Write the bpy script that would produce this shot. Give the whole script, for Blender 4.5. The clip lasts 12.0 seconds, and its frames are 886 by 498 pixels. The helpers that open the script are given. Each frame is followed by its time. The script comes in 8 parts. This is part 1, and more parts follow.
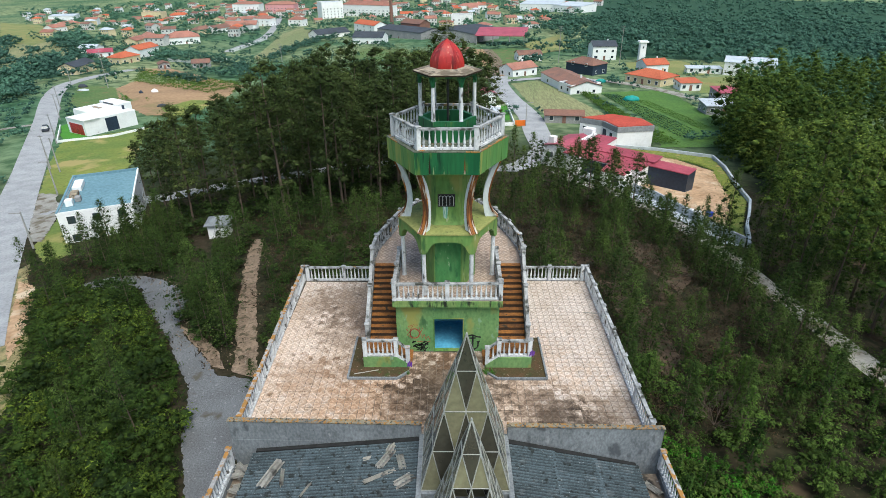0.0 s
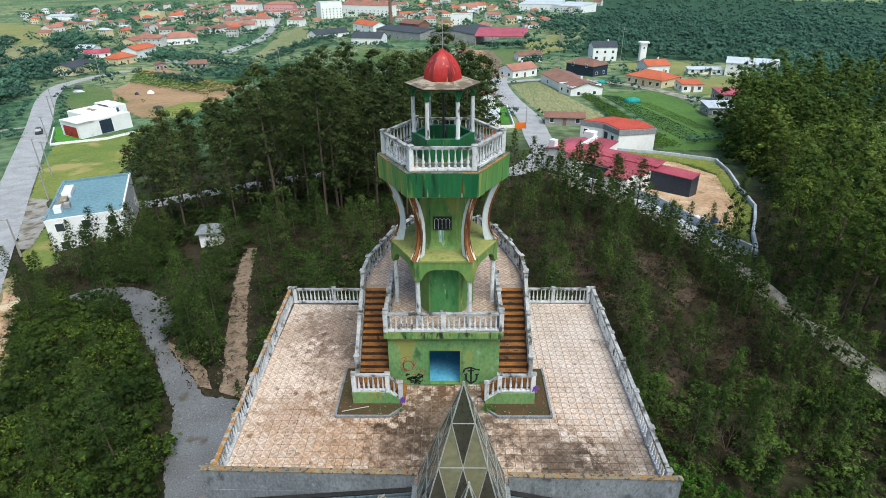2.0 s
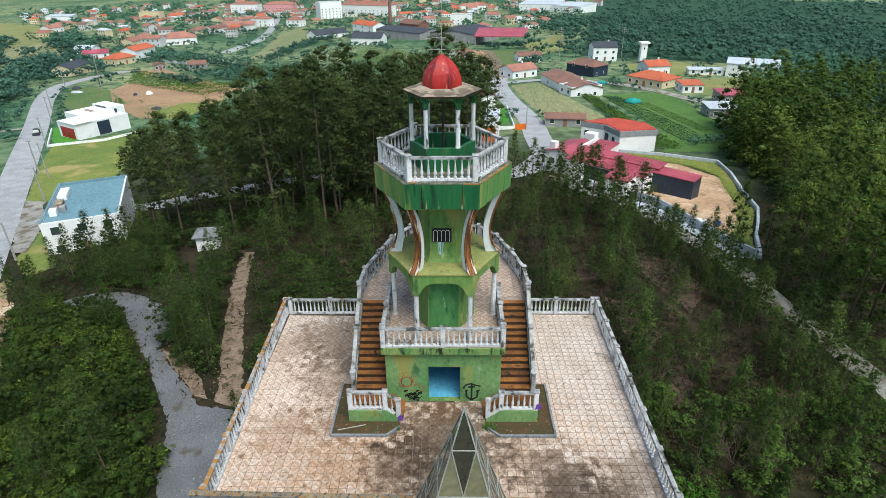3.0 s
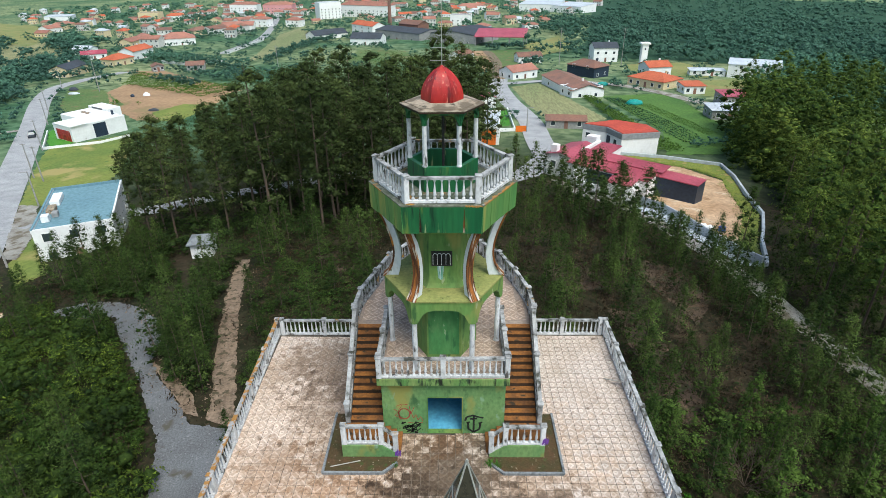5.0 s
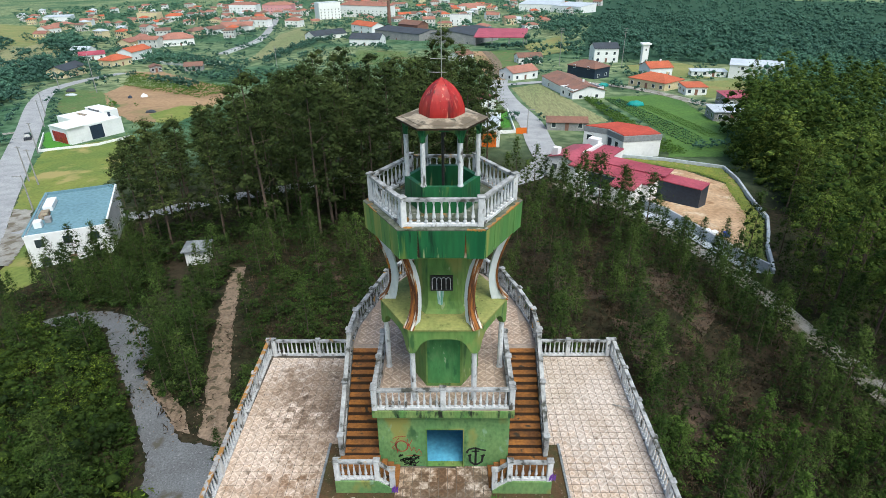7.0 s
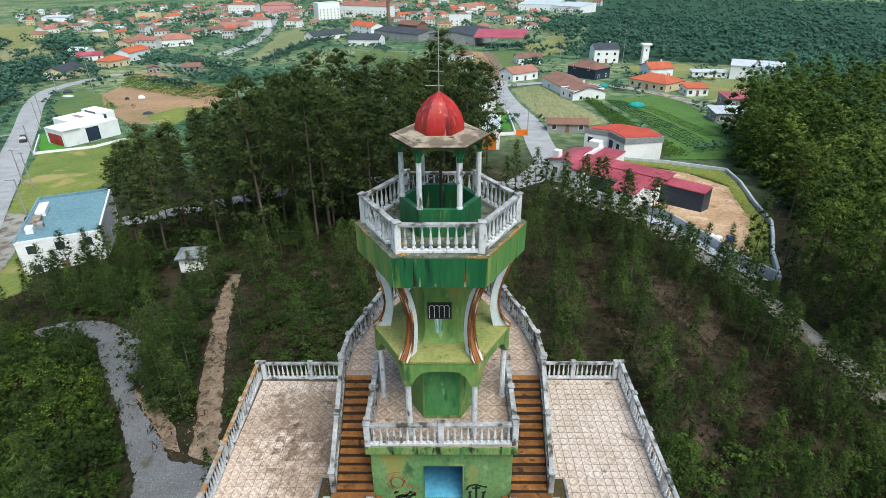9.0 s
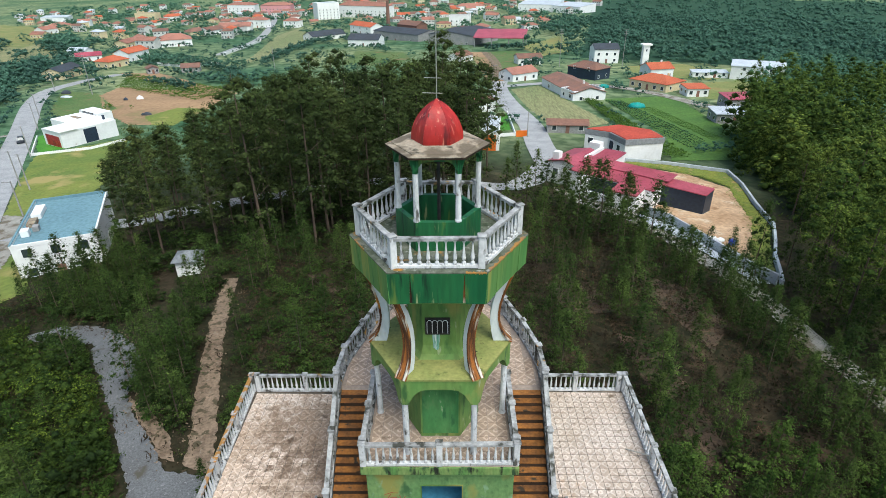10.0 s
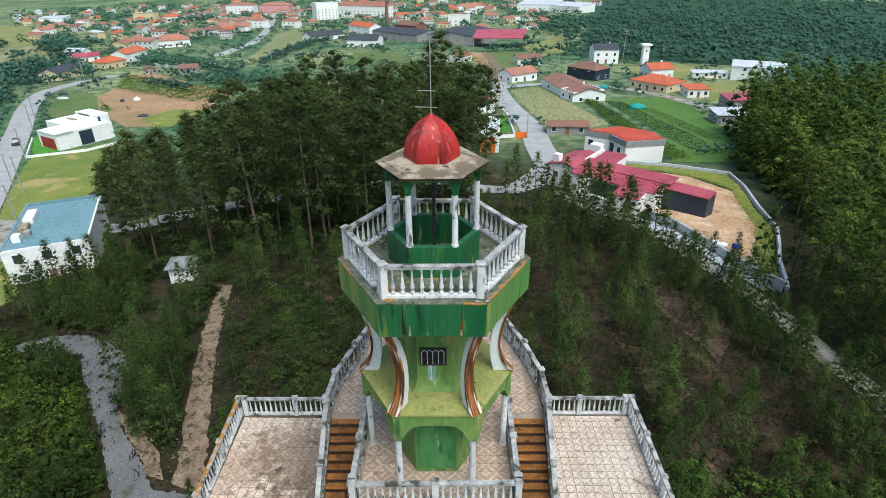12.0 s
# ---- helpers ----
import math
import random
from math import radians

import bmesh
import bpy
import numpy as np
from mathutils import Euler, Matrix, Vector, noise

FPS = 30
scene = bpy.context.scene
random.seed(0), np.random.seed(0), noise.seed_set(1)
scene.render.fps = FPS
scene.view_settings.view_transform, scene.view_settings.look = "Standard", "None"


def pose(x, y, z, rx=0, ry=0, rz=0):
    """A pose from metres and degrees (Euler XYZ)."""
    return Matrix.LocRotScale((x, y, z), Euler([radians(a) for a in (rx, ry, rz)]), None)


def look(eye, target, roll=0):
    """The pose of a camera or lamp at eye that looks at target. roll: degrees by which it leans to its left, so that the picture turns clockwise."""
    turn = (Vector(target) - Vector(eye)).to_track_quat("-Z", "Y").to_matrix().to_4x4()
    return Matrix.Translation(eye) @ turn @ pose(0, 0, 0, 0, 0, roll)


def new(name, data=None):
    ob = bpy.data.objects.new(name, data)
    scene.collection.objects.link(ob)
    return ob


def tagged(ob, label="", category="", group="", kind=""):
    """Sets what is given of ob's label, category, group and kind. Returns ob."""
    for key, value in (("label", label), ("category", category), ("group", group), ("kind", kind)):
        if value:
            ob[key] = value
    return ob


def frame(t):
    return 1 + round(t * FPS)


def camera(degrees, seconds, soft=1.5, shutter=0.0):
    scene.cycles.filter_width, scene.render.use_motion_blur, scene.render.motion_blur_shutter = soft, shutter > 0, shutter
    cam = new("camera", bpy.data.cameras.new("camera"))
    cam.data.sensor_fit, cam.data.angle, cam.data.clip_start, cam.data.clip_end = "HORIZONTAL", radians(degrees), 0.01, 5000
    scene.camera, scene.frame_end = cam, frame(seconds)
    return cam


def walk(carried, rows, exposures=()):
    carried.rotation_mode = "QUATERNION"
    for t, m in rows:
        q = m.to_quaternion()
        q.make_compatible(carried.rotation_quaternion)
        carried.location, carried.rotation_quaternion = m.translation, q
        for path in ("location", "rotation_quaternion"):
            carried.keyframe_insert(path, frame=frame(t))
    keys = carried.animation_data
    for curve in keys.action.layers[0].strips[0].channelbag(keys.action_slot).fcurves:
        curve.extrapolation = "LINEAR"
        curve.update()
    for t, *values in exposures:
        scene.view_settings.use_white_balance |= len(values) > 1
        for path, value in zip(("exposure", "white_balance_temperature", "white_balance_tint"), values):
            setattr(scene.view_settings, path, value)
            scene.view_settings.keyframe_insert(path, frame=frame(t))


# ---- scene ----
cam = camera(75.1, 12.0, soft=0.55)
PATH = [
    (0, 0.171, -25.731, 17.973, -27.415, 0.478, 0.852),
    (0.5, 0.228, -25.079, 17.980, -27.418, 0.478, 0.837),
    (1, 0.268, -24.450, 17.990, -27.420, 0.478, 0.825),
    (1.5, 0.293, -23.845, 18.002, -27.422, 0.479, 0.813),
    (2, 0.307, -23.267, 18.016, -27.424, 0.480, 0.802),
    (2.5, 0.311, -22.716, 18.033, -27.426, 0.482, 0.792),
    (3, 0.308, -22.193, 18.050, -27.428, 0.484, 0.783),
    (5, 0.267, -20.320, 18.133, -27.435, 0.496, 0.750),
    (5.5, 0.257, -19.892, 18.155, -27.437, 0.501, 0.742),
    (6, 0.249, -19.471, 18.177, -27.438, 0.505, 0.734),
    (6.5, 0.244, -19.056, 18.198, -27.440, 0.510, 0.725),
    (7, 0.243, -18.643, 18.219, -27.441, 0.516, 0.716),
    (9, 0.282, -16.973, 18.294, -27.447, 0.542, 0.672),
    (9.5, 0.301, -16.551, 18.308, -27.448, 0.550, 0.658),
    (10, 0.323, -16.131, 18.321, -27.450, 0.558, 0.642),
    (10.5, 0.346, -15.719, 18.331, -27.451, 0.567, 0.625),
    (11, 0.371, -15.322, 18.338, -27.452, 0.576, 0.607),
    (11.5, 0.395, -14.949, 18.342, -27.454, 0.585, 0.586),
    (12, 0.416, -14.612, 18.344, -27.455, 0.595, 0.563),
]
walk(cam, [(t, pose(x, y, z, 90 + pitch, lean, yaw)) for t, x, y, z, pitch, lean, yaw in PATH], [(0, 0.42, 6210, 2), (12, 0.42, 6210, 2)])

# ---- light: an overcast day ----
world = bpy.data.worlds.new("overcast")
scene.world = world
world.use_nodes = True
wn, wl = world.node_tree.nodes, world.node_tree.links
sky = wn.new("ShaderNodeTexSky")
sky.sky_type, sky.sun_disc = "NISHITA", False
sky.sun_elevation, sky.sun_rotation = radians(58), radians(150)
sky.dust_density, sky.ozone_density = 3.0, 1.5
wn["Background"].inputs["Strength"].default_value = 0.135
wl.new(sky.outputs["Color"], wn["Background"].inputs["Color"])
sun = new("sun", bpy.data.lights.new("sun", "SUN"))
sun.data.energy, sun.data.angle, sun.data.color = 2.4, radians(36), (1.0, 0.97, 0.92)
sun.matrix_world = look((0, 0, 60), (-25, 45, -30))

# ---- materials ----
def mat(name, a, b, big=0.5, fine=8.0, rough=0.85, bump=0.15, metal=0.0, stain=None, stain_at=0.62, stain_size=0.7,
        stretch=(1, 1, 1), vary=0.0, island=0.0, spec=0.3, world_space=False, fine_mix=0.35, more=()):
    """Two colours mixed by a large noise, fine grain, and stains of a third colour."""
    m = bpy.data.materials.new(name)
    m.use_nodes = True
    n, l = m.node_tree.nodes, m.node_tree.links
    p = n["Principled BSDF"]
    p.inputs["Roughness"].default_value, p.inputs["Metallic"].default_value = rough, metal
    p.inputs["Specular IOR Level"].default_value = spec
    if world_space:
        vec = n.new("ShaderNodeNewGeometry").outputs["Position"]
    else:
        vec = n.new("ShaderNodeTexCoord").outputs["Object"]
    mp = n.new("ShaderNodeMapping")
    mp.inputs["Scale"].default_value = stretch
    l.new(vec, mp.inputs["Vector"])
    vec = mp.outputs["Vector"]
    if vary:
        info = n.new("ShaderNodeObjectInfo")
        off = n.new("ShaderNodeVectorMath")
        off.operation = "MULTIPLY_ADD"
        off.inputs[1].default_value = (1, 1, 1)
        scl = n.new("ShaderNodeMath")
        scl.operation = "MULTIPLY"
        scl.inputs[1].default_value = 37.0
        l.new(info.outputs["Random"], scl.inputs[0])
        l.new(vec, off.inputs[0])
        l.new(scl.outputs[0], off.inputs[2])
        vec = off.outputs[0]

    def noise_node(scale, detail):
        t = n.new("ShaderNodeTexNoise")
        t.inputs["Scale"].default_value, t.inputs["Detail"].default_value = scale, detail
        l.new(vec, t.inputs["Vector"])
        return t.outputs["Fac"]

    def mix(kind, fac, x, y):
        q = n.new("ShaderNodeMix")
        q.data_type, q.blend_type = "RGBA", kind
        for socket, value in ((q.inputs[0], fac), (q.inputs[6], x), (q.inputs[7], y)):
            if isinstance(value, (int, float)):
                socket.default_value = value
            elif isinstance(value, tuple):
                socket.default_value = (*value, 1)
            else:
                l.new(value, socket)
        return q.outputs[2]

    def ramp(fac, lo, hi):
        q = n.new("ShaderNodeMapRange")
        q.inputs["From Min"].default_value, q.inputs["From Max"].default_value = lo, hi
        l.new(fac, q.inputs["Value"])
        return q.outputs["Result"]

    grain = noise_node(fine, 4.0)
    col = mix("MIX", ramp(noise_node(big, 5.0), 0.35, 0.65), a, b)
    col = mix("OVERLAY", fine_mix, col, mix("MIX", ramp(grain, 0.3, 0.7), (0.25, 0.25, 0.25), (0.75, 0.75, 0.75)))
    if stain:
        col = mix("MIX", ramp(noise_node(stain_size, 6.0), stain_at, stain_at + 0.08), col, stain)
    for tone, at, size, blur in more:
        col = mix("MIX", ramp(noise_node(size, 8.0), at, at + blur), col, tone)
    if vary or island:
        src = n.new("ShaderNodeObjectInfo").outputs["Random"] if vary else n.new("ShaderNodeNewGeometry").outputs["Random Per Island"]
        amount = vary or island
        hue = n.new("ShaderNodeHueSaturation")
        l.new(ramp_out(n, l, src, 1 - amount, 1 + amount), hue.inputs["Value"])
        l.new(col, hue.inputs["Color"])
        col = hue.outputs["Color"]
    l.new(col, p.inputs["Base Color"])
    if bump:
        bp = n.new("ShaderNodeBump")
        bp.inputs["Strength"].default_value, bp.inputs["Distance"].default_value = bump, 0.05
        l.new(grain, bp.inputs["Height"])
        l.new(bp.outputs["Normal"], p.inputs["Normal"])
    return m


def ramp_out(n, l, src, lo, hi):
    q = n.new("ShaderNodeMapRange")
    q.inputs["To Min"].default_value, q.inputs["To Max"].default_value = lo, hi
    l.new(src, q.inputs["Value"])
    return q.outputs["Result"]


GREEN = mat("green_paint", (0.105, 0.225, 0.058), (0.175, 0.245, 0.065), big=0.9, fine=6, stain=(0.25, 0.265, 0.075), stain_at=0.57, stain_size=1.1, stretch=(1, 1, 0.35), rough=0.7, more=(((0.045, 0.115, 0.035), 0.57, 2.6, 0.12), ((0.32, 0.36, 0.20), 0.64, 3.5, 0.06), ((0.03, 0.05, 0.02), 0.70, 5.5, 0.04)))
GREEN_DARK = mat("dark_green_paint", (0.012, 0.095, 0.035), (0.024, 0.125, 0.042), big=1.2, fine=7, stain=(0.13, 0.19, 0.04), stain_at=0.58, stain_size=2.4, stretch=(1, 1, 0.12), rough=0.5, more=(((0.008, 0.04, 0.018), 0.58, 5.1, 0.1), ((0.26, 0.29, 0.14), 0.66, 6.0, 0.06)))
GREEN_TOP = mat("weathered_slab_top", (0.33, 0.31, 0.105), (0.22, 0.245, 0.075), big=0.9, fine=9, stain=(0.14, 0.165, 0.05), stain_at=0.60, stain_size=2.0, more=(((0.05, 0.06, 0.025), 0.68, 5.0, 0.06),))
LIGHT_GREEN = mat("pale_green_plaster", (0.105, 0.235, 0.085), (0.175, 0.29, 0.105), big=0.7, fine=9, stain=(0.27, 0.27, 0.075), stain_at=0.57, stain_size=0.8, stretch=(1, 1, 0.6), more=(((0.055, 0.13, 0.05), 0.58, 2.4, 0.14), ((0.26, 0.40, 0.28), 0.64, 2.0, 0.1), ((0.03, 0.035, 0.022), 0.71, 3.6, 0.05)))
MOULD = mat("mould_streaked_green_edge", (0.10, 0.22, 0.06), (0.20, 0.27, 0.09), big=1.2, fine=9, stain=(0.015, 0.02, 0.012), stain_at=0.53, stain_size=1.8, stretch=(1.5, 1.5, 0.4), more=(((0.03, 0.07, 0.03), 0.56, 4.0, 0.1),))
WHITE = mat("weathered_white_paint", (0.66, 0.66, 0.665), (0.46, 0.465, 0.475), big=1.7, fine=14, stain=(0.085, 0.08, 0.07), stain_at=0.60, stain_size=3.4, vary=0.08, stretch=(1, 1, 0.5), more=(((0.22, 0.21, 0.19), 0.60, 7.0, 0.12),))
RAIL = mat("lichen_stained_rail", (0.40, 0.39, 0.38), (0.24, 0.23, 0.22), big=1.4, fine=11, stain=(0.34, 0.17, 0.045), stain_at=0.47, stain_size=3.5, vary=0.06, more=(((0.10, 0.10, 0.09), 0.60, 3.0, 0.06),))
RAIL_GREY = mat("mossy_grey_rail", (0.42, 0.42, 0.42), (0.15, 0.15, 0.145), big=2.6, fine=11, stain=(0.055, 0.055, 0.045), stain_at=0.56, stain_size=2.6, vary=0.06, more=(((0.33, 0.19, 0.05), 0.66, 1.7, 0.05),))
RED = mat("peeling_red_paint", (0.42, 0.026, 0.022), (0.27, 0.015, 0.015), big=2.4, fine=9, stain=(0.12, 0.011, 0.011), stain_at=0.56, stain_size=2.6, stretch=(1, 1, 0.22), rough=0.42, more=(((0.52, 0.16, 0.11), 0.60, 9.0, 0.10), ((0.08, 0.018, 0.015), 0.62, 6.0, 0.10), ((0.50, 0.28, 0.21), 0.68, 14.0, 0.06)))
CONCRETE = mat("grey_concrete", (0.225, 0.24, 0.25), (0.16, 0.172, 0.182), big=0.8, fine=12, stain=(0.085, 0.092, 0.10), stain_at=0.60, stain_size=1.6, stretch=(1, 1, 0.55), fine_mix=0.5, more=(((0.11, 0.118, 0.125), 0.56, 5.0, 0.18), ((0.29, 0.30, 0.305), 0.62, 3.1, 0.12), ((0.045, 0.048, 0.05), 0.70, 9.0, 0.05)))
GUTTER = mat("dirty_gutter_screed", (0.26, 0.20, 0.15), (0.11, 0.092, 0.075), big=0.9, fine=9, stain=(0.035, 0.032, 0.028), stain_at=0.52, stain_size=1.4, world_space=True, fine_mix=0.6, more=(((0.42, 0.40, 0.36), 0.64, 4.0, 0.05),))
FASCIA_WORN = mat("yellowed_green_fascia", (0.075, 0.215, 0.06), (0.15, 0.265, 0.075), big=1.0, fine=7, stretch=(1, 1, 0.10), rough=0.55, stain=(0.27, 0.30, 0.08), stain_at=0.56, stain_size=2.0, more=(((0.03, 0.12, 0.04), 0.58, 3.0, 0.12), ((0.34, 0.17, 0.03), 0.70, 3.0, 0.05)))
ROOF_STAINED = mat("stained_concrete_roof", (0.40, 0.335, 0.255), (0.30, 0.245, 0.18), big=1.4, fine=11, bump=0.35, stain=(0.15, 0.12, 0.085), stain_at=0.51, stain_size=1.6, more=(((0.50, 0.44, 0.36), 0.60, 3.0, 0.12), ((0.075, 0.065, 0.045), 0.58, 3.0, 0.10), ((0.34, 0.16, 0.06), 0.70, 2.4, 0.06)))
CONCRETE_LIGHT = mat("pale_roof_concrete", (0.36, 0.30, 0.21), (0.24, 0.19, 0.135), big=1.7, fine=9, stain=(0.28, 0.12, 0.08), stain_at=0.57, stain_size=1.3, more=(((0.09, 0.075, 0.055), 0.57, 2.5, 0.08), ((0.42, 0.40, 0.34), 0.66, 4.0, 0.06)))
LICHEN_CRUST = mat("orange_lichen_crust", (0.42, 0.20, 0.035), (0.26, 0.15, 0.06), big=5, fine=24, bump=0.5, stain=(0.16, 0.15, 0.11), stain_at=0.60, stain_size=7.0)
LICHEN = mat("orange_lichen_edge", (0.27, 0.23, 0.15), (0.14, 0.135, 0.12), big=1.6, fine=14, stain=(0.30, 0.15, 0.04), stain_at=0.50, stain_size=9.0, more=(((0.06, 0.06, 0.05), 0.55, 7.0, 0.06),))
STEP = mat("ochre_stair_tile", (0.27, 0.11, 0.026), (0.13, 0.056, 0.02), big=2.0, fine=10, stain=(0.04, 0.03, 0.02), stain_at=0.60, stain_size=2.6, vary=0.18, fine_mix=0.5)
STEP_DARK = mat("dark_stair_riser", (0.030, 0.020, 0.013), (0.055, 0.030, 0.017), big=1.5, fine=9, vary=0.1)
RUST = mat("rusty_streaked_edge", (0.30, 0.105, 0.02), (0.085, 0.034, 0.016), big=1.1, fine=6, stain=(0.58, 0.53, 0.45), stain_at=0.56, stain_size=1.0, stretch=(1.5, 11, 0.6), fine_mix=0.6, more=(((0.030, 0.016, 0.012), 0.50, 0.8, 0.12), ((0.46, 0.19, 0.03), 0.62, 1.6, 0.08)))
NICHE = mat("scratched_green_panel", (0.045, 0.185, 0.055), (0.085, 0.235, 0.075), big=1.2, fine=7, rough=0.6, stretch=(1, 1, 0.35), stain=(0.12, 0.25, 0.09), stain_at=0.58, stain_size=3.0, more=(((0.36, 0.42, 0.27), 0.68, 7.0, 0.05), ((0.03, 0.125, 0.045), 0.60, 4.0, 0.1)))
FIN_WHITE = mat("pale_fin_paint", (0.68, 0.71, 0.72), (0.55, 0.58, 0.60), big=1.5, fine=8, stain=(0.32, 0.12, 0.03), stain_at=0.63, stain_size=2.6, stretch=(1, 1, 0.4), more=(((0.06, 0.05, 0.04), 0.66, 4.0, 0.05),))
MOSS_EDGE = mat("mossy_grey_slab", (0.15, 0.155, 0.125), (0.065, 0.082, 0.048), big=2.0, fine=10, stain=(0.42, 0.19, 0.03), stain_at=0.60, stain_size=1.0, fine_mix=0.6, more=(((0.035, 0.05, 0.025), 0.55, 3.5, 0.1), ((0.30, 0.30, 0.28), 0.64, 5.0, 0.08)))
LIME = mat("pale_blue_lime_streak", (0.42, 0.52, 0.52), (0.12, 0.30, 0.22), big=2.5, fine=9, stretch=(6, 6, 0.6), stain=(0.6, 0.64, 0.64), stain_at=0.6, stain_size=2.0)
BLUE = mat("blue_interior_paint", (0.10, 0.36, 0.55), (0.13, 0.42, 0.60), big=1.0, fine=6, stain=(0.35, 0.5, 0.55), stain_at=0.63, stain_size=1.5)
IRON = mat("dark_iron", (0.03, 0.03, 0.032), (0.05, 0.045, 0.04), big=3, fine=15, rough=0.6, metal=0.3)
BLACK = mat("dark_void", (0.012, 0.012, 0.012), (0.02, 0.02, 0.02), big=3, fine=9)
ALU = mat("grey_aluminium_frame", (0.38, 0.38, 0.35), (0.30, 0.30, 0.27), big=2, fine=10, rough=0.45, metal=0.3)
CORR = mat("dark_corrugated_sheet", (0.062, 0.079, 0.087), (0.040, 0.052, 0.057), big=0.7, fine=16, stain=(0.018, 0.021, 0.02), stain_at=0.56, stain_size=3.5, vary=0.15, fine_mix=0.75, more=(((0.10, 0.11, 0.112), 0.58, 2.0, 0.2), ((0.30, 0.31, 0.30), 0.685, 15.0, 0.03)))
# dirt in the valleys of the corrugated sheets, and painted shading: valleys darkened, crests brightened
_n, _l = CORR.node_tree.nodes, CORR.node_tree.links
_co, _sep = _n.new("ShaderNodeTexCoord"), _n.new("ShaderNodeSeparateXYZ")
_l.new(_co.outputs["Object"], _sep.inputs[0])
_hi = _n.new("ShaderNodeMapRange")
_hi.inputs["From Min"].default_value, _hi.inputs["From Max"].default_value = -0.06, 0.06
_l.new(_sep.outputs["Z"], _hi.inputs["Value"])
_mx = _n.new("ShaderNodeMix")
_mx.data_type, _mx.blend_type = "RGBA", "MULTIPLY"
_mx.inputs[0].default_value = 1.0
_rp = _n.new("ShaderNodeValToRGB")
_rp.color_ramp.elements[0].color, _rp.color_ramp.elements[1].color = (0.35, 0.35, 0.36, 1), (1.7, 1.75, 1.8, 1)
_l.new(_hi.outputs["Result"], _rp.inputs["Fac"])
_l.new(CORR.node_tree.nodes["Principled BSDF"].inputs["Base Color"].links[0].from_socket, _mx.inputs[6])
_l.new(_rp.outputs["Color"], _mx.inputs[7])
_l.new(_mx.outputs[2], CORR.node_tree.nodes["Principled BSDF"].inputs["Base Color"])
DEBRIS = mat("broken_fibre_sheet", (0.46, 0.44, 0.40), (0.34, 0.32, 0.28), big=1.5, fine=9, stain=(0.12, 0.11, 0.1), stain_at=0.6, stain_size=2)
SOIL = mat("mossy_planter_soil", (0.085, 0.048, 0.022), (0.05, 0.045, 0.016), big=2.2, fine=14, bump=0.6, stain=(0.045, 0.075, 0.018), stain_at=0.64, stain_size=1.6, more=(((0.25, 0.21, 0.16), 0.66, 9.0, 0.03),))
INK = mat("black_graffiti", (0.012, 0.012, 0.013), (0.02, 0.02, 0.02))
INK_RED = mat("red_graffiti", (0.35, 0.06, 0.04), (0.30, 0.05, 0.04))
LAWN_TUFT = mat("weed_green", (0.07, 0.17, 0.02), (0.05, 0.12, 0.02))
INK_PURPLE = mat("purple_graffiti", (0.13, 0.04, 0.30), (0.16, 0.06, 0.28))


def glass_mat(name, tint, alpha, rough=0.15):
    """A dusty pane: part clear, part glossy dirt; its tint paints what the glass reflects."""
    m = mat(name, tint, tuple(c * 0.8 for c in tint), big=0.8, fine=6, rough=rough, bump=0.0, spec=0.6)
    m.node_tree.nodes["Principled BSDF"].inputs["Alpha"].default_value = alpha
    return m


PANE_DARK = glass_mat("dusty_pane_dark_reflection", (0.045, 0.042, 0.03), 0.96)
PANE_PALE = glass_mat("dusty_pane_pale_reflection", (0.17, 0.16, 0.095), 0.97)
WINDOW = mat("window_glass", (0.035, 0.05, 0.06), (0.02, 0.03, 0.04), big=0.3, fine=2, rough=0.08, bump=0.0, spec=0.7)


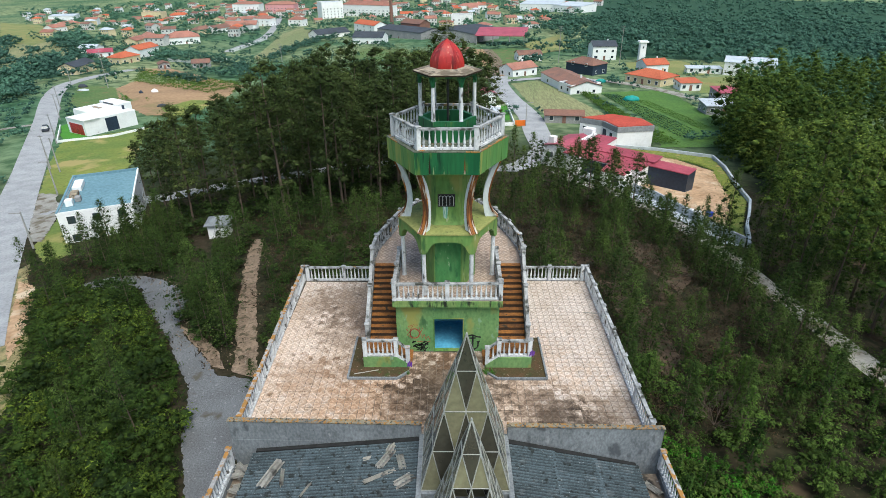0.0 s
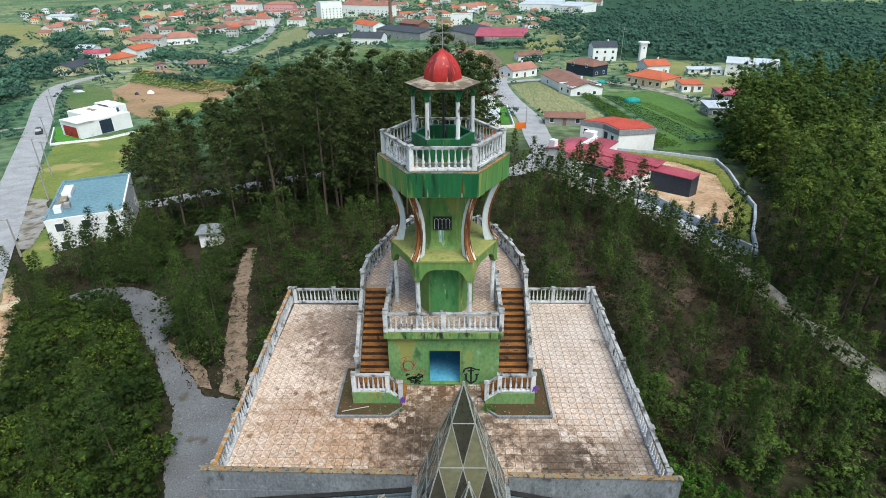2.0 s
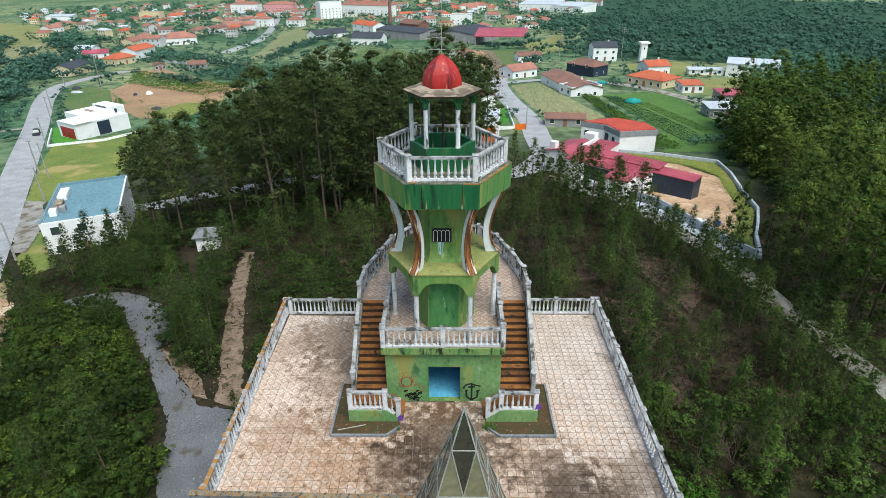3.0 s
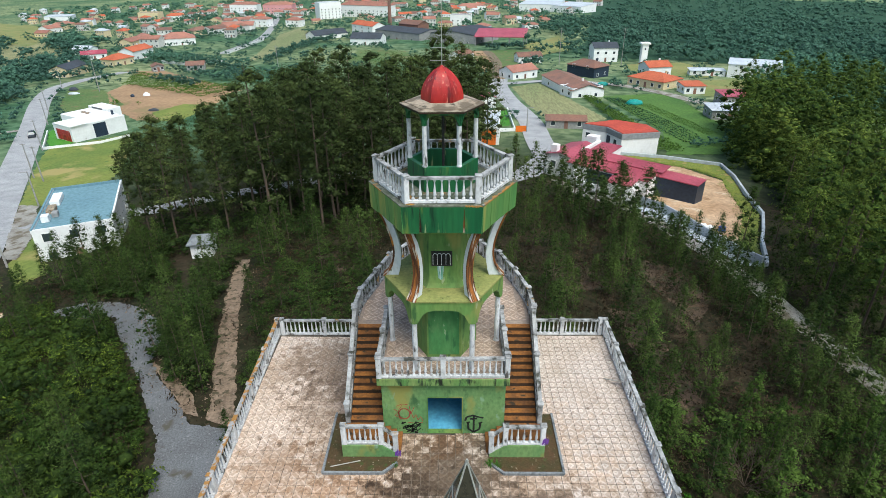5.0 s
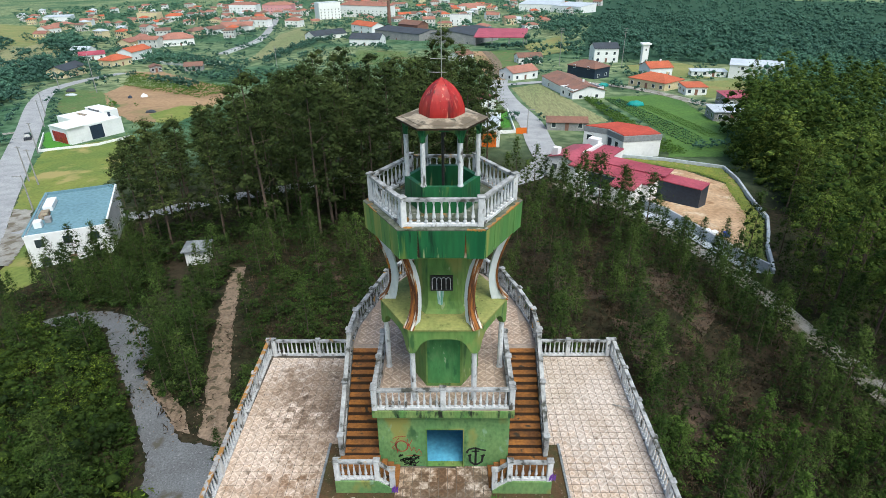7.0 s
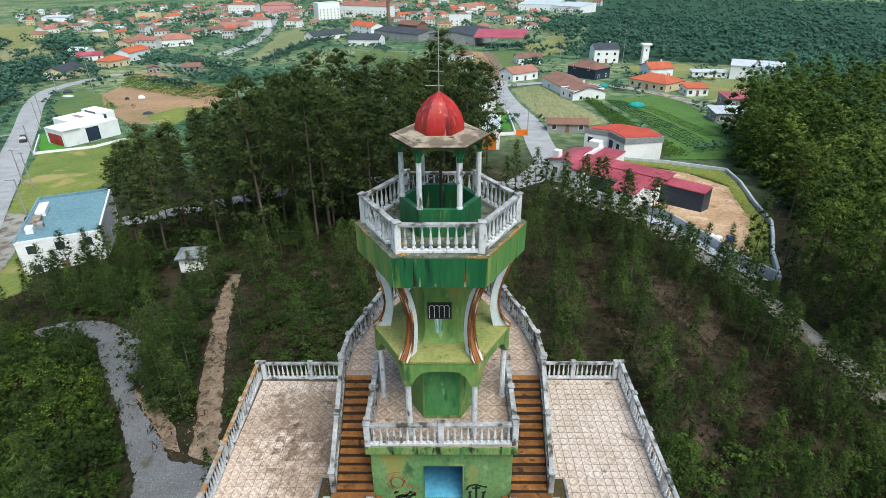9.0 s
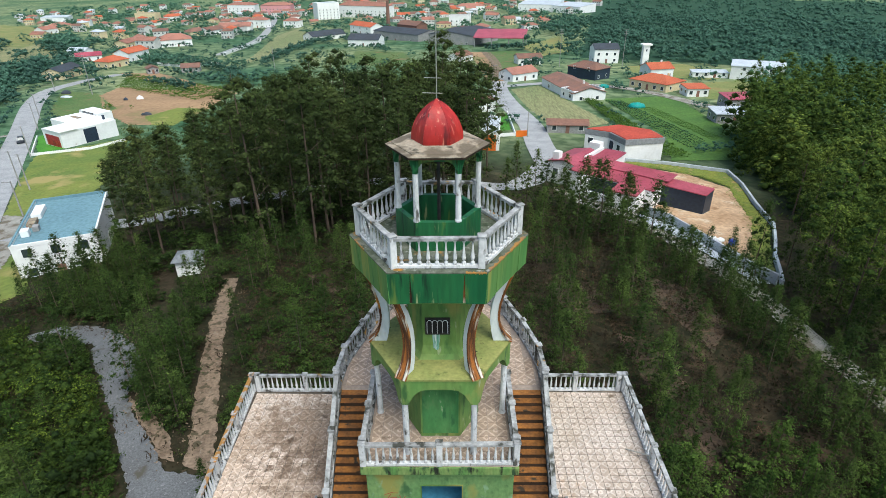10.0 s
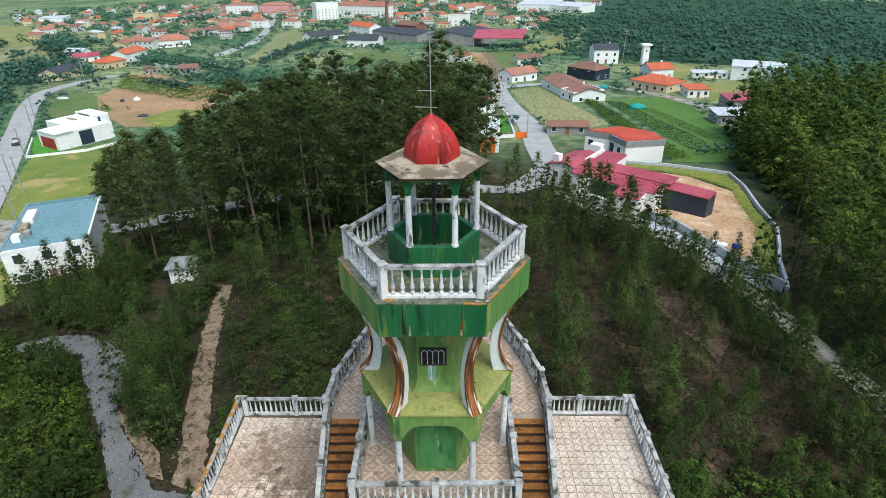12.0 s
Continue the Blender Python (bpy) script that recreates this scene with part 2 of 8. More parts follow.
def tile_mat(name, a, b, pale, deep, stains):
    """Cream floor tiles; four make a figure of lozenges with a ring at the middle."""
    m = mat(name, a, b, big=0.5, fine=5.0, rough=0.55, vary=0.05, world_space=True, bump=0.05,
            more=(((0.34, 0.25, 0.18), 0.54, 0.7, 0.35), ((0.17, 0.125, 0.09), 0.62, 2.2, 0.12)))
    n, l = m.node_tree.nodes, m.node_tree.links
    p = n["Principled BSDF"]
    base = p.inputs["Base Color"].links[0].from_socket
    geo = n.new("ShaderNodeNewGeometry")
    sep = n.new("ShaderNodeSeparateXYZ")
    l.new(geo.outputs["Position"], sep.inputs[0])

    def op(kind, x, y=0.0):
        q = n.new("ShaderNodeMath")
        q.operation = kind
        for socket, value in zip(q.inputs, (x, y)):
            if isinstance(value, (int, float)):
                socket.default_value = value
            else:
                l.new(value, socket)
        return q.outputs[0]

    u = op("ABSOLUTE", op("SUBTRACT", op("FRACT", op("MULTIPLY", op("ADD", sep.outputs["X"], 80.07), 1 / 0.68)), 0.5))
    v = op("ABSOLUTE", op("SUBTRACT", op("FRACT", op("MULTIPLY", op("ADD", sep.outputs["Y"], 80.15), 1 / 0.68)), 0.5))
    dist = op("ADD", u, v)
    band = op("LESS_THAN", op("ABSOLUTE", op("SUBTRACT", dist, 0.45)), 0.065)
    ring = op("LESS_THAN", op("ABSOLUTE", op("SUBTRACT", op("SQRT", op("ADD", op("MULTIPLY", u, u), op("MULTIPLY", v, v))), 0.10)), 0.045)
    fig = op("MAXIMUM", op("MAXIMUM", band, ring), op("LESS_THAN", op("ABSOLUTE", op("SUBTRACT", dist, 0.84)), 0.06))
    q = n.new("ShaderNodeMix")
    q.data_type, q.blend_type = "RGBA", "MULTIPLY"
    q.inputs[0].default_value = 1.0
    l.new(base, q.inputs[6])
    tones = n.new("ShaderNodeMix")
    tones.data_type = "RGBA"
    l.new(fig, tones.inputs[0])
    tones.inputs[6].default_value, tones.inputs[7].default_value = (*deep, 1), (*pale, 1)
    l.new(tones.outputs[2], q.inputs[7])
    col = q.outputs[2]
    ns = n.new("ShaderNodeTexNoise")
    ns.inputs["Scale"].default_value, ns.inputs["Detail"].default_value, ns.inputs["Roughness"].default_value = 2.3, 12, 0.7
    l.new(geo.outputs["Position"], ns.inputs["Vector"])
    sp = n.new("ShaderNodeTexNoise")
    sp.inputs["Scale"].default_value, sp.inputs["Detail"].default_value, sp.inputs["Roughness"].default_value = 9.0, 10, 0.75
    l.new(geo.outputs["Position"], sp.inputs["Vector"])
    k = n.new("ShaderNodeMapRange")
    k.inputs["From Min"].default_value, k.inputs["From Max"].default_value, k.inputs["To Max"].default_value = 0.60, 0.70, 0.7
    l.new(sp.outputs["Fac"], k.inputs["Value"])
    q = n.new("ShaderNodeMix")
    q.data_type = "RGBA"
    l.new(k.outputs["Result"], q.inputs[0])
    l.new(col, q.inputs[6])
    q.inputs[7].default_value = (0.13, 0.10, 0.075, 1)
    col = q.outputs[2]
    cell = n.new("ShaderNodeVectorMath")
    cell.operation = "FLOOR"
    grid = n.new("ShaderNodeVectorMath")
    grid.operation = "MULTIPLY"
    grid.inputs[1].default_value = (1 / 0.34, 1 / 0.34, 0)
    l.new(geo.outputs["Position"], grid.inputs[0])
    l.new(grid.outputs[0], cell.inputs[0])
    each = n.new("ShaderNodeTexWhiteNoise")
    l.new(cell.outputs[0], each.inputs["Vector"])
    for place, reach, tone, amount in stains:
        d = n.new("ShaderNodeVectorMath")
        d.operation = "DISTANCE"
        l.new(geo.outputs["Position"], d.inputs[0])
        d.inputs[1].default_value = place
        near = op("SUBTRACT", op("ADD", op("SUBTRACT", 1.0, op("DIVIDE", d.outputs["Value"], reach)), op("ADD", op("MULTIPLY", ns.outputs["Fac"], 2.0), op("MULTIPLY", each.outputs["Value"], 0.3))), 1.4)
        k = n.new("ShaderNodeMapRange")
        k.inputs["From Min"].default_value, k.inputs["From Max"].default_value, k.inputs["To Max"].default_value = 0.0, 0.36, amount
        l.new(near, k.inputs["Value"])
        q = n.new("ShaderNodeMix")
        q.data_type, q.blend_type = "RGBA", "MULTIPLY"
        l.new(k.outputs["Result"], q.inputs[0])
        l.new(col, q.inputs[6])
        q.inputs[7].default_value = (*[2.25 * (0.55 * c + 0.15 * sum(tone)) for c in tone], 1)
        col = q.outputs[2]
    l.new(col, p.inputs["Base Color"])
    return m


# old damp and dirt on the terrace: where, how wide, what colour, how strong
DIRT_SPOTS = (((-6.8, -2.5, 0), 11.0, (0.58, 0.475, 0.36), 0.45), ((0.5, -7.6, 0), 11.0, (0.48, 0.375, 0.265), 0.66), ((-5.0, 2.2, 0), 4.4, (0.19, 0.155, 0.12), 0.78), ((-4.9, -0.6, 0), 3.2, (0.21, 0.175, 0.135), 0.7), ((-5.9, -5.4, 0), 4.0, (0.36, 0.285, 0.21), 0.5),
              ((-6.9, -3.9, 0), 2.4, (0.32, 0.26, 0.20), 0.5), ((-3.2, -6.0, 0), 3.6, (0.32, 0.25, 0.18), 0.55), ((0.2, -4.6, 0), 4.2, (0.105, 0.095, 0.08), 0.90), ((-1.6, -5.9, 0), 2.6, (0.13, 0.115, 0.095), 0.75),
              ((4.3, -6.3, 0), 2.4, (0.16, 0.14, 0.115), 0.68), ((4.9, -7.3, 0), 2.2, (0.14, 0.13, 0.11), 0.75), ((7.3, -6.6, 0), 2.2, (0.16, 0.14, 0.115), 0.65),
              ((6.2, -7.9, 0), 2.4, (0.19, 0.165, 0.135), 0.6), ((3.2, -5.2, 0), 2.6, (0.30, 0.24, 0.175), 0.55), ((-4.4, -3.4, 0), 2.4, (0.22, 0.175, 0.125), 0.65), ((-7.9, 1.8, 0), 2.4, (0.28, 0.235, 0.18), 0.4), ((0.0, -2.9, 0), 1.3, (0.40, 0.29, 0.19), 0.8))
TILE = tile_mat("patterned_floor_tile", (0.475, 0.395, 0.338), (0.40, 0.322, 0.262), (1.42, 1.47, 1.52), (1.10, 1.08, 1.07), DIRT_SPOTS)
TILE_DECK = tile_mat("patterned_deck_tile", (0.40, 0.31, 0.245), (0.33, 0.245, 0.185), (1.36, 1.38, 1.40), (0.95, 0.92, 0.90), (((-0.1, 2.5, 3), 3.0, (0.20, 0.15, 0.11), 0.5),))
GROUT = mat("grey_brown_grout", (0.19, 0.155, 0.125), (0.08, 0.066, 0.054), big=0.35, fine=5, stain=(0.04, 0.036, 0.03), stain_at=0.54, stain_size=0.8, world_space=True)
GROUT_DECK = mat("pinkish_grout", (0.36, 0.29, 0.245), (0.27, 0.21, 0.17), big=0.8, fine=7, world_space=True)

# ---- tools for meshes ----
def part(name, bm, material, parent=None, label="", smooth=False):
    """Links a bmesh as one mesh object, under a thing or a part."""
    me = bpy.data.meshes.new(name)
    bmesh.ops.recalc_face_normals(bm, faces=bm.faces)
    bm.to_mesh(me)
    bm.free()
    if smooth:
        me.polygons.foreach_set("use_smooth", [True] * len(me.polygons))
    me.materials.append(material)
    ob = new(name, me)
    ob.parent = parent
    if label:
        tagged(ob, label)
    return ob


def thing(name, label, category, group="", kind="", at=None):
    ob = new(name)
    if at is not None:
        ob.matrix_basis = at
    return tagged(ob, label, category, group, kind)


def share(name, me, parent, m):
    """A piece on a mesh that its like pieces share."""
    ob = new(name, me)
    ob.parent = parent
    ob.matrix_basis = m
    return ob


def mesh_of(bm, material, smooth=False):
    me = bpy.data.meshes.new("piece")
    bmesh.ops.recalc_face_normals(bm, faces=bm.faces)
    bm.to_mesh(me)
    bm.free()
    if smooth:
        me.polygons.foreach_set("use_smooth", [True] * len(me.polygons))
    me.materials.append(material)
    return me


def box(bm, x0, x1, y0, y1, z0, z1, bevel=0.0):
    made = bmesh.ops.create_cube(bm, size=1, matrix=Matrix.Translation(((x0 + x1) / 2, (y0 + y1) / 2, (z0 + z1) / 2)) @ Matrix.Diagonal((abs(x1 - x0), abs(y1 - y0), abs(z1 - z0), 1)))
    if bevel:
        edges = list({e for v in made["verts"] for e in v.link_edges})
        bmesh.ops.bevel(bm, geom=edges, offset=bevel, segments=1, affect="EDGES")
    return bm


def boxes(*rows, bevel=0.0):
    bm = bmesh.new()
    for row in rows:
        box(bm, *row, bevel=bevel)
    return bm


def prism(bm, poly, z0, z1):
    """A solid over a plan; z0 and z1 may be lists, a height a corner."""
    k = len(poly)
    lo = z0 if isinstance(z0, (list, tuple)) else [z0] * k
    hi = z1 if isinstance(z1, (list, tuple)) else [z1] * k
    a = [bm.verts.new((x, y, z)) for (x, y), z in zip(poly, lo)]
    b = [bm.verts.new((x, y, z)) for (x, y), z in zip(poly, hi)]
    bm.faces.new(a[::-1])
    bm.faces.new(b)
    for i in range(k):
        j = (i + 1) % k
        bm.faces.new((a[i], a[j], b[j], b[i]))
    return bm


def ring(bm, outer, inner, z0, z1):
    """A hollow prism between two plans with as many corners."""
    k = len(outer)
    loops = [[bm.verts.new((x, y, z)) for x, y in plan] for plan, z in ((outer, z0), (outer, z1), (inner, z1), (inner, z0))]
    for a, b in zip(loops, loops[1:] + loops[:1]):
        for i in range(k):
            j = (i + 1) % k
            bm.faces.new((a[i], a[j], b[j], b[i]))
    return bm


def lathe(bm, profile, sides, centre=(0, 0, 0), turn=0.0):
    rows = []
    for r, z in profile:
        rows.append([bm.verts.new((centre[0] + r * math.cos(turn + 2 * math.pi * i / sides), centre[1] + r * math.sin(turn + 2 * math.pi * i / sides), centre[2] + z)) for i in range(sides)])
    for a, b in zip(rows, rows[1:]):
        for i in range(sides):
            j = (i + 1) % sides
            bm.faces.new((a[i], a[j], b[j], b[i]))
    bm.faces.new(rows[0][::-1])
    bm.faces.new(rows[-1])
    return bm


def beam(bm, a, b, width, height):
    """A bar with a rectangular section from a to b; its foot runs along the line."""
    a, b = Vector(a), Vector(b)
    side = Vector((-(b - a).y, (b - a).x, 0)).normalized() * width / 2
    up = Vector((0, 0, height))
    v = [bm.verts.new(p + s * side + u * up) for p in (a, b) for s, u in ((-1, 0), (1, 0), (1, 1), (-1, 1))]
    for f in ((0, 1, 2, 3), (7, 6, 5, 4), (0, 4, 5, 1), (1, 5, 6, 2), (2, 6, 7, 3), (3, 7, 4, 0)):
        bm.faces.new([v[i] for i in f])
    return bm


def rod(bm, a, b, r, sides=6):
    a, b = Vector(a), Vector(b)
    turn = (b - a).to_track_quat("Z", "Y").to_matrix()
    rows = [[bm.verts.new(p + turn @ Vector((r * math.cos(2 * math.pi * i / sides), r * math.sin(2 * math.pi * i / sides), 0))) for i in range(sides)] for p in (a, b)]
    for i in range(sides):
        j = (i + 1) % sides
        bm.faces.new((rows[0][i], rows[0][j], rows[1][j], rows[1][i]))
    bm.faces.new(rows[0][::-1])
    bm.faces.new(rows[1])
    return bm


def hexagon(r, cx=0.0, cy=0.0):
    return [(cx + r * math.cos(math.pi * i / 3), cy + r * math.sin(math.pi * i / 3)) for i in range(6)]

# ---- ground: a wooded hill that falls to a wide valley ----
HILL_R = (0, 25, 40, 55, 75, 100, 140, 220, 300, 500, 900, 1400, 4000)
HILL_Z = (-13.4, -13.6, -14.6, -17, -20.5, -23.8, -26.5, -29, -33, -43, -58, -64, -70)


def ground_z(x, y):
    r = math.hypot(x, y)
    return float(np.interp(r, HILL_R, HILL_Z))


def ground_mat():
    """Forest litter on the hill, rough grass and scrub beyond, by two scales of noise."""
    m = mat("hillside_litter_and_grass", (0.044, 0.033, 0.021), (0.028, 0.029, 0.014), big=0.07, fine=1.3, bump=0.5, rough=1.0,
            stain=(0.088, 0.062, 0.039), stain_at=0.59, stain_size=0.16, world_space=True, fine_mix=0.6, spec=0.1, more=(((0.020, 0.021, 0.011), 0.48, 0.9, 0.12), ((0.06, 0.044, 0.028), 0.60, 2.6, 0.08)))
    n, l = m.node_tree.nodes, m.node_tree.links
    p = n["Principled BSDF"]
    base = p.inputs["Base Color"].links[0].from_socket
    geo = n.new("ShaderNodeNewGeometry")
    length = n.new("ShaderNodeVectorMath")
    length.operation = "LENGTH"
    l.new(geo.outputs["Position"], length.inputs[0])
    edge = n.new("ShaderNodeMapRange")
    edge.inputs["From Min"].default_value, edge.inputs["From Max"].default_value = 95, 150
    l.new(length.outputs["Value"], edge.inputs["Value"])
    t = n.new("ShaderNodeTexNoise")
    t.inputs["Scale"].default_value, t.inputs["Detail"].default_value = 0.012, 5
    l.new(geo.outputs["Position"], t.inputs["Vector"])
    # far grass is paled and blued: distance haze put into its colours
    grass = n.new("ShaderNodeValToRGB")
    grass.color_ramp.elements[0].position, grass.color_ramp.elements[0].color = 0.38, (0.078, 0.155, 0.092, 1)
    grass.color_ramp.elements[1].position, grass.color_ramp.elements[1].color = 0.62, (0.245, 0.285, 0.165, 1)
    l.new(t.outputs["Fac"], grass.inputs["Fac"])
    t2 = n.new("ShaderNodeTexNoise")
    t2.inputs["Scale"].default_value, t2.inputs["Detail"].default_value = 0.22, 11
    l.new(geo.outputs["Position"], t2.inputs["Vector"])
    tuft = n.new("ShaderNodeValToRGB")
    tuft.color_ramp.elements[0].position, tuft.color_ramp.elements[0].color = 0.40, (0.45, 0.55, 0.45, 1)
    tuft.color_ramp.elements[1].position, tuft.color_ramp.elements[1].color = 0.60, (1.15, 1.1, 1.0, 1)
    l.new(t2.outputs["Fac"], tuft.inputs["Fac"])
    both = n.new("ShaderNodeMix")
    both.data_type, both.blend_type = "RGBA", "MULTIPLY"
    both.inputs[0].default_value = 1.0
    l.new(grass.outputs["Color"], both.inputs[6])
    l.new(tuft.outputs["Color"], both.inputs[7])
    q = n.new("ShaderNodeMix")
    q.data_type = "RGBA"
    l.new(edge.outputs["Result"], q.inputs[0])
    l.new(base, q.inputs[6])
    l.new(both.outputs[2], q.inputs[7])
    l.new(q.outputs[2], p.inputs["Base Color"])
    return m


GROUND = ground_mat()
radii = [0, 6, 12, 18, 25, 32, 40, 47, 55, 65, 75, 87, 100, 120, 140, 180, 220, 260, 300, 400, 500, 700, 900, 1150, 1400, 2200, 4000]
bm = bmesh.new()
rows = []
for r in radii:
    rows.append([bm.verts.new((r * math.cos(2 * math.pi * i / 96), r * math.sin(2 * math.pi * i / 96), ground_z(r, 0))) for i in range(96 if r else 1)])
for i in range(96):
    bm.faces.new((rows[0][0], rows[1][i], rows[1][(i + 1) % 96]))
for a, b in zip(rows[1:], rows[2:]):
    for i in range(96):
        bm.faces.new((a[i], b[i], b[(i + 1) % 96], a[(i + 1) % 96]))
tagged(part("ground", bm, GROUND, smooth=True), "wooded hillside with brown litter falling to a green valley", "ground", kind="structure")

# ---- the building under the tower, its roof terrace ----
AX = -0.07                      # the tower's axis
DECK = 3.15                     # the upper deck's floor
TERR = [(-9.05, -8.2), (8.45, -8.5), (8.38, 4.9), (-9.05, 4.9)]   # plan of the terrace

bm = prism(bmesh.new(), [(-9.0, -26), (8.6, -26), (8.6, -8.72), (-9.0, -8.45)], -13.6, -1.35)
tagged(part("wall_front_block", bm, CONCRETE), "grey concrete lower storeys under the corrugated roof", "wall", kind="structure")
bm = prism(bmesh.new(), TERR, -13.6, -0.05)
tagged(part("wall_terrace_block", bm, CONCRETE), "grey concrete storeys that carry the tiled terrace", "wall", kind="structure")
bm = prism(bmesh.new(), [(-8.9, -8.1), (8.3, -8.4), (8.22, 4.75), (-8.9, 4.75)], -0.05, -0.008)
floor = tagged(part("floor", bm, GROUT), "terrace floor of cream patterned tiles, worn and stained", "floor", kind="structure")

# the parapet between terrace and roof, in two lengths beside the glass spire
for x0, x1 in ((-9.05, -1.12), (2.38, 8.62)):
    ys = [-8.12 - 0.02 * (x + 9) for x in (x0, x1)]
    bm = prism(bmesh.new(), [(x0, ys[0] - 0.06), (x1, ys[1] - 0.06), (x1, ys[1] + 0.1), (x0, ys[0] + 0.1)], -1.6, 0.93)
    wall = tagged(part("wall_parapet", bm, CONCRETE), "stained grey plaster parapet wall with an orange lichen cap", "wall", kind="structure")
    bm = prism(bmesh.new(), [(x0 - 0.03, ys[0] - 0.09), (x1 + 0.03, ys[1] - 0.09), (x1 + 0.03, ys[1] + 0.13), (x0 - 0.03, ys[0] + 0.13)], 0.932, 0.98)
    part("cap", bm, LICHEN, wall)


def baluster_mesh(h, material):
    """A turned baluster: square foot, bulb, long taper, square head."""
    bm = bmesh.new()
    lathe(bm, [(0.06, 0), (0.06, 0.10 * h), (0.03, 0.15 * h), (0.062, 0.26 * h), (0.042, 0.45 * h), (0.02, 0.84 * h), (0.045, 0.94 * h), (0.045, h)], 6)
    return mesh_of(bm, material)


BALUSTER = {}


def balustrade(label, pts, height=0.95, spacing=2.3, pitch=0.225, top=None, group="terrace balustrades", post_w=0.2, closed=False, baluster_material=None):
    """Posts at the corners and between, a top and a bottom rail, and turned balusters, along points on the floor."""
    ob = thing("balustrade", label, "balustrade", group)
    top = top or RAIL
    mater = baluster_material or WHITE
    if (height, mater.name) not in BALUSTER:
        BALUSTER[height, mater.name] = baluster_mesh(height - 0.20, mater)
    me = BALUSTER[height, mater.name]
    legs = list(zip(pts, pts[1:] + pts[:1] if closed else pts[1:]))
    posts = []
    for a, b in legs:
        a, b = Vector(a), Vector(b)
        run = (b - a).xy.length
        bays = max(1, round(run / spacing))
        part("top_rail", beam(bmesh.new(), a + Vector((0, 0, height - 0.09)), b + Vector((0, 0, height - 0.09)), 0.17, 0.085), top, ob)
        part("bottom_rail", beam(bmesh.new(), a + Vector((0, 0, 0.02)), b + Vector((0, 0, 0.02)), 0.15, 0.09), mater, ob)
        turn = math.atan2((b - a).y, (b - a).x)
        for k in range(bays):
            p, q = a.lerp(b, k / bays), a.lerp(b, (k + 1) / bays)
            posts.append((p, turn))
            count = max(1, int((q - p).xy.length / pitch - 0.6))
            for i in range(count):
                c = p.lerp(q, (i + 1) / (count + 1))
                share("baluster", me, ob, Matrix.Translation(c + Vector((0, 0, 0.11))) @ Matrix.Rotation(turn, 4, "Z"))
        posts.append((b, turn))
    seen = []
    for p, turn in posts:
        if any((p - s).length < 0.1 for s in seen):
            continue
        seen.append(p)
        bm = boxes((-post_w / 2, post_w / 2, -post_w / 2, post_w / 2, 0, height + 0.02), bevel=0.015)
        po = part("post", bm, mater, ob)
        po.matrix_basis = Matrix.Translation(p) @ Matrix.Rotation(turn, 4, "Z")
        bm = boxes((-post_w / 2 - 0.03, post_w / 2 + 0.03, -post_w / 2 - 0.03, post_w / 2 + 0.03, height + 0.022, height + 0.08), bevel=0.02)
        part("cap", bm, top, po)
    return ob


balustrade("weathered white balustrade on the terrace edge, orange lichen on its rail", [(-8.66, -7.85, 0), (-8.95, 4.74, 0)])
balustrade("weathered white balustrade on the terrace edge, grey rail", [(8.27, -8.1, 0), (8.28, 4.78, 0)], top=RAIL_GREY)
balustrade("short weathered white balustrade at the back of the terrace", [(-8.7, 4.74, 0), (-4.25, 4.74, 0)], top=RAIL_GREY)
balustrade("short weathered white balustrade at the back of the terrace", [(8.03, 4.78, 0), (4.05, 4.78, 0)], top=RAIL_GREY)

# ---- base of the tower: block with a doorway, deck, stairs ----
base = thing("doorway_block", "pale green plastered block with an open blue doorway under the deck", "tower base")
part("front_wall", boxes((-2.6, -0.74, -2.3, -2.08, 0, DECK - 0.32), (0.66, 2.42, -2.3, -2.08, 0, DECK - 0.32), (-0.74, 0.66, -2.3, -2.08, 1.97, DECK - 0.32)), LIGHT_GREEN, base)
part("side_wall", boxes((-2.6, -2.42, -2.08, 1.2, 0, DECK - 0.32)), LIGHT_GREEN, base)
part("side_wall", boxes((2.24, 2.42, -2.08, 1.2, 0, DECK - 0.32)), LIGHT_GREEN, base)
part("room_wall", boxes((-1.6, 1.5, 0.3, 0.4, 0, 2.5), (-1.7, -1.6, -2.08, 0.4, 0, 2.5), (1.5, 1.6, -2.08, 0.4, 0, 2.5), (-1.6, 1.5, -2.08, 0.3, 2.5, 2.6)), BLUE, base, "blue painted room")
part("room_floor", boxes((-1.6, 1.5, -2.3, 0.3, 0.012, 0.03)), BLUE, base)
part("door_frame", boxes((-0.78, -0.74, -2.33, -2.08, 0, 2.01), (0.66, 0.70, -2.33, -2.08, 0, 2.01), (-0.74, 0.66, -2.33, -2.08, 1.97, 2.01), (-0.74, 0.66, -2.33, -2.08, 0.03, 0.05)), GREEN, base)

DECK_PLAN = [(-2.72, -2.6), (2.54, -2.6), (2.54, 1.2), (4.0, 1.2), (3.95, 2.8), (3.5, 4.6), (2.85, 6.5), (1.9, 7.8), (-2.1, 7.8), (-3.1, 6.3), (-3.62, 4.5), (-4.15, 2.7), (-4.2, 1.2), (-2.72, 1.2)]
bm = prism(bmesh.new(), DECK_PLAN, DECK - 0.32, DECK - 0.014)
deck = tagged(part("deck", bm, MOULD), "upper deck slab with green painted edge", "deck slab", kind="structure")
bm = prism(bmesh.new(), [(-4.1, 1.22), (3.9, 1.22), (3.85, 2.8), (3.4, 4.55), (2.75, 6.4), (1.85, 7.7), (-2.05, 7.7), (-3.0, 6.2), (-3.52, 4.45), (-4.05, 2.7)], -13.6, DECK - 0.33)
tagged(part("wall_deck_back", bm, LIGHT_GREEN), "green plastered wall under the back of the deck", "wall", kind="structure")
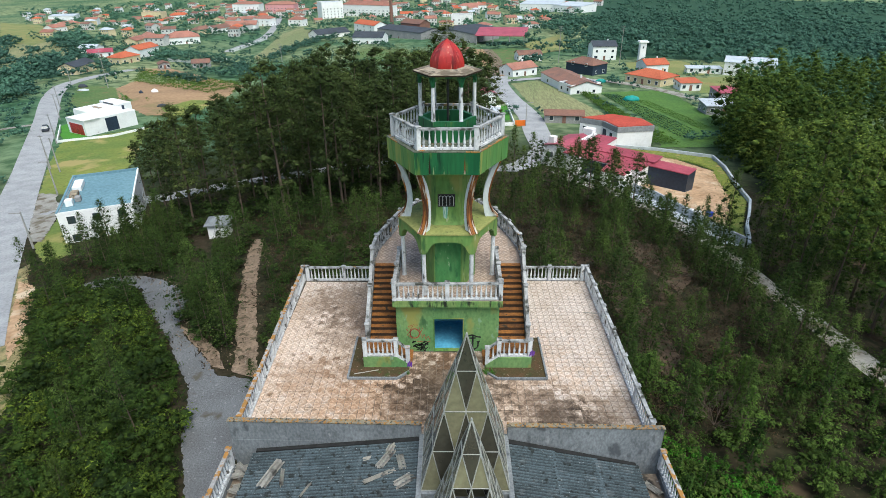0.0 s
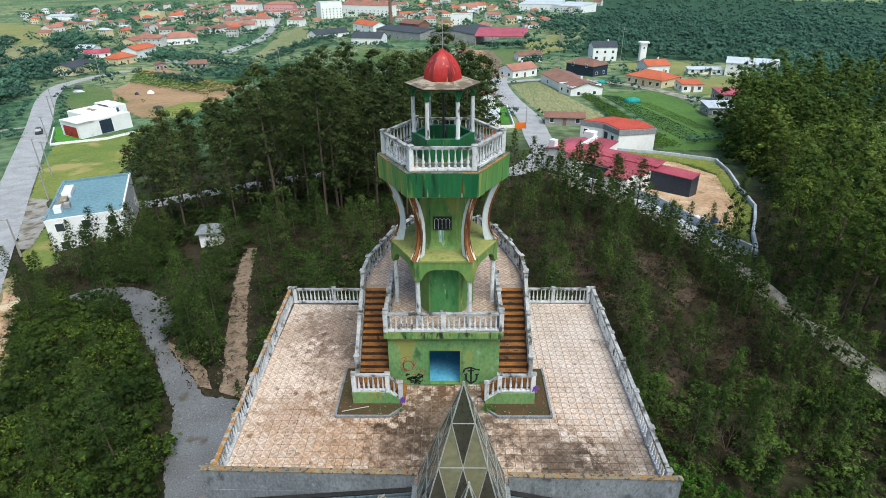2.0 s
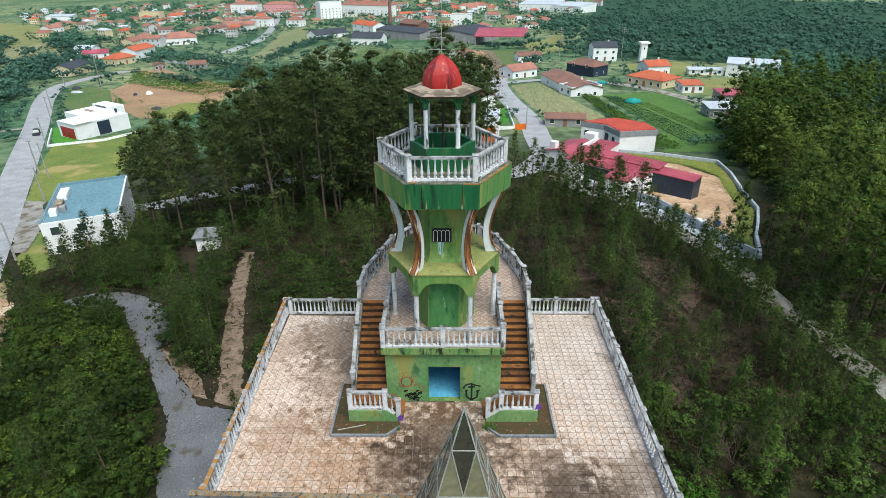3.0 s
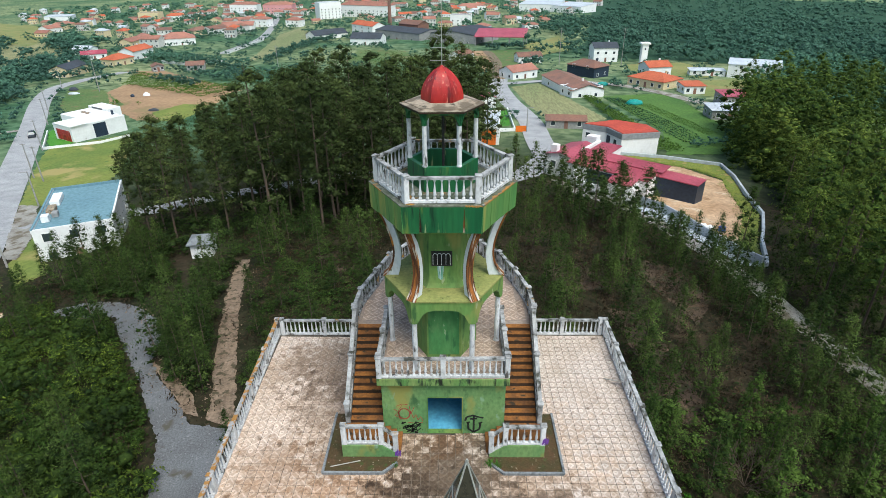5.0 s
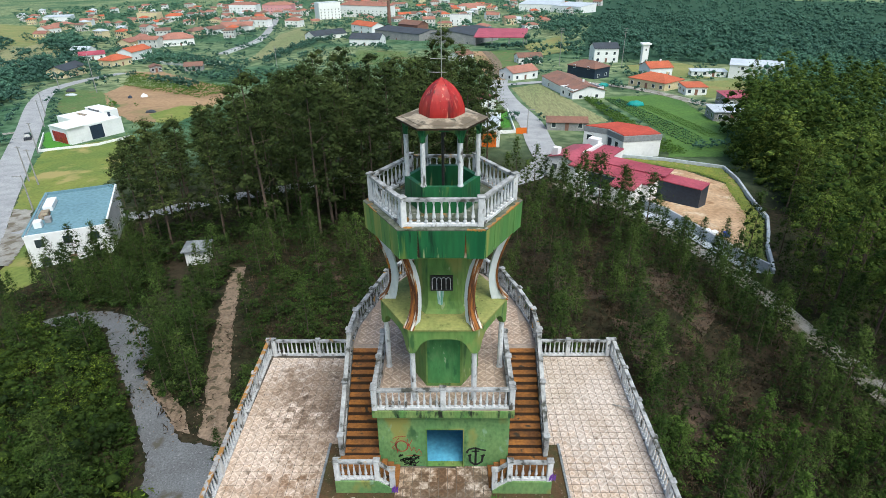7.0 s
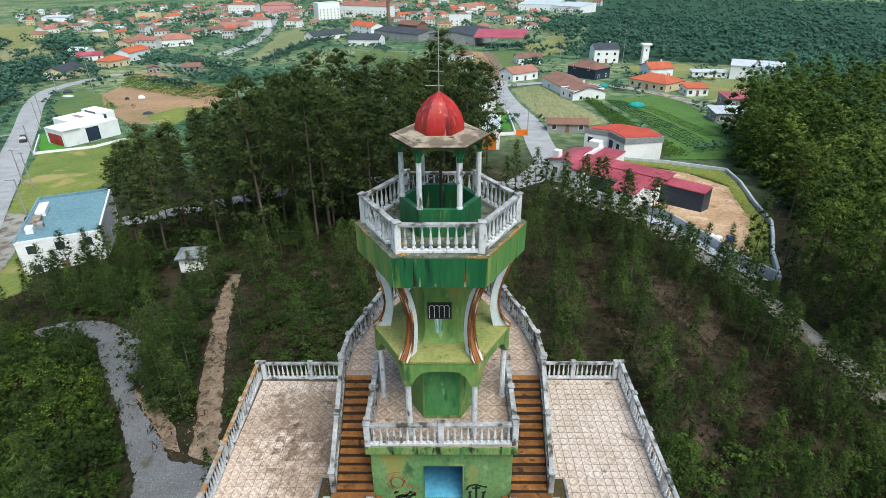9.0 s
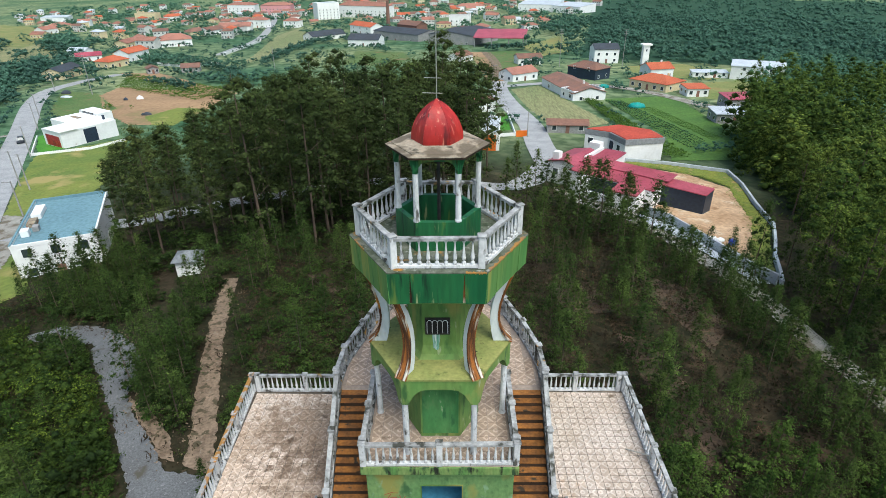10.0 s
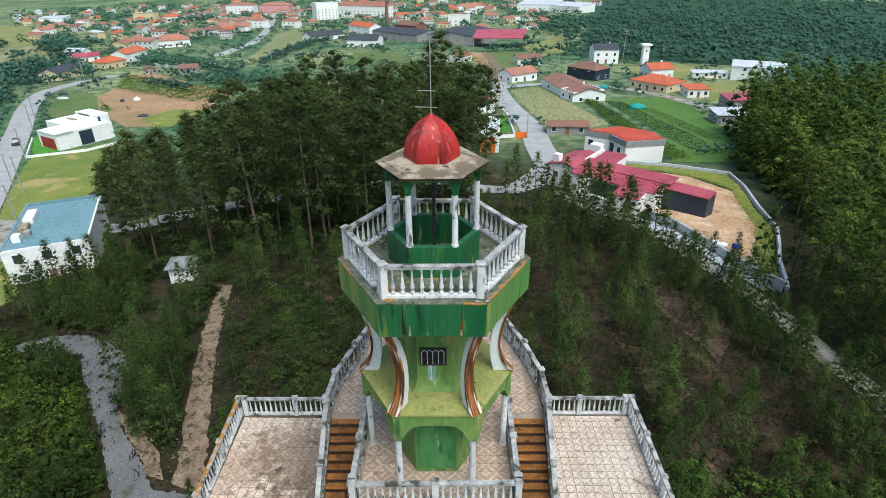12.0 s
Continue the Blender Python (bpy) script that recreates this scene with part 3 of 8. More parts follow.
bm = prism(bmesh.new(), [(x * 0.985, y * 0.985 + 0.03) for x, y in DECK_PLAN], DECK - 0.012, DECK - 0.006)
deck_floor = tagged(part("floor_deck", bm, GROUT_DECK), "deck floor of cream patterned tiles", "floor", kind="structure")

G = "deck balustrades"
balustrade("weathered white balustrade along the front of the deck", [(-2.62, -2.48, DECK), (2.44, -2.42, DECK)], top=RAIL_GREY, group=G, spacing=2.5)
balustrade("weathered balustrade between deck and stairs", [(-2.62, -2.3, DECK), (-2.64, 1.08, DECK)], top=RAIL_GREY, group=G, spacing=1.75, baluster_material=RAIL_GREY)
balustrade("weathered balustrade between deck and stairs", [(2.44, -2.24, DECK), (2.44, 1.08, DECK)], top=RAIL_GREY, group=G, spacing=1.75, baluster_material=RAIL_GREY)
balustrade("weathered grey balustrade round the back of the deck", [(-4.1, 1.25, DECK), (-4.02, 2.7, DECK), (-3.5, 4.5, DECK), (-3.0, 6.2, DECK), (-2.05, 7.65, DECK), (1.85, 7.65, DECK), (2.75, 6.4, DECK), (3.4, 4.55, DECK), (3.84, 2.78, DECK), (3.9, 1.25, DECK)], top=RAIL_GREY, group=G, spacing=2.6, baluster_material=RAIL_GREY)

STEPS, RISE, LANDING = 14, 0.18, 0.63
for sgn, x_in, x_out in ((-1, -2.6, -3.95), (1, 2.42, 3.75)):
    stair = thing("staircase", "straight flight of rusty ochre tiled steps up to the deck", "staircase", "stairs beside the tower base")
    run = 3.55 / STEPS
    for k in range(STEPS):
        y0 = -2.35 + k * run
        z1 = LANDING + (k + 1) * RISE
        # near-black risers: the shadow between treads is put into their colour
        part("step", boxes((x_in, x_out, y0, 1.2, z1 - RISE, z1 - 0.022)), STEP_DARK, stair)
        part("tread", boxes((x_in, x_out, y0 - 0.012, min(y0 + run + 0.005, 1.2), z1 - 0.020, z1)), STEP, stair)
    xs = x_out + sgn * 0.03
    bm = bmesh.new()
    v = [bm.verts.new((x, y, z)) for x in (xs, xs + sgn * 0.16) for y, z in ((-2.4, 0), (1.2, 0), (1.2, 3.2), (-2.4, 0.72))]
    for f in ((0, 1, 2, 3), (7, 6, 5, 4), (0, 4, 5, 1), (1, 5, 6, 2), (2, 6, 7, 3), (3, 7, 4, 0)):
        bm.faces.new([v[i] for i in f])
    part("stringer_wall", bm, CONCRETE, stair)
    balustrade("sloping weathered balustrade on the outer side of the stairs", [(xs + sgn * 0.08, -2.32, 0.7), (xs + sgn * 0.08, 1.1, 3.12)], top=RAIL_GREY, group="stair balustrades", spacing=1.75, baluster_material=RAIL_GREY)
    # landing at the foot, with steps towards the doorway
    foot = thing("stair_landing", "green plastered landing with side steps, graffiti on its end", "landing", "landings at the foot of the stairs")
    xa, xb = x_out + sgn * 0.19, x_in + sgn * -0.05
    part("podium", boxes((xa, xb, -3.6, -2.35, 0, LANDING)), LIGHT_GREEN, foot)
    part("landing_floor", boxes((xa - sgn * 0.02, xb, -3.42, -2.36, LANDING + 0.002, LANDING + 0.025)), STEP, foot)
    for k in range(3):
        x1 = xb - sgn * (0.02 + 0.24 * k)
        part("side_step", boxes((x1, x1 - sgn * 0.24, -3.35, -2.35, 0, LANDING - 0.158 * (k + 1))), STEP, foot)
    bm = bmesh.new()
    v = [bm.verts.new((x, y, z)) for y in (-3.6, -3.37) for x, z in ((xb, 0), (xb - sgn * 0.62, 0), (xb - sgn * 0.62, 0.18), (xb, LANDING))]
    for f in ((0, 1, 2, 3), (7, 6, 5, 4), (0, 4, 5, 1), (1, 5, 6, 2), (2, 6, 7, 3), (3, 7, 4, 0)):
        bm.faces.new([v[i] for i in f])
    part("cheek", bm, LIGHT_GREEN, foot)
    balustrade("white balustrade on the landing, streaked and tagged with paint", [(xa - sgn * 0.1, -3.48, LANDING), (xb, -3.48, LANDING), (xb - sgn * 0.55, -3.48, 0.16)], top=RAIL_GREY, group="landing balustrades", spacing=1.9)
    # planter bed round the landing
    bed = thing("planter_bed", "low kerbed planter bed of soil and moss at the stair foot", "planter", "planter beds")
    xo = x_out + sgn * 0.85
    plan = [(xo, -1.2), (xo, -4.45), (xb - sgn * 0.1, -4.45), (xb - sgn * 0.62, -3.95), (xb - sgn * 0.62, -3.62), (xs + sgn * 0.18, -3.62), (xs + sgn * 0.18, -1.2)]
    part("soil", prism(bmesh.new(), plan, 0.012, 0.05), SOIL, bed)
    for a, b in zip(plan[:4], plan[1:4]):
        part("kerb", beam(bmesh.new(), (*a, 0.002), (*b, 0.002), 0.09, 0.12), CONCRETE, bed)

# ---- the tower ----
tower = thing("tower", "green hexagonal folly tower with curved fins, balcony, kiosk and red dome", "tower", at=pose(AX, 0, 0))
part("lower_core", prism(bmesh.new(), hexagon(1.36), DECK, 6.2), GREEN, tower)
niche = part("niche", boxes((-0.62, 0.62, -1.2, -1.182, DECK + 0.15, 5.75), bevel=0.008), NICHE, tower, "darker green painted panel")
for i in range(6):
    a = math.pi * i / 3
    bm = bmesh.new()
    lathe(bm, [(0.13, 0), (0.13, 0.06), (0.105, 0.1), (0.10, 2.2), (0.12, 2.3)], 10)
    col = part("column", bm, WHITE, tower, smooth=False)
    col.matrix_basis = pose(2.24 * math.cos(a), 2.24 * math.sin(a), DECK)


def arch_face(name, r, z0, z1, rise, thick, legs, paint=GREEN):
    """A hexagonal arcade: each side a fascia whose lower edge is an arch between the columns."""
    for k in range(6):
        bm = bmesh.new()
        a, b = Vector((*hexagon(r)[k], 0)), Vector((*hexagon(r)[(k + 1) % 6], 0))
        inw = -((a + b) / 2).normalized() * thick
        low = []
        for s in range(13):
            u = s / 12
            if u < legs or u > 1 - legs:
                z = z0
            else:
                w = (u - legs) / (1 - 2 * legs) * 2 - 1
                z = z0 + rise * (1 - abs(w) ** 4.5) ** 0.6
            low.append((u, z))
        front = [[bm.verts.new(a.lerp(b, u) + Vector((0, 0, z))) for u, z in low], [bm.verts.new(a.lerp(b, u) + Vector((0, 0, z1))) for u, _ in low]]
        back = [[bm.verts.new(v.co + inw) for v in row] for row in front]
        for s in range(12):
            bm.faces.new((front[0][s], front[0][s + 1], front[1][s + 1], front[1][s]))
            bm.faces.new((back[0][s + 1], back[0][s], back[1][s], back[1][s + 1]))
            bm.faces.new((front[0][s + 1], front[0][s], back[0][s], back[0][s + 1]))
            bm.faces.new((front[1][s], front[1][s + 1], back[1][s + 1], back[1][s]))
        part(name, bm, paint, tower)


arch_face("arch", 2.42, 5.42, 6.40, 0.62, 0.26, 0.12)
bm = prism(bmesh.new(), hexagon(2.46), 6.402, 6.47)
part("lower_roof", bm, GREEN_TOP, tower, "flat roof, yellow with moss")
bm = bmesh.new()
lathe(bm, [(1.32, 6.472), (1.18, 6.62), (1.08, 6.9), (1.06, 8.6), (1.2, 9.4)], 6)
part("upper_core", bm, GREEN, tower)
win = part("window", ring(bmesh.new(), [(-0.40, 7.36), (0.40, 7.36), (0.40, 7.98), (-0.40, 7.98)], [(-0.36, 7.40), (0.36, 7.40), (0.36, 7.94), (-0.36, 7.94)], 0, 0.06), IRON, tower, "small barred window")
win.matrix_basis = Matrix.Translation((-0.05, -0.93, 0)) @ Matrix.Rotation(radians(90), 4, "X")
# no hole here: a black board paints the unlit inside behind the bars
part("opening", boxes((-0.42, 0.32, -0.945, -0.93, 7.38, 7.96)), BLACK, win).matrix_parent_inverse = win.matrix_basis.inverted()
bm = bmesh.new()
for i in range(5):
    rod(bm, (-0.39 + 0.165 * i, -0.975, 7.39), (-0.39 + 0.165 * i, -0.975, 7.83), 0.012)
for i in range(4):
    for k in range(6):
        p, q = [(-0.307 + 0.165 * i + 0.082 * math.cos(math.pi * s / 6), -0.975, 7.80 + 0.1 * math.sin(math.pi * s / 6)) for s in (k, k + 1)]
        rod(bm, p, q, 0.012, 5)
part("grille", bm, WHITE, win).matrix_parent_inverse = win.matrix_basis.inverted()
bm = bmesh.new()
streak = [(-0.19, 6.50), (-0.02, 6.52), (-0.01, 6.95), (0.02, 7.2), (0.02, 7.35), (-0.24, 7.35), (-0.22, 7.1), (-0.20, 6.85)]
bm.faces.new([bm.verts.new((x, -0.952 - 0.14 * max(0, 6.9 - z) ** 1.0, z)) for x, z in streak])
part("lime_streak", bm, LIME, tower, "pale streak of lime under the window")

FIN_Z = (6.475, 6.65, 6.9, 7.2, 7.5, 7.9, 8.3, 8.8, 9.42)
FIN_OUT = (2.38, 2.20, 2.05, 1.96, 1.93, 1.96, 2.05, 2.22, 2.48)
FIN_IN = (1.82, 1.77, 1.73, 1.69, 1.69, 1.73, 1.82, 2.0, 2.36)

# six fins, bowed inwards, from the lower roof to the balcony
for i in range(6):
    a = math.pi * i / 3
    heights = [6.475 + 2.95 * k / 14 for k in range(15)]
    inner = [(float(np.interp(z, FIN_Z, FIN_IN)), z) for z in heights]
    outer = [(float(np.interp(z, FIN_Z, FIN_OUT)), z) for z in heights]
    for name, rows, material, half in (("fin", (inner, outer), FIN_WHITE, 0.11), ("fin_edge", (outer, [(r + 0.07, z) for r, z in outer]), RUST, 0.135)):
        bm = bmesh.new()
        wide = [half * (1.0 + (0.55 * max(0.0, 1 - (z - 6.475) / 0.9) ** 1.5 if name == "fin_edge" else 0)) for _, z in rows[0]]
        quad = [[bm.verts.new((r, y * w, z)) for (r, z), w in zip(row, wide)] for row in rows for y in (-1, 1)]
        for p, q in ((0, 1), (1, 3), (3, 2), (2, 0)):
            for s in range(14):
                bm.faces.new((quad[p][s], quad[p][s + 1], quad[q][s + 1], quad[q][s]))
        for s in (0, 14):
            bm.faces.new((quad[0][s], quad[1][s], quad[3][s], quad[2][s]))
        fin = part(name, bm, material, tower, "pale curved fin" if name == "fin" else "rust-streaked outer edge")
        fin.matrix_basis = Matrix.Rotation(a, 4, "Z")

# balcony: slab with panelled fascia
part("balcony_slab", prism(bmesh.new(), hexagon(2.72), 9.42, 10.42), GREEN, tower)
part("balcony_floor", prism(bmesh.new(), hexagon(2.79), 10.422, 10.46), MOSS_EDGE, tower, "mossy grey slab edge with orange lichen")
spread = random.Random(11)
for k, lo, hi, wide in ((5, 0.05, 0.92, 0.13), (4, 0.78, 0.99, 0.10), (3, 0.2, 0.42, 0.06), (0, 0.1, 0.5, 0.07)):
    a, b = [Vector((*p, 10.4645)) for p in (hexagon(2.797)[k], hexagon(2.797)[(k + 1) % 6])]
    inward = -((a + b) / 2 - Vector((0, 0, 10.4645))).normalized()
    bm = bmesh.new()
    rows = []
    for i in range(25):
        p = a.lerp(b, lo + (hi - lo) * i / 24)
        w = wide * spread.uniform(0.15, 1.0) * (0.3 if i in (0, 24) else 1)
        rows.append([bm.verts.new(q) for q in (p + inward * w, p, p - Vector((0, 0, 0.02 + 0.05 * spread.random())))])
    for p, q in zip(rows, rows[1:]):
        for m in range(2):
            bm.faces.new((p[m], p[m + 1], q[m + 1], q[m]))
    part("lichen_crust", bm, LICHEN_CRUST, tower, "orange lichen on the slab edge")
for k in range(6):
    a, b = [Vector((*p, 0)) for p in (hexagon(2.79)[k], hexagon(2.79)[(k + 1) % 6])]
    out = ((a + b) / 2).normalized()
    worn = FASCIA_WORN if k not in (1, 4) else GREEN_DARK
    part("joint_strip", beam(bmesh.new(), a.lerp(b, 0.16) - out * 0.062 + Vector((0, 0, 9.45)), a.lerp(b, 0.84) - out * 0.062 + Vector((0, 0, 9.45)), 0.012, 0.9), RUST, tower, "rusty backing behind the joints")
    for u0, u1 in ((0.0, 0.228), (0.232, 0.768), (0.772, 1.0)):
        bm = bmesh.new()
        lo = 9.42 + (0.03 if u0 == 0.232 else 0.0)
        w0, w1 = u0 + (0.012 if u0 else 0), u1 - (0.012 if u1 < 1 else 0)
        v = [bm.verts.new(a.lerp(b, cu) + o * out + Vector((0, 0, z))) for top, foot in ((u0, w0), (u1, w1)) for cu, o, z in ((foot, -0.07, lo), (foot, -0.03, lo), (top, 0.0, 10.42), (top, -0.07, 10.42))]
        for f in ((0, 1, 2, 3), (7, 6, 5, 4), (0, 4, 5, 1), (1, 5, 6, 2), (2, 6, 7, 3), (3, 7, 4, 0)):
            bm.faces.new([v[i] for i in f])
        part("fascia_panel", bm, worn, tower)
balustrade("weathered white balustrade round the tower's hexagonal balcony", [(AX + x, y, 10.462) for x, y in hexagon(2.46)], top=RAIL_GREY, group="balcony balustrade", spacing=3.0, closed=True, pitch=0.25)

# kiosk with six columns, hexagonal roof and dome
part("kiosk_wall", ring(bmesh.new(), hexagon(1.30), hexagon(1.12), 10.462, 11.38), GREEN_DARK, tower, "low green hexagonal parapet")
for i in range(6):
    a = math.pi * i / 3
    bm = bmesh.new()
    lathe(bm, [(0.10, 0), (0.10, 0.05), (0.085, 0.08), (0.08, 1.45)], 10)
    part("kiosk_column", bm, WHITE, tower).matrix_basis = pose(1.2 * math.cos(a), 1.2 * math.sin(a), 11.382)
    bm = bmesh.new()
    lathe(bm, [(0.09, 0), (0.10, 0.2), (0.17, 0.42)], 4, turn=math.pi / 4)
    part("capital", bm, GREEN_DARK, tower).matrix_basis = pose(1.2 * math.cos(a), 1.2 * math.sin(a), 12.835, 0, 0, math.degrees(a))
arch_face("kiosk_arch", 1.30, 12.86, 13.30, 0.34, 0.12, 0.07, GREEN_DARK)
bm = prism(bmesh.new(), hexagon(1.50), 13.302, 13.36)
part("kiosk_roof", bm, STEP_DARK, tower, "thin dark stained roof edge")
bm = bmesh.new()
lathe(bm, [(1.515, 13.362), (1.515, 13.38), (1.33, 13.395), (1.315, 13.425), (1.05, 13.455), (0.84, 13.50), (0.74, 13.504)], 6)
part("roof_top", bm, ROOF_STAINED, tower)
bm = bmesh.new()
knots = ((13.502, 13.60, 13.80, 14.02, 14.22, 14.41, 14.56, 14.65), (0.735, 0.745, 0.715, 0.64, 0.52, 0.36, 0.16, 0.02))
profile = [(float(np.interp(z, *knots)), float(z)) for z in np.linspace(13.502, 14.65, 22)]
profile = [profile[0]] + [((a[0] + 2 * b[0] + c[0]) / 4, b[1]) for a, b, c in zip(profile, profile[1:], profile[2:])] + [profile[-1]]
lathe(bm, profile, 6)
dome = part("dome", bm, RED, tower, "ribbed pointed dome in faded red paint")
bm = bmesh.new()
for i in range(6):
    a = math.pi * i / 3
    for (r0, z0), (r1, z1) in zip(profile, profile[1:]):
        rod(bm, (r0 * math.cos(a), r0 * math.sin(a), z0), (r1 * math.cos(a), r1 * math.sin(a), z1), 0.009, 5)
part("rib", bm, RED, dome)
part("ladder_post", rod(bmesh.new(), (0.02, 0.1, 10.46), (0.02, 0.1, 13.3), 0.05, 8), IRON, tower, "dark iron pole")
antenna = thing("antenna", "thin metal aerial mast on the dome", "antenna", at=pose(AX, 0, 14.65))
part("mast", rod(bmesh.new(), (0, 0, -0.02), (0, 0, 2.04), 0.014), ALU, antenna)
for z, half in ((0.14, 0.40), (0.55, 0.34), (2.0, 0.1)):
    part("crossbar", rod(bmesh.new(), (-half, 0.05, z + 0.01), (half * 0.4, -0.02, z + 0.01), 0.011), ALU, antenna)

# ---- corrugated roof, glass spires and rubble in front of the terrace ----
def sheet_mesh(length, width, waves):
    """A corrugated sheet: waves across y, running along x."""
    bm = bmesh.new()
    k = waves * 4
    rows = [[bm.verts.new((x, width * i / k, 0.05 * math.sin(2 * math.pi * i / 4))) for i in range(k + 1)] for x in (0, length)]
    for i in range(k):
        bm.faces.new((rows[0][i], rows[1][i], rows[1][i + 1], rows[0][i + 1]))
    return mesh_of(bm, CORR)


for x0, x1, z0, z1 in ((-1.2, -8.05, 0.12, -0.62), (2.42, 7.7, 0.08, -0.98)):
    run = math.hypot(x1 - x0, z1 - z0)
    roof = thing("corrugated_roof", "dark weathered corrugated roof sheets, some broken", "roof", "roof slopes", kind="structure")
    cols = 3
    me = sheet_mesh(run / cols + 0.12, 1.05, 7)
    turn = Matrix.Rotation(math.atan2(0, x1 - x0), 4, "Z") @ Matrix.Rotation(math.atan2(z0 - z1, run), 4, "Y")
    for c in range(cols):
        for r in range(9):
            y = -8.36 - 0.02 * (x0 + (x1 - x0) * c / cols + 9) - r - (0 if x1 > x0 else 0)
            start = Vector((x0 + (x1 - x0) * c / cols, y if x1 < x0 else y - 1.0, z0 + (z1 - z0) * c / cols + 0.035 * (cols - c) + 0.004 * (r % 2)))
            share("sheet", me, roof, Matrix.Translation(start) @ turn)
    # dark flashing where the roof meets the parapet
    bm = bmesh.new()
    ys = -8.24 - 0.02 * (x0 + 9), -8.24 - 0.02 * (x1 + 9)
    v = [bm.verts.new(p) for p in ((x0, ys[0], z0 + 0.24), (x1, ys[1], z1 + 0.12), (x1, ys[1] - 0.12, z1 + 0.08), (x0, ys[0] - 0.12, z0 + 0.14), (x0, ys[0], z0 - 0.1), (x1, ys[1], z1 - 0.1), (x1, ys[1] - 0.12, z1 - 0.1), (x0, ys[0] - 0.12, z0 - 0.1))]
    for f in ((0, 1, 2, 3), (7, 6, 5, 4), (0, 4, 5, 1), (1, 5, 6, 2), (2, 6, 7, 3), (3, 7, 4, 0)):
        bm.faces.new([v[i] for i in f])
    part("flashing", bm, BLACK, roof)
bm = boxes((-9.0, 8.6, -26, -8.75, -1.348, -1.30))
tagged(part("floor_gutter", bm, GUTTER), "narrow stained gutter walk beside the roof", "floor", kind="structure")
bm = boxes((-1.19, -0.99, -18, -8.3, -1.3, 0.42), (2.22, 2.41, -18, -8.3, -1.3, 0.42), (-0.99, 2.22, -11.2, -11.0, -1.3, 0.38), (-0.99, 2.22, -8.5, -8.3, -1.3, 0.38))
tagged(part("wall_spire_base", bm, CONCRETE), "low stained concrete kerb under the glass spires", "wall", kind="structure")
# flat black sheet paints the gloom inside the spires' shaft
tagged(part("floor_void", boxes((-0.98, 2.21, -18, -8.51, -1.29, -1.2)), BLACK), "black sheet for the unlit shaft under the glass spires", "floor", kind="structure")
for sx, xr in ((-1, -9.0), (1, 8.66)):
    balustrade("white balustrade beside the corrugated roof, lichen on its rail", [(xr, -8.75, -1.0), (xr + sx * 0.05, -18.5, -1.0)], group="roof balustrades", spacing=2.45)
    tagged(part("wall_kerb", boxes((xr - 0.12, xr + 0.12, -18.6, -8.66, -1.36, -1.0)), CONCRETE), "low kerb under the roof balustrade", "wall", kind="structure")


def spire(apex, centre, half, z0, levels, label, broken=False):
    """A four-sided glazed spire, bowed a little, of triangular panes between aluminium bars."""
    ob = thing("glass_spire", label, "skylight", "glass spires")
    cx, cy = centre

    def wide(u):
        return half * (1 - u)

    def point(side, u, s):
        w, z = wide(u), z0 + (apex[2] - z0) * u
        x, y = ((s * w, -w), (w, s * w), (-s * w, w), (-w, -s * w))[side]
        return Vector((cx + (apex[0] - cx) * u + x, cy + (apex[1] - cy) * u + y, z))

    n = len(levels) - 1
    for side in range(4):
        for k in range(n):
            u0, u1 = levels[k], levels[k + 1]
            low = [point(side, u0, -1 + 2 * i / (n - k)) for i in range(n - k + 1)]
            high = [point(side, u1, -1 + 2 * i / (n - k - 1)) for i in range(n - k)] if n - k > 1 else [point(side, u1, 0)]
            out = Vector(((0, -1), (1, 0), (0, 1), (-1, 0))[side] + (0.25,)).normalized()
            tris = [(low[i], low[i + 1], high[i], 0) for i in range(n - k)] + [(high[i], low[i + 1], high[i + 1], 1) for i in range(n - k - 1)]
            for a, b, c, kind in tris:
                bm = bmesh.new()
                bm.faces.new([bm.verts.new(p) for p in (a, b, c)])
                # dark and pale tints, set out by row, imitate reflections in the glass
                dark = k == n - 1 or (kind == 1 and k % 2 == 0) or (kind == 0 and k == 1) or random.random() < 0.08
                if broken and side == 0 and k <= 1 and kind == 1:
                    bm.free()
                else:
                    part("pane", bm, PANE_DARK if dark else PANE_PALE, ob)
                bm = bmesh.new()
                for p, q in ((a, b), (b, c), (c, a)):
                    if kind == 0:
                        rod(bm, p + out * 0.012, q + out * 0.012, 0.019, 5)
                if kind == 0:
                    part("bar", bm, ALU, ob)
                else:
                    bm.free()
    part("finial", lathe(bmesh.new(), [(0.03, -0.05), (0.05, 0.02), (0.03, 0.08)], 8, apex), ALU, ob)
    return ob


spire((0.65, -9.45, 6.2), (0.62, -9.45), 1.62, 0.42, (0, 0.26, 0.52, 0.776, 1.0), "tall glazed spire of dusty triangular panes in aluminium bars")
spire((0.77, -11.85, 4.6), (0.75, -12.5), 1.25, 0.3, (0, 0.27, 0.52, 0.76, 1.0), "smaller glazed spire with dusty panes, some missing", broken=True)


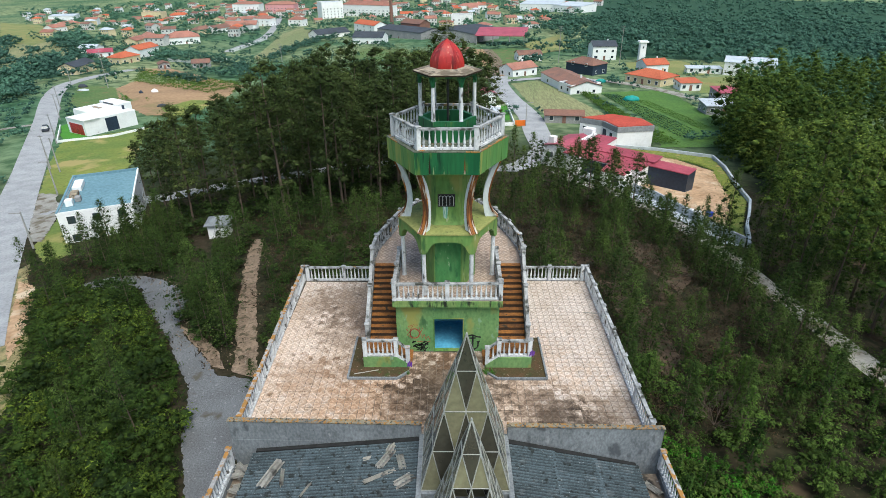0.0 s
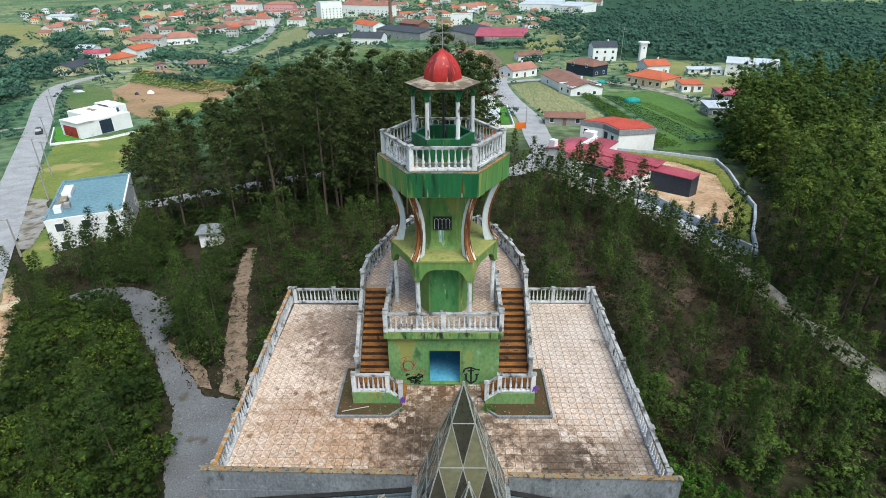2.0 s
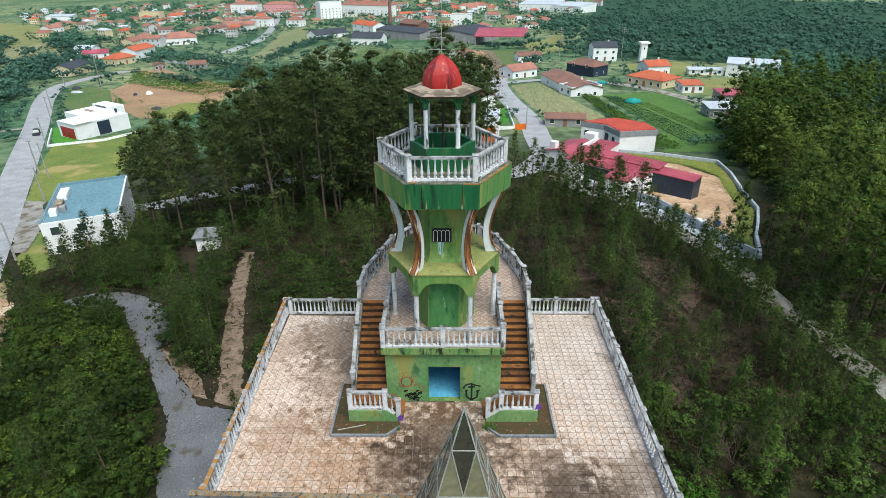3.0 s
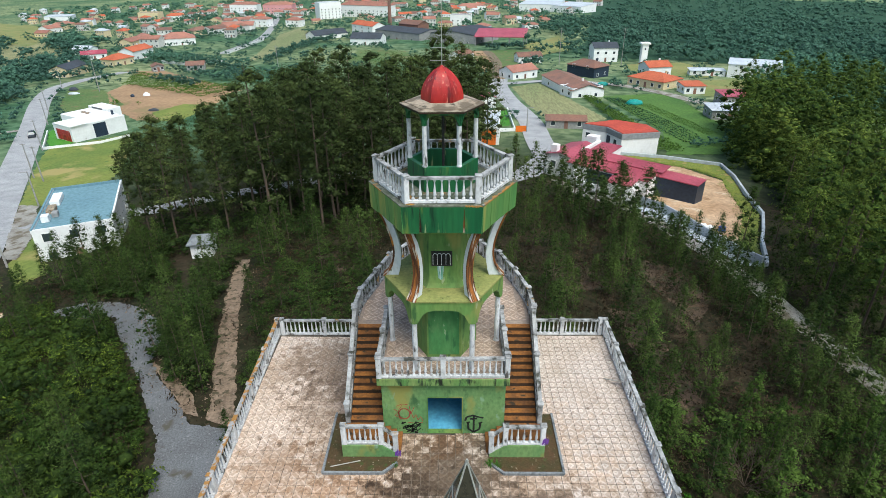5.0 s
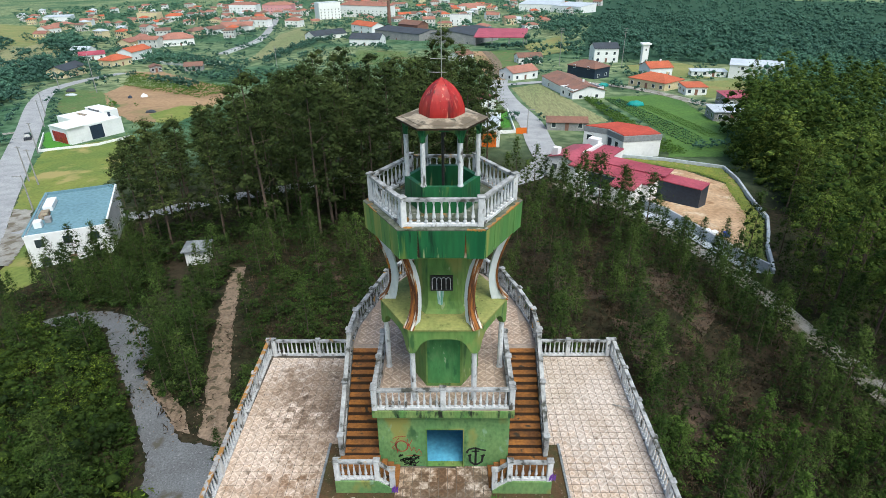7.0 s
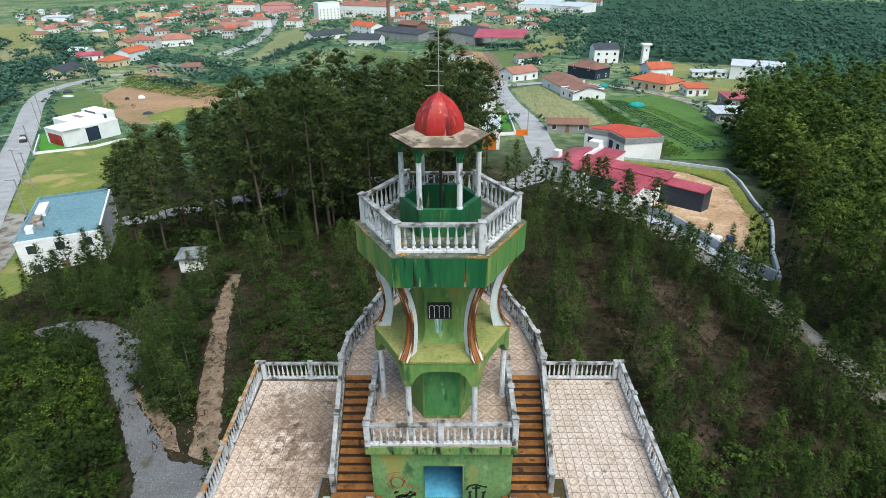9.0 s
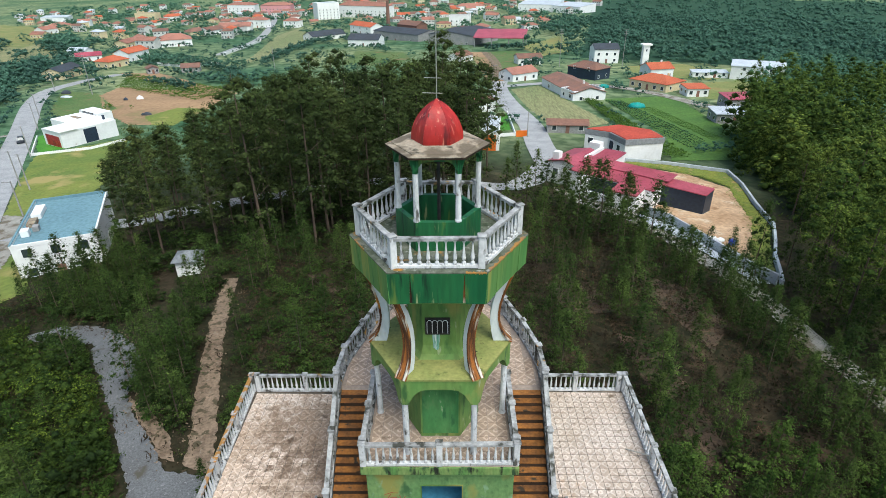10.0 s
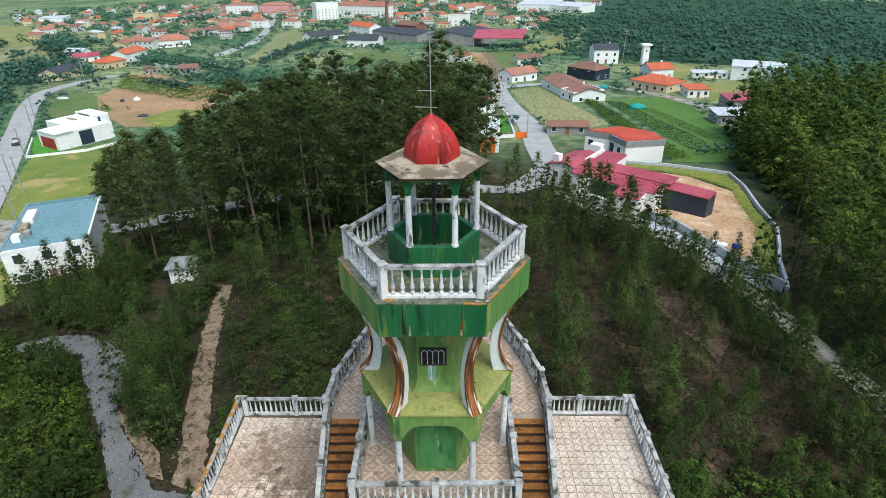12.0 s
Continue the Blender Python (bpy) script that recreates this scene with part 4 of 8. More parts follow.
def shard(label, a, b, width, z, tilt=0.0):
    """A broken piece of corrugated sheet lying on the roof."""
    a, b = Vector((*a, 0)), Vector((*b, 0))
    d = b - a
    length = d.length
    bm = bmesh.new()
    k = 8
    cut = [random.uniform(-0.08, 0.08) for _ in range(2 * k + 2)]
    rows = [[bm.verts.new((x + cut[i + r * (k + 1)], width * (i / k - 0.5), 0.028 * math.sin(2 * math.pi * i / 4) + 0.035 + 0.06 * tilt * r)) for i in range(k + 1)] for r, x in enumerate((0, length))]
    for i in range(k):
        bm.faces.new((rows[0][i], rows[1][i], rows[1][i + 1], rows[0][i + 1]))
    bmesh.ops.solidify(bm, geom=bm.faces[:], thickness=0.012)
    ob = part("sheet_fragment", bm, DEBRIS)
    ob.matrix_basis = Matrix.Translation((a.x, a.y, z)) @ Matrix.Rotation(math.atan2(d.y, d.x), 4, "Z")
    return tagged(ob, label, "debris", "broken sheets on the roof")


def roof_z(x):
    return 0.16 + (x + 1.2) * 0.108


for a, b, w in (((-7.26, -10.3), (-6.82, -9.07), 0.42), ((-6.61, -9.45), (-6.45, -10.32), 0.16), ((-2.74, -9.78), (-2.21, -8.85), 0.34), ((-2.40, -8.95), (-2.25, -8.60), 0.3), ((-3.2, -10.45), (-2.07, -9.88), 0.2),
                ((-1.76, -9.9), (-1.95, -9.21), 0.3), ((-2.0, -10.7), (-1.35, -10.23), 0.4), ((-3.4, -9.3), (-3.1, -9.25), 0.2), ((-5.6, -10.9), (-5.3, -10.3), 0.1)):
    mid = (a[0] + b[0]) / 2
    shard("pale broken strip of corrugated sheet on the roof", a, b, w, roof_z(mid) + 0.07, 0.6)
for a, b, w, z in (((-8.75, -9.6), (-7.95, -9.55), 0.3, -1.28), ((-8.5, -11.0), (-8.4, -10.1), 0.32, -1.28), ((-8.6, -9.2), (-8.2, -9.0), 0.4, -1.28), ((-8.8, -10.2), (-8.2, -10.4), 0.25, -1.24), ((-8.55, -9.0), (-8.15, -9.4), 0.35, -1.2)):
    shard("broken strip of sheet fallen in the gutter", a, b, w, z, 1.2)

for a, b, w, z in (((-8.85, -8.95), (-8.0, -8.8), 0.35, -1.05), ((-8.8, -9.3), (-7.9, -9.15), 0.4, -0.95), ((-8.7, -9.9), (-8.0, -10.2), 0.35, -1.0), ((-8.75, -10.6), (-8.25, -11.4), 0.4, -1.1), ((-8.3, -10.6), (-8.6, -11.6), 0.3, -0.98), ((-8.75, -8.75), (-8.1, -9.35), 0.22, -0.85), ((7.95, -9.3), (8.4, -9.9), 0.3, -1.26), ((8.0, -10.3), (8.35, -10.8), 0.25, -1.26)):
    shard("broken strip of sheet heaped in the gutter", a, b, w, z, 1.6)
# ---- small things on the terrace ----
stick = part("stick", rod(bmesh.new(), (7.45, 1.2, 0.03), (8.13, 0.5, 0.4), 0.03, 6), DEBRIS)
tagged(stick, "pale stick leaning on the balustrade", "stick")
stick = part("stick", rod(bmesh.new(), (-4.55, -4.15, 0.07), (-3.4, -3.85, 0.08), 0.02, 6), DEBRIS)
tagged(stick, "thin dry stick lying in the planter bed", "stick")
for x, y, s in ((-2.0, -4.05, 0.5), (1.75, -4.0, 0.8), (2.05, -4.1, 0.6), (-4.3, -2.2, 0.5), (3.95, -2.4, 0.5), (-8.45, -7.6, 0.4)):
    bm = bmesh.new()
    for i in range(46):
        a, r = random.uniform(0, 6.28), random.uniform(0, 0.28 * s)
        p = Vector((r * math.cos(a), r * math.sin(a), 0))
        q = p + Vector((random.uniform(-0.2, 0.2) * s, random.uniform(-0.2, 0.2) * s, random.uniform(0.15, 0.4) * s))
        side = Vector((math.sin(a), -math.cos(a), 0)) * 0.02
        bm.faces.new([bm.verts.new(c) for c in (p - side, p + side, q)])
    tuft = part("grass_tuft", bm, LAWN_TUFT)
    tuft.location = (x, y, 0.045)
    tagged(tuft, "tuft of green weeds on the terrace", "weed", "weeds")


def scrawl(name, strokes, material, width, label):
    """Painted strokes on the front wall, a few millimetres proud of it."""
    bm = bmesh.new()
    for stroke in strokes:
        for (x0, z0), (x1, z1) in zip(stroke, stroke[1:]):
            d = Vector((x1 - x0, 0, z1 - z0))
            n = Vector((-d.z, 0, d.x)).normalized() * width / 2
            a, b = Vector((x0, -2.306, z0)), Vector((x1, -2.306, z1))
            bm.faces.new([bm.verts.new(p) for p in (a - n, b - n, b + n, a + n)])
    ob = part(name, bm, material, base, label)
    return ob


scribble = random.Random(11)
tag_strokes = []
for _ in range(13):
    x, z = scribble.uniform(-1.75, -0.95), scribble.uniform(0.15, 0.55)
    tag_strokes.append([(x + scribble.uniform(-0.14, 0.14), z + scribble.uniform(-0.14, 0.14)) for _ in range(6)])
scrawl("graffiti", tag_strokes, INK, 0.045, "black painted scribble")
loops = [[(-1.72 + 0.22 * math.cos(a / 4) * (1 + 0.1 * k), 1.1 + 0.26 * math.sin(a / 4) * (1 + 0.15 * k)) for a in range(26)] for k in range(2)]
loops += [[(-2.05, 1.5), (-1.8, 1.62), (-1.55, 1.6)], [(-1.9, 0.75), (-1.95, 1.3), (-1.8, 1.55)], [(-1.45, 1.25), (-1.35, 0.85), (-1.25, 1.05), (-1.15, 0.75), (-1.05, 0.95), (-0.95, 0.7)]]
loops += [[(-2.15, 1.35), (-1.95, 1.2), (-2.1, 1.0), (-1.85, 0.85)], [(-1.5, 1.5), (-1.45, 1.1), (-1.3, 1.45)], [(-1.6, 0.62), (-1.2, 0.58), (-0.95, 0.62)]]
scrawl("graffiti", loops, INK_RED, 0.026, "faded red painted scribble")
scrawl("graffiti", [[(0.80, 0.72), (0.86, 0.92), (1.12, 1.02), (1.36, 0.92), (1.56, 0.88)], [(1.16, 1.0), (1.16, 0.10)], [(0.92, 0.66), (0.94, 0.28), (1.16, 0.08), (1.40, 0.26), (1.45, 0.64)], [(0.86, 0.58), (1.0, 0.66)], [(1.36, 0.58), (1.52, 0.64)], [(1.0, 0.82), (1.3, 0.84)]], INK, 0.085, "black painted symbol like an anchor")
for x, z0, label in ((-1.93, 0.05, "purple paint on a landing post"), (3.93, 0.72, "purple paint on a landing post")):
    bm = bmesh.new()
    for k in range(5):
        a, b = Vector((x - 0.1 + 0.05 * k, -3.5999, z0 + 0.05 * (k % 2))), Vector((x - 0.06 + 0.045 * k, -3.5999, z0 + 0.28 + 0.05 * (k % 3)))
        n = Vector((0.022, 0, 0.004))
        bm.faces.new([bm.verts.new(p + Vector((0, -0.006, 0))) for p in (a - n, a + n, b + n, b - n)])
    part("paint_tag", bm, INK_PURPLE, base, label)

# ---- valley: materials and tools for land and houses ----
ASPHALT = mat("pale_asphalt", (0.37, 0.37, 0.375), (0.29, 0.29, 0.295), big=0.3, fine=3, world_space=True, stain=(0.33, 0.33, 0.33), stain_at=0.6, stain_size=0.4)
GRAVEL = mat("grey_gravel", (0.155, 0.158, 0.164), (0.118, 0.118, 0.12), big=0.3, fine=9, world_space=True, bump=0.5, stain=(0.085, 0.078, 0.058), stain_at=0.60, stain_size=0.5, fine_mix=0.6, more=(((0.24, 0.24, 0.24), 0.63, 5.0, 0.06),))
DIRT = mat("sandy_dirt", (0.25, 0.18, 0.125), (0.16, 0.112, 0.075), big=0.6, fine=5, world_space=True, bump=0.5, stain=(0.08, 0.065, 0.036), stain_at=0.54, stain_size=1.6, fine_mix=0.6, more=(((0.26, 0.21, 0.16), 0.62, 3.0, 0.1),))
LITTER = mat("dry_needle_litter", (0.105, 0.070, 0.045), (0.062, 0.042, 0.028), big=0.7, fine=6, world_space=True, bump=0.5, stain=(0.045, 0.05, 0.02), stain_at=0.54, stain_size=0.9, fine_mix=0.6, more=(((0.035, 0.026, 0.018), 0.58, 2.5, 0.1),))
SAND = mat("bare_sandy_ground", (0.52, 0.35, 0.215), (0.38, 0.235, 0.13), big=0.16, fine=1.6, world_space=True, bump=0.4, stain=(0.60, 0.47, 0.33), stain_at=0.56, stain_size=0.25, fine_mix=0.5, more=(((0.28, 0.16, 0.08), 0.58, 0.5, 0.10), ((0.20, 0.17, 0.08), 0.68, 0.35, 0.06)))
CHALK = mat("white_gravel_road", (0.35, 0.335, 0.30), (0.20, 0.18, 0.15), big=0.25, fine=3, world_space=True, stain=(0.14, 0.115, 0.08), stain_at=0.54, stain_size=0.5)
LAWN = mat("green_lawn", (0.075, 0.25, 0.025), (0.06, 0.20, 0.022), big=0.2, fine=3, world_space=True)
GRASS = mat("rough_yellow_grass", (0.25, 0.235, 0.085), (0.15, 0.19, 0.055), big=0.08, fine=1.2, world_space=True, stain=(0.24, 0.20, 0.07), stain_at=0.58, stain_size=0.12)
MEADOW = mat("bright_green_meadow", (0.20, 0.22, 0.045), (0.12, 0.17, 0.035), big=0.09, fine=1.5, world_space=True, stain=(0.33, 0.27, 0.10), stain_at=0.56, stain_size=0.10, more=(((0.08, 0.14, 0.03), 0.62, 0.5, 0.1),))
STRAW_BANK = mat("dry_straw_bank", (0.34, 0.27, 0.13), (0.20, 0.17, 0.075), big=0.5, fine=5, world_space=True, bump=0.5, stain=(0.10, 0.12, 0.04), stain_at=0.56, stain_size=0.8, fine_mix=0.6)
VERGE = mat("yellow_green_verge", (0.20, 0.21, 0.035), (0.12, 0.17, 0.03), big=0.5, fine=3, world_space=True, bump=0.4, stain=(0.30, 0.22, 0.08), stain_at=0.58, stain_size=0.5, fine_mix=0.6)
TARP_BLUE = mat("blue_tarpaulin", (0.02, 0.06, 0.45), (0.02, 0.05, 0.38), big=1, fine=5, rough=0.5)
TARP_TEAL = mat("teal_tarpaulin", (0.02, 0.30, 0.26), (0.015, 0.24, 0.22), big=1, fine=5, rough=0.5)
STRAW = mat("mown_straw_field", (0.26, 0.245, 0.12), (0.17, 0.195, 0.082), big=0.06, fine=2.2, world_space=True, stretch=(1, 0.12, 1), fine_mix=0.8)
PLOUGH = mat("ploughed_red_soil", (0.38, 0.24, 0.13), (0.27, 0.17, 0.095), big=0.05, fine=0.9, world_space=True, stain=(0.20, 0.18, 0.07), stain_at=0.58, stain_size=0.05)
VEG = mat("green_vegetable_ground", (0.085, 0.165, 0.030), (0.060, 0.13, 0.026), big=0.12, fine=1.4, world_space=True, fine_mix=0.5)
CROP = mat("green_crop_field", (0.070, 0.135, 0.035), (0.12, 0.16, 0.05), big=0.08, fine=1.2, world_space=True, stain=(0.17, 0.13, 0.06), stain_at=0.58, stain_size=0.2, fine_mix=0.5)
PAINT = mat("white_house_render", (0.83, 0.83, 0.82), (0.76, 0.76, 0.75), big=0.3, fine=2, stain=(0.55, 0.54, 0.5), stain_at=0.66, stain_size=0.5, bump=0.05)
# town walls duller than the near white: haze put into the render
OFF_WHITE = mat("off_white_house_render", (0.62, 0.61, 0.58), (0.52, 0.51, 0.49), big=0.3, fine=2, stain=(0.42, 0.41, 0.38), stain_at=0.6, stain_size=0.4, bump=0.05)
CREAM = mat("cream_house_render", (0.66, 0.55, 0.34), (0.60, 0.50, 0.32), big=0.3, fine=2, bump=0.05)
PINK = mat("pink_house_render", (0.70, 0.33, 0.34), (0.62, 0.30, 0.30), big=0.3, fine=2, bump=0.05)
ORANGE = mat("orange_panel", (0.75, 0.17, 0.02), (0.68, 0.15, 0.02), big=0.3, fine=2, bump=0.05)
BAND_GREY = mat("grey_fascia_band", (0.27, 0.28, 0.29), (0.23, 0.24, 0.25), big=0.3, fine=2)
RENDER_GREY = mat("grey_house_render", (0.33, 0.32, 0.31), (0.26, 0.26, 0.26), big=0.3, fine=2)
ANTHRACITE = mat("anthracite_cladding", (0.026, 0.041, 0.066), (0.022, 0.034, 0.056), big=0.3, fine=2, rough=0.45)
TERRACOTTA = mat("terracotta_roof_tile", (0.36, 0.16, 0.115), (0.27, 0.13, 0.098), big=0.2, fine=2.2, vary=0.14, stain=(0.25, 0.10, 0.06), stain_at=0.62, stain_size=0.4)
OLD_ROOF = mat("old_brown_roof_tile", (0.24, 0.12, 0.085), (0.17, 0.10, 0.08), big=0.25, fine=2.2, vary=0.1)
RED_SHEET = mat("crimson_sheet_roof", (0.40, 0.085, 0.115), (0.31, 0.060, 0.085), big=0.2, fine=1.5, rough=0.5)
ORANGE_ROOF = mat("fresh_orange_roof_tile", (0.48, 0.125, 0.06), (0.40, 0.10, 0.05), big=0.2, fine=2.2, vary=0.05)
BLUE_ROOF = mat("blue_grey_flat_roof", (0.155, 0.27, 0.315), (0.135, 0.24, 0.285), big=0.15, fine=2, stain=(0.12, 0.2, 0.23), stain_at=0.62, stain_size=0.3)
DARK_ROOF = mat("dark_slate_roof", (0.055, 0.065, 0.08), (0.045, 0.05, 0.06), big=0.3, fine=2)
PALE_ROOF = mat("pale_sheet_roof", (0.52, 0.56, 0.60), (0.45, 0.48, 0.52), big=0.2, fine=1.5, rough=0.5)
POLE = mat("concrete_pole", (0.34, 0.33, 0.31), (0.26, 0.25, 0.24), big=0.5, fine=4)


ragged = random.Random(3)
TAKEN = set()                    # cells of the plan where no tree may stand
CELL = 1.5


RED_ROOF = mat("red_flat_roof", (0.46, 0.075, 0.045), (0.38, 0.06, 0.04), big=0.3, fine=2)


def take(x, y, r):
    k = int(r / CELL) + 1
    for i in range(-k, k + 1):
        for j in range(-k, k + 1):
            if math.hypot(i, j) * CELL <= r + 0.5:
                TAKEN.add((round(x / CELL) + i, round(y / CELL) + j))


def flat_patch(name, plan, material, lift, label, category, step=8.0):
    """A patch of land laid on the ground, cut fine enough to follow it."""
    edge = []
    for (x0, y0), (x1, y1) in zip(plan, plan[1:] + plan[:1]):
        far = math.hypot(x0, y0 + 20)
        k = max(1, int(math.hypot(x1 - x0, y1 - y0) / (0.15 + far * 0.004)))
        for i in range(k):
            edge.append((x0 + (x1 - x0) * i / k + ragged.uniform(-1, 1) * (0.05 + far * 0.0018), y0 + (y1 - y0) * i / k + ragged.uniform(-1, 1) * (0.05 + far * 0.0018)))
    bm = bmesh.new()
    bm.faces.new([bm.verts.new((x, y, 0)) for x, y in edge])
    bmesh.ops.triangulate(bm, faces=bm.faces)
    for _ in range(6):
        long = [e for e in bm.edges if e.calc_length() > max(step, math.hypot(*e.verts[0].co.xy) * 0.08)]
        if not long:
            break
        bmesh.ops.subdivide_edges(bm, edges=long, cuts=1)
        bmesh.ops.triangulate(bm, faces=[f for f in bm.faces if len(f.verts) > 3])
    for v in bm.verts:
        v.co.z = ground_z(v.co.x, v.co.y) + lift
    for f in bm.faces:
        f.normal_update()
        if f.normal.z < 0:
            f.normal_flip()
    if category != "grass":
        for f in bm.faces:
            for v in f.verts:
                take(v.co.x, v.co.y, 0)
            c = f.calc_center_median()
            reach = math.sqrt(f.calc_area())
            take(c.x, c.y, reach * 0.6)
    ob = part(name, bm, material, smooth=True)
    return tagged(ob, label, category, kind="structure")


def strip(name, line, width, material, lift, label, category="road"):
    """A road along a line, smoothed between its points."""
    pts = []
    ends = [line[0]] + list(line) + [line[-1]]
    for p0, p1, p2, p3 in zip(ends, ends[1:], ends[2:], ends[3:]):
        k = max(2, int(math.dist(p1, p2) / 5))
        for i in range(k):
            t = i / k
            pts.append(tuple(0.5 * (2 * b + (c - a) * t + (2 * a - 5 * b + 4 * c - d) * t * t + (3 * b - a - 3 * c + d) * t ** 3) for a, b, c, d in zip(p0, p1, p2, p3)))
    pts.append(tuple(line[-1]))
    bm = bmesh.new()
    rows = []
    for i, p in enumerate(pts):
        d = Vector(pts[min(i + 1, len(pts) - 1)]) - Vector(pts[max(i - 1, 0)])
        n = Vector((-d.y, d.x)).normalized()
        take(*p, width / 2 + 0.6)
        rows.append([bm.verts.new((p[0] + n.x * s, p[1] + n.y * s, ground_z(p[0] + n.x * s, p[1] + n.y * s) + lift)) for s in (-width / 2, -width / 6, width / 6, width / 2)])
    for a, b in zip(rows, rows[1:]):
        for i in range(3):
            bm.faces.new((a[i], a[i + 1], b[i + 1], b[i]))
    ob = part(name, bm, material, smooth=True)
    return tagged(ob, label, category, kind="structure")


WINDOW_MESH = {}


def window_mesh(w, h, kind):
    key = (round(w, 2), round(h, 2), kind)
    if key not in WINDOW_MESH:
        bm = bmesh.new()
        if kind == "frame":
            box(bm, -w / 2 - 0.08, w / 2 + 0.08, -0.06, 0.05, -0.1, 0)
            box(bm, -w / 2 - 0.08, -w / 2, -0.05, 0.05, 0, h)
            box(bm, w / 2, w / 2 + 0.08, -0.05, 0.05, 0, h)
            box(bm, -w / 2 - 0.08, w / 2 + 0.08, -0.05, 0.05, h, h + 0.08)
        else:
            box(bm, -w / 2, w / 2, -0.02, 0.04, 0, h)
        WINDOW_MESH[key] = mesh_of(bm, PAINT if kind == "frame" else WINDOW)
    return WINDOW_MESH[key]


def house(label, a, b, depth, h, roof, roof_mat, wall_mat=None, rise=None, windows=((3, 0),), side=2, over=0.35, category="house", group="village houses", name="house", door=True, chimney=True, base_z=None, side_wall=None):
    """A house whose front runs from a to b on the ground, and whose depth goes away from it. windows: rows of (count, floor)."""
    wall_mat = wall_mat or PAINT
    a, b = Vector(a), Vector(b)
    w = (b - a).length
    away = Vector((-(b - a).y, (b - a).x)).normalized()
    for i in range(int(w / 2) + 1):
        for j in range(int(depth / 2) + 1):
            take(*(a.lerp(b, min(1, 2 * i / w)) + away * min(depth, 2 * j)), 3.0)
        if w > 6:
            take(*(a.lerp(b, min(1, 2 * i / w)) - Vector((0, 5))), 4.5)
    ang = math.atan2((b - a).y, (b - a).x)
    z = min(ground_z(*a), ground_z(*b)) if base_z is None else base_z
    ob = thing(name, label, category, group, at=Matrix.Translation((a.x, a.y, z)) @ Matrix.Rotation(ang, 4, "Z"))
    part("wall", boxes((0, w, 0, depth, -1.5, h)), wall_mat, ob)
    rise = rise if rise is not None else min(w, depth) * 0.22
    bm = bmesh.new()
    o = over
    if roof == "flat":
        ring(bm, [(-0.05, -0.05), (w + 0.05, -0.05), (w + 0.05, depth + 0.05), (-0.05, depth + 0.05)], [(0.2, 0.2), (w - 0.2, 0.2), (w - 0.2, depth - 0.2), (0.2, depth - 0.2)], h, h + 0.45)
        part("parapet", bm, wall_mat, ob)
        part("roof", boxes((0.2, w - 0.2, 0.2, depth - 0.2, h + 0.004, h + 0.12)), roof_mat, ob)
    elif roof == "shed":
        prism(bm, [(-o, -o), (w + o, -o), (w + o, depth + o), (-o, depth + o)], [h + 0.01, h + 0.01, h + rise, h + rise], [h + 0.16, h + 0.16, h + rise + 0.15, h + rise + 0.15])
        part("roof", bm, roof_mat, ob)
        part("gable", prism(bmesh.new(), [(0, 0), (w, 0), (w, depth), (0, depth)], h, [h + 0.01, h + 0.01, h + rise * 0.95, h + rise * 0.95]), wall_mat, ob)
    else:
        along = w >= depth
        if along:
            hip = depth * 0.42 if roof == "hip" else -o
            e, f = (hip, depth / 2), (w - hip, depth / 2)
        else:
            hip = w * 0.42 if roof == "hip" else -o
            e, f = (w / 2, hip), (w / 2, depth - hip)
        c = [(-o, -o, h), (w + o, -o, h), (w + o, depth + o, h), (-o, depth + o, h), (*e, h + rise), (*f, h + rise)]
        faces = ((0, 1, 5, 4), (2, 3, 4, 5), (3, 0, 4), (1, 2, 5)) if along else ((1, 2, 5, 4), (3, 0, 4, 5), (0, 1, 4), (2, 3, 5))
        lo, hi = [bm.verts.new((x, y, q + 0.004)) for x, y, q in c], [bm.verts.new((x, y, q + 0.16)) for x, y, q in c]
        if roof == "gable":
            ends = [faces[2], faces[3]]
            for f3 in ends:
                bm2 = bmesh.new()
                cs = [Vector(c[i]) for i in f3]
                mid = Vector((w / 2, depth / 2, h))
                bm2.faces.new([bm2.verts.new((mid.x + (p.x - mid.x) * 0.97 if not along else (0.0 if p.x < w / 2 else w), mid.y + (p.y - mid.y) * 0.97 if along else (0.0 if p.y < depth / 2 else depth), p.z)) for p in cs])
                part("gable", bm2, wall_mat, ob)
            faces = faces[:2]
        for fc in faces:
            bm.faces.new([hi[i] for i in fc])
            bm.faces.new([lo[i] for i in fc][::-1])
        for e0, e1 in ((0, 1), (1, 2), (2, 3), (3, 0)):
            if roof == "hip" or (along and (e0, e1) in ((0, 1), (2, 3))) or (not along and (e0, e1) in ((1, 2), (3, 0))):
                bm.faces.new((lo[e0], lo[e1], hi[e1], hi[e0]))
        part("roof", bm, roof_mat, ob)
        if chimney:
            part("chimney", boxes((w * 0.7, w * 0.7 + 0.6, depth * 0.6, depth * 0.6 + 0.6, h + rise * 0.3, h + rise + 0.7)), wall_mat, ob)

    def opening(x, y, zz, ww, hh, turn):
        fr = share("window", window_mesh(ww, hh, "frame"), ob, Matrix.Translation((x, y, zz)) @ Matrix.Rotation(turn, 4, "Z"))
        share("pane", window_mesh(ww, hh, "pane"), fr, Matrix.Identity(4))

    for count, level in windows:
        for i in range(count):
            if door and level == 0 and i == count // 2:
                part("door", boxes((w * (i + 0.5) / count - 0.5, w * (i + 0.5) / count + 0.5, -0.05, 0.03, 0, 2.1)), OLD_ROOF, ob)
            else:
                opening(w * (i + 0.5) / count, -0.03, 0.9 + 2.9 * level, 1.1, 1.2, 0)
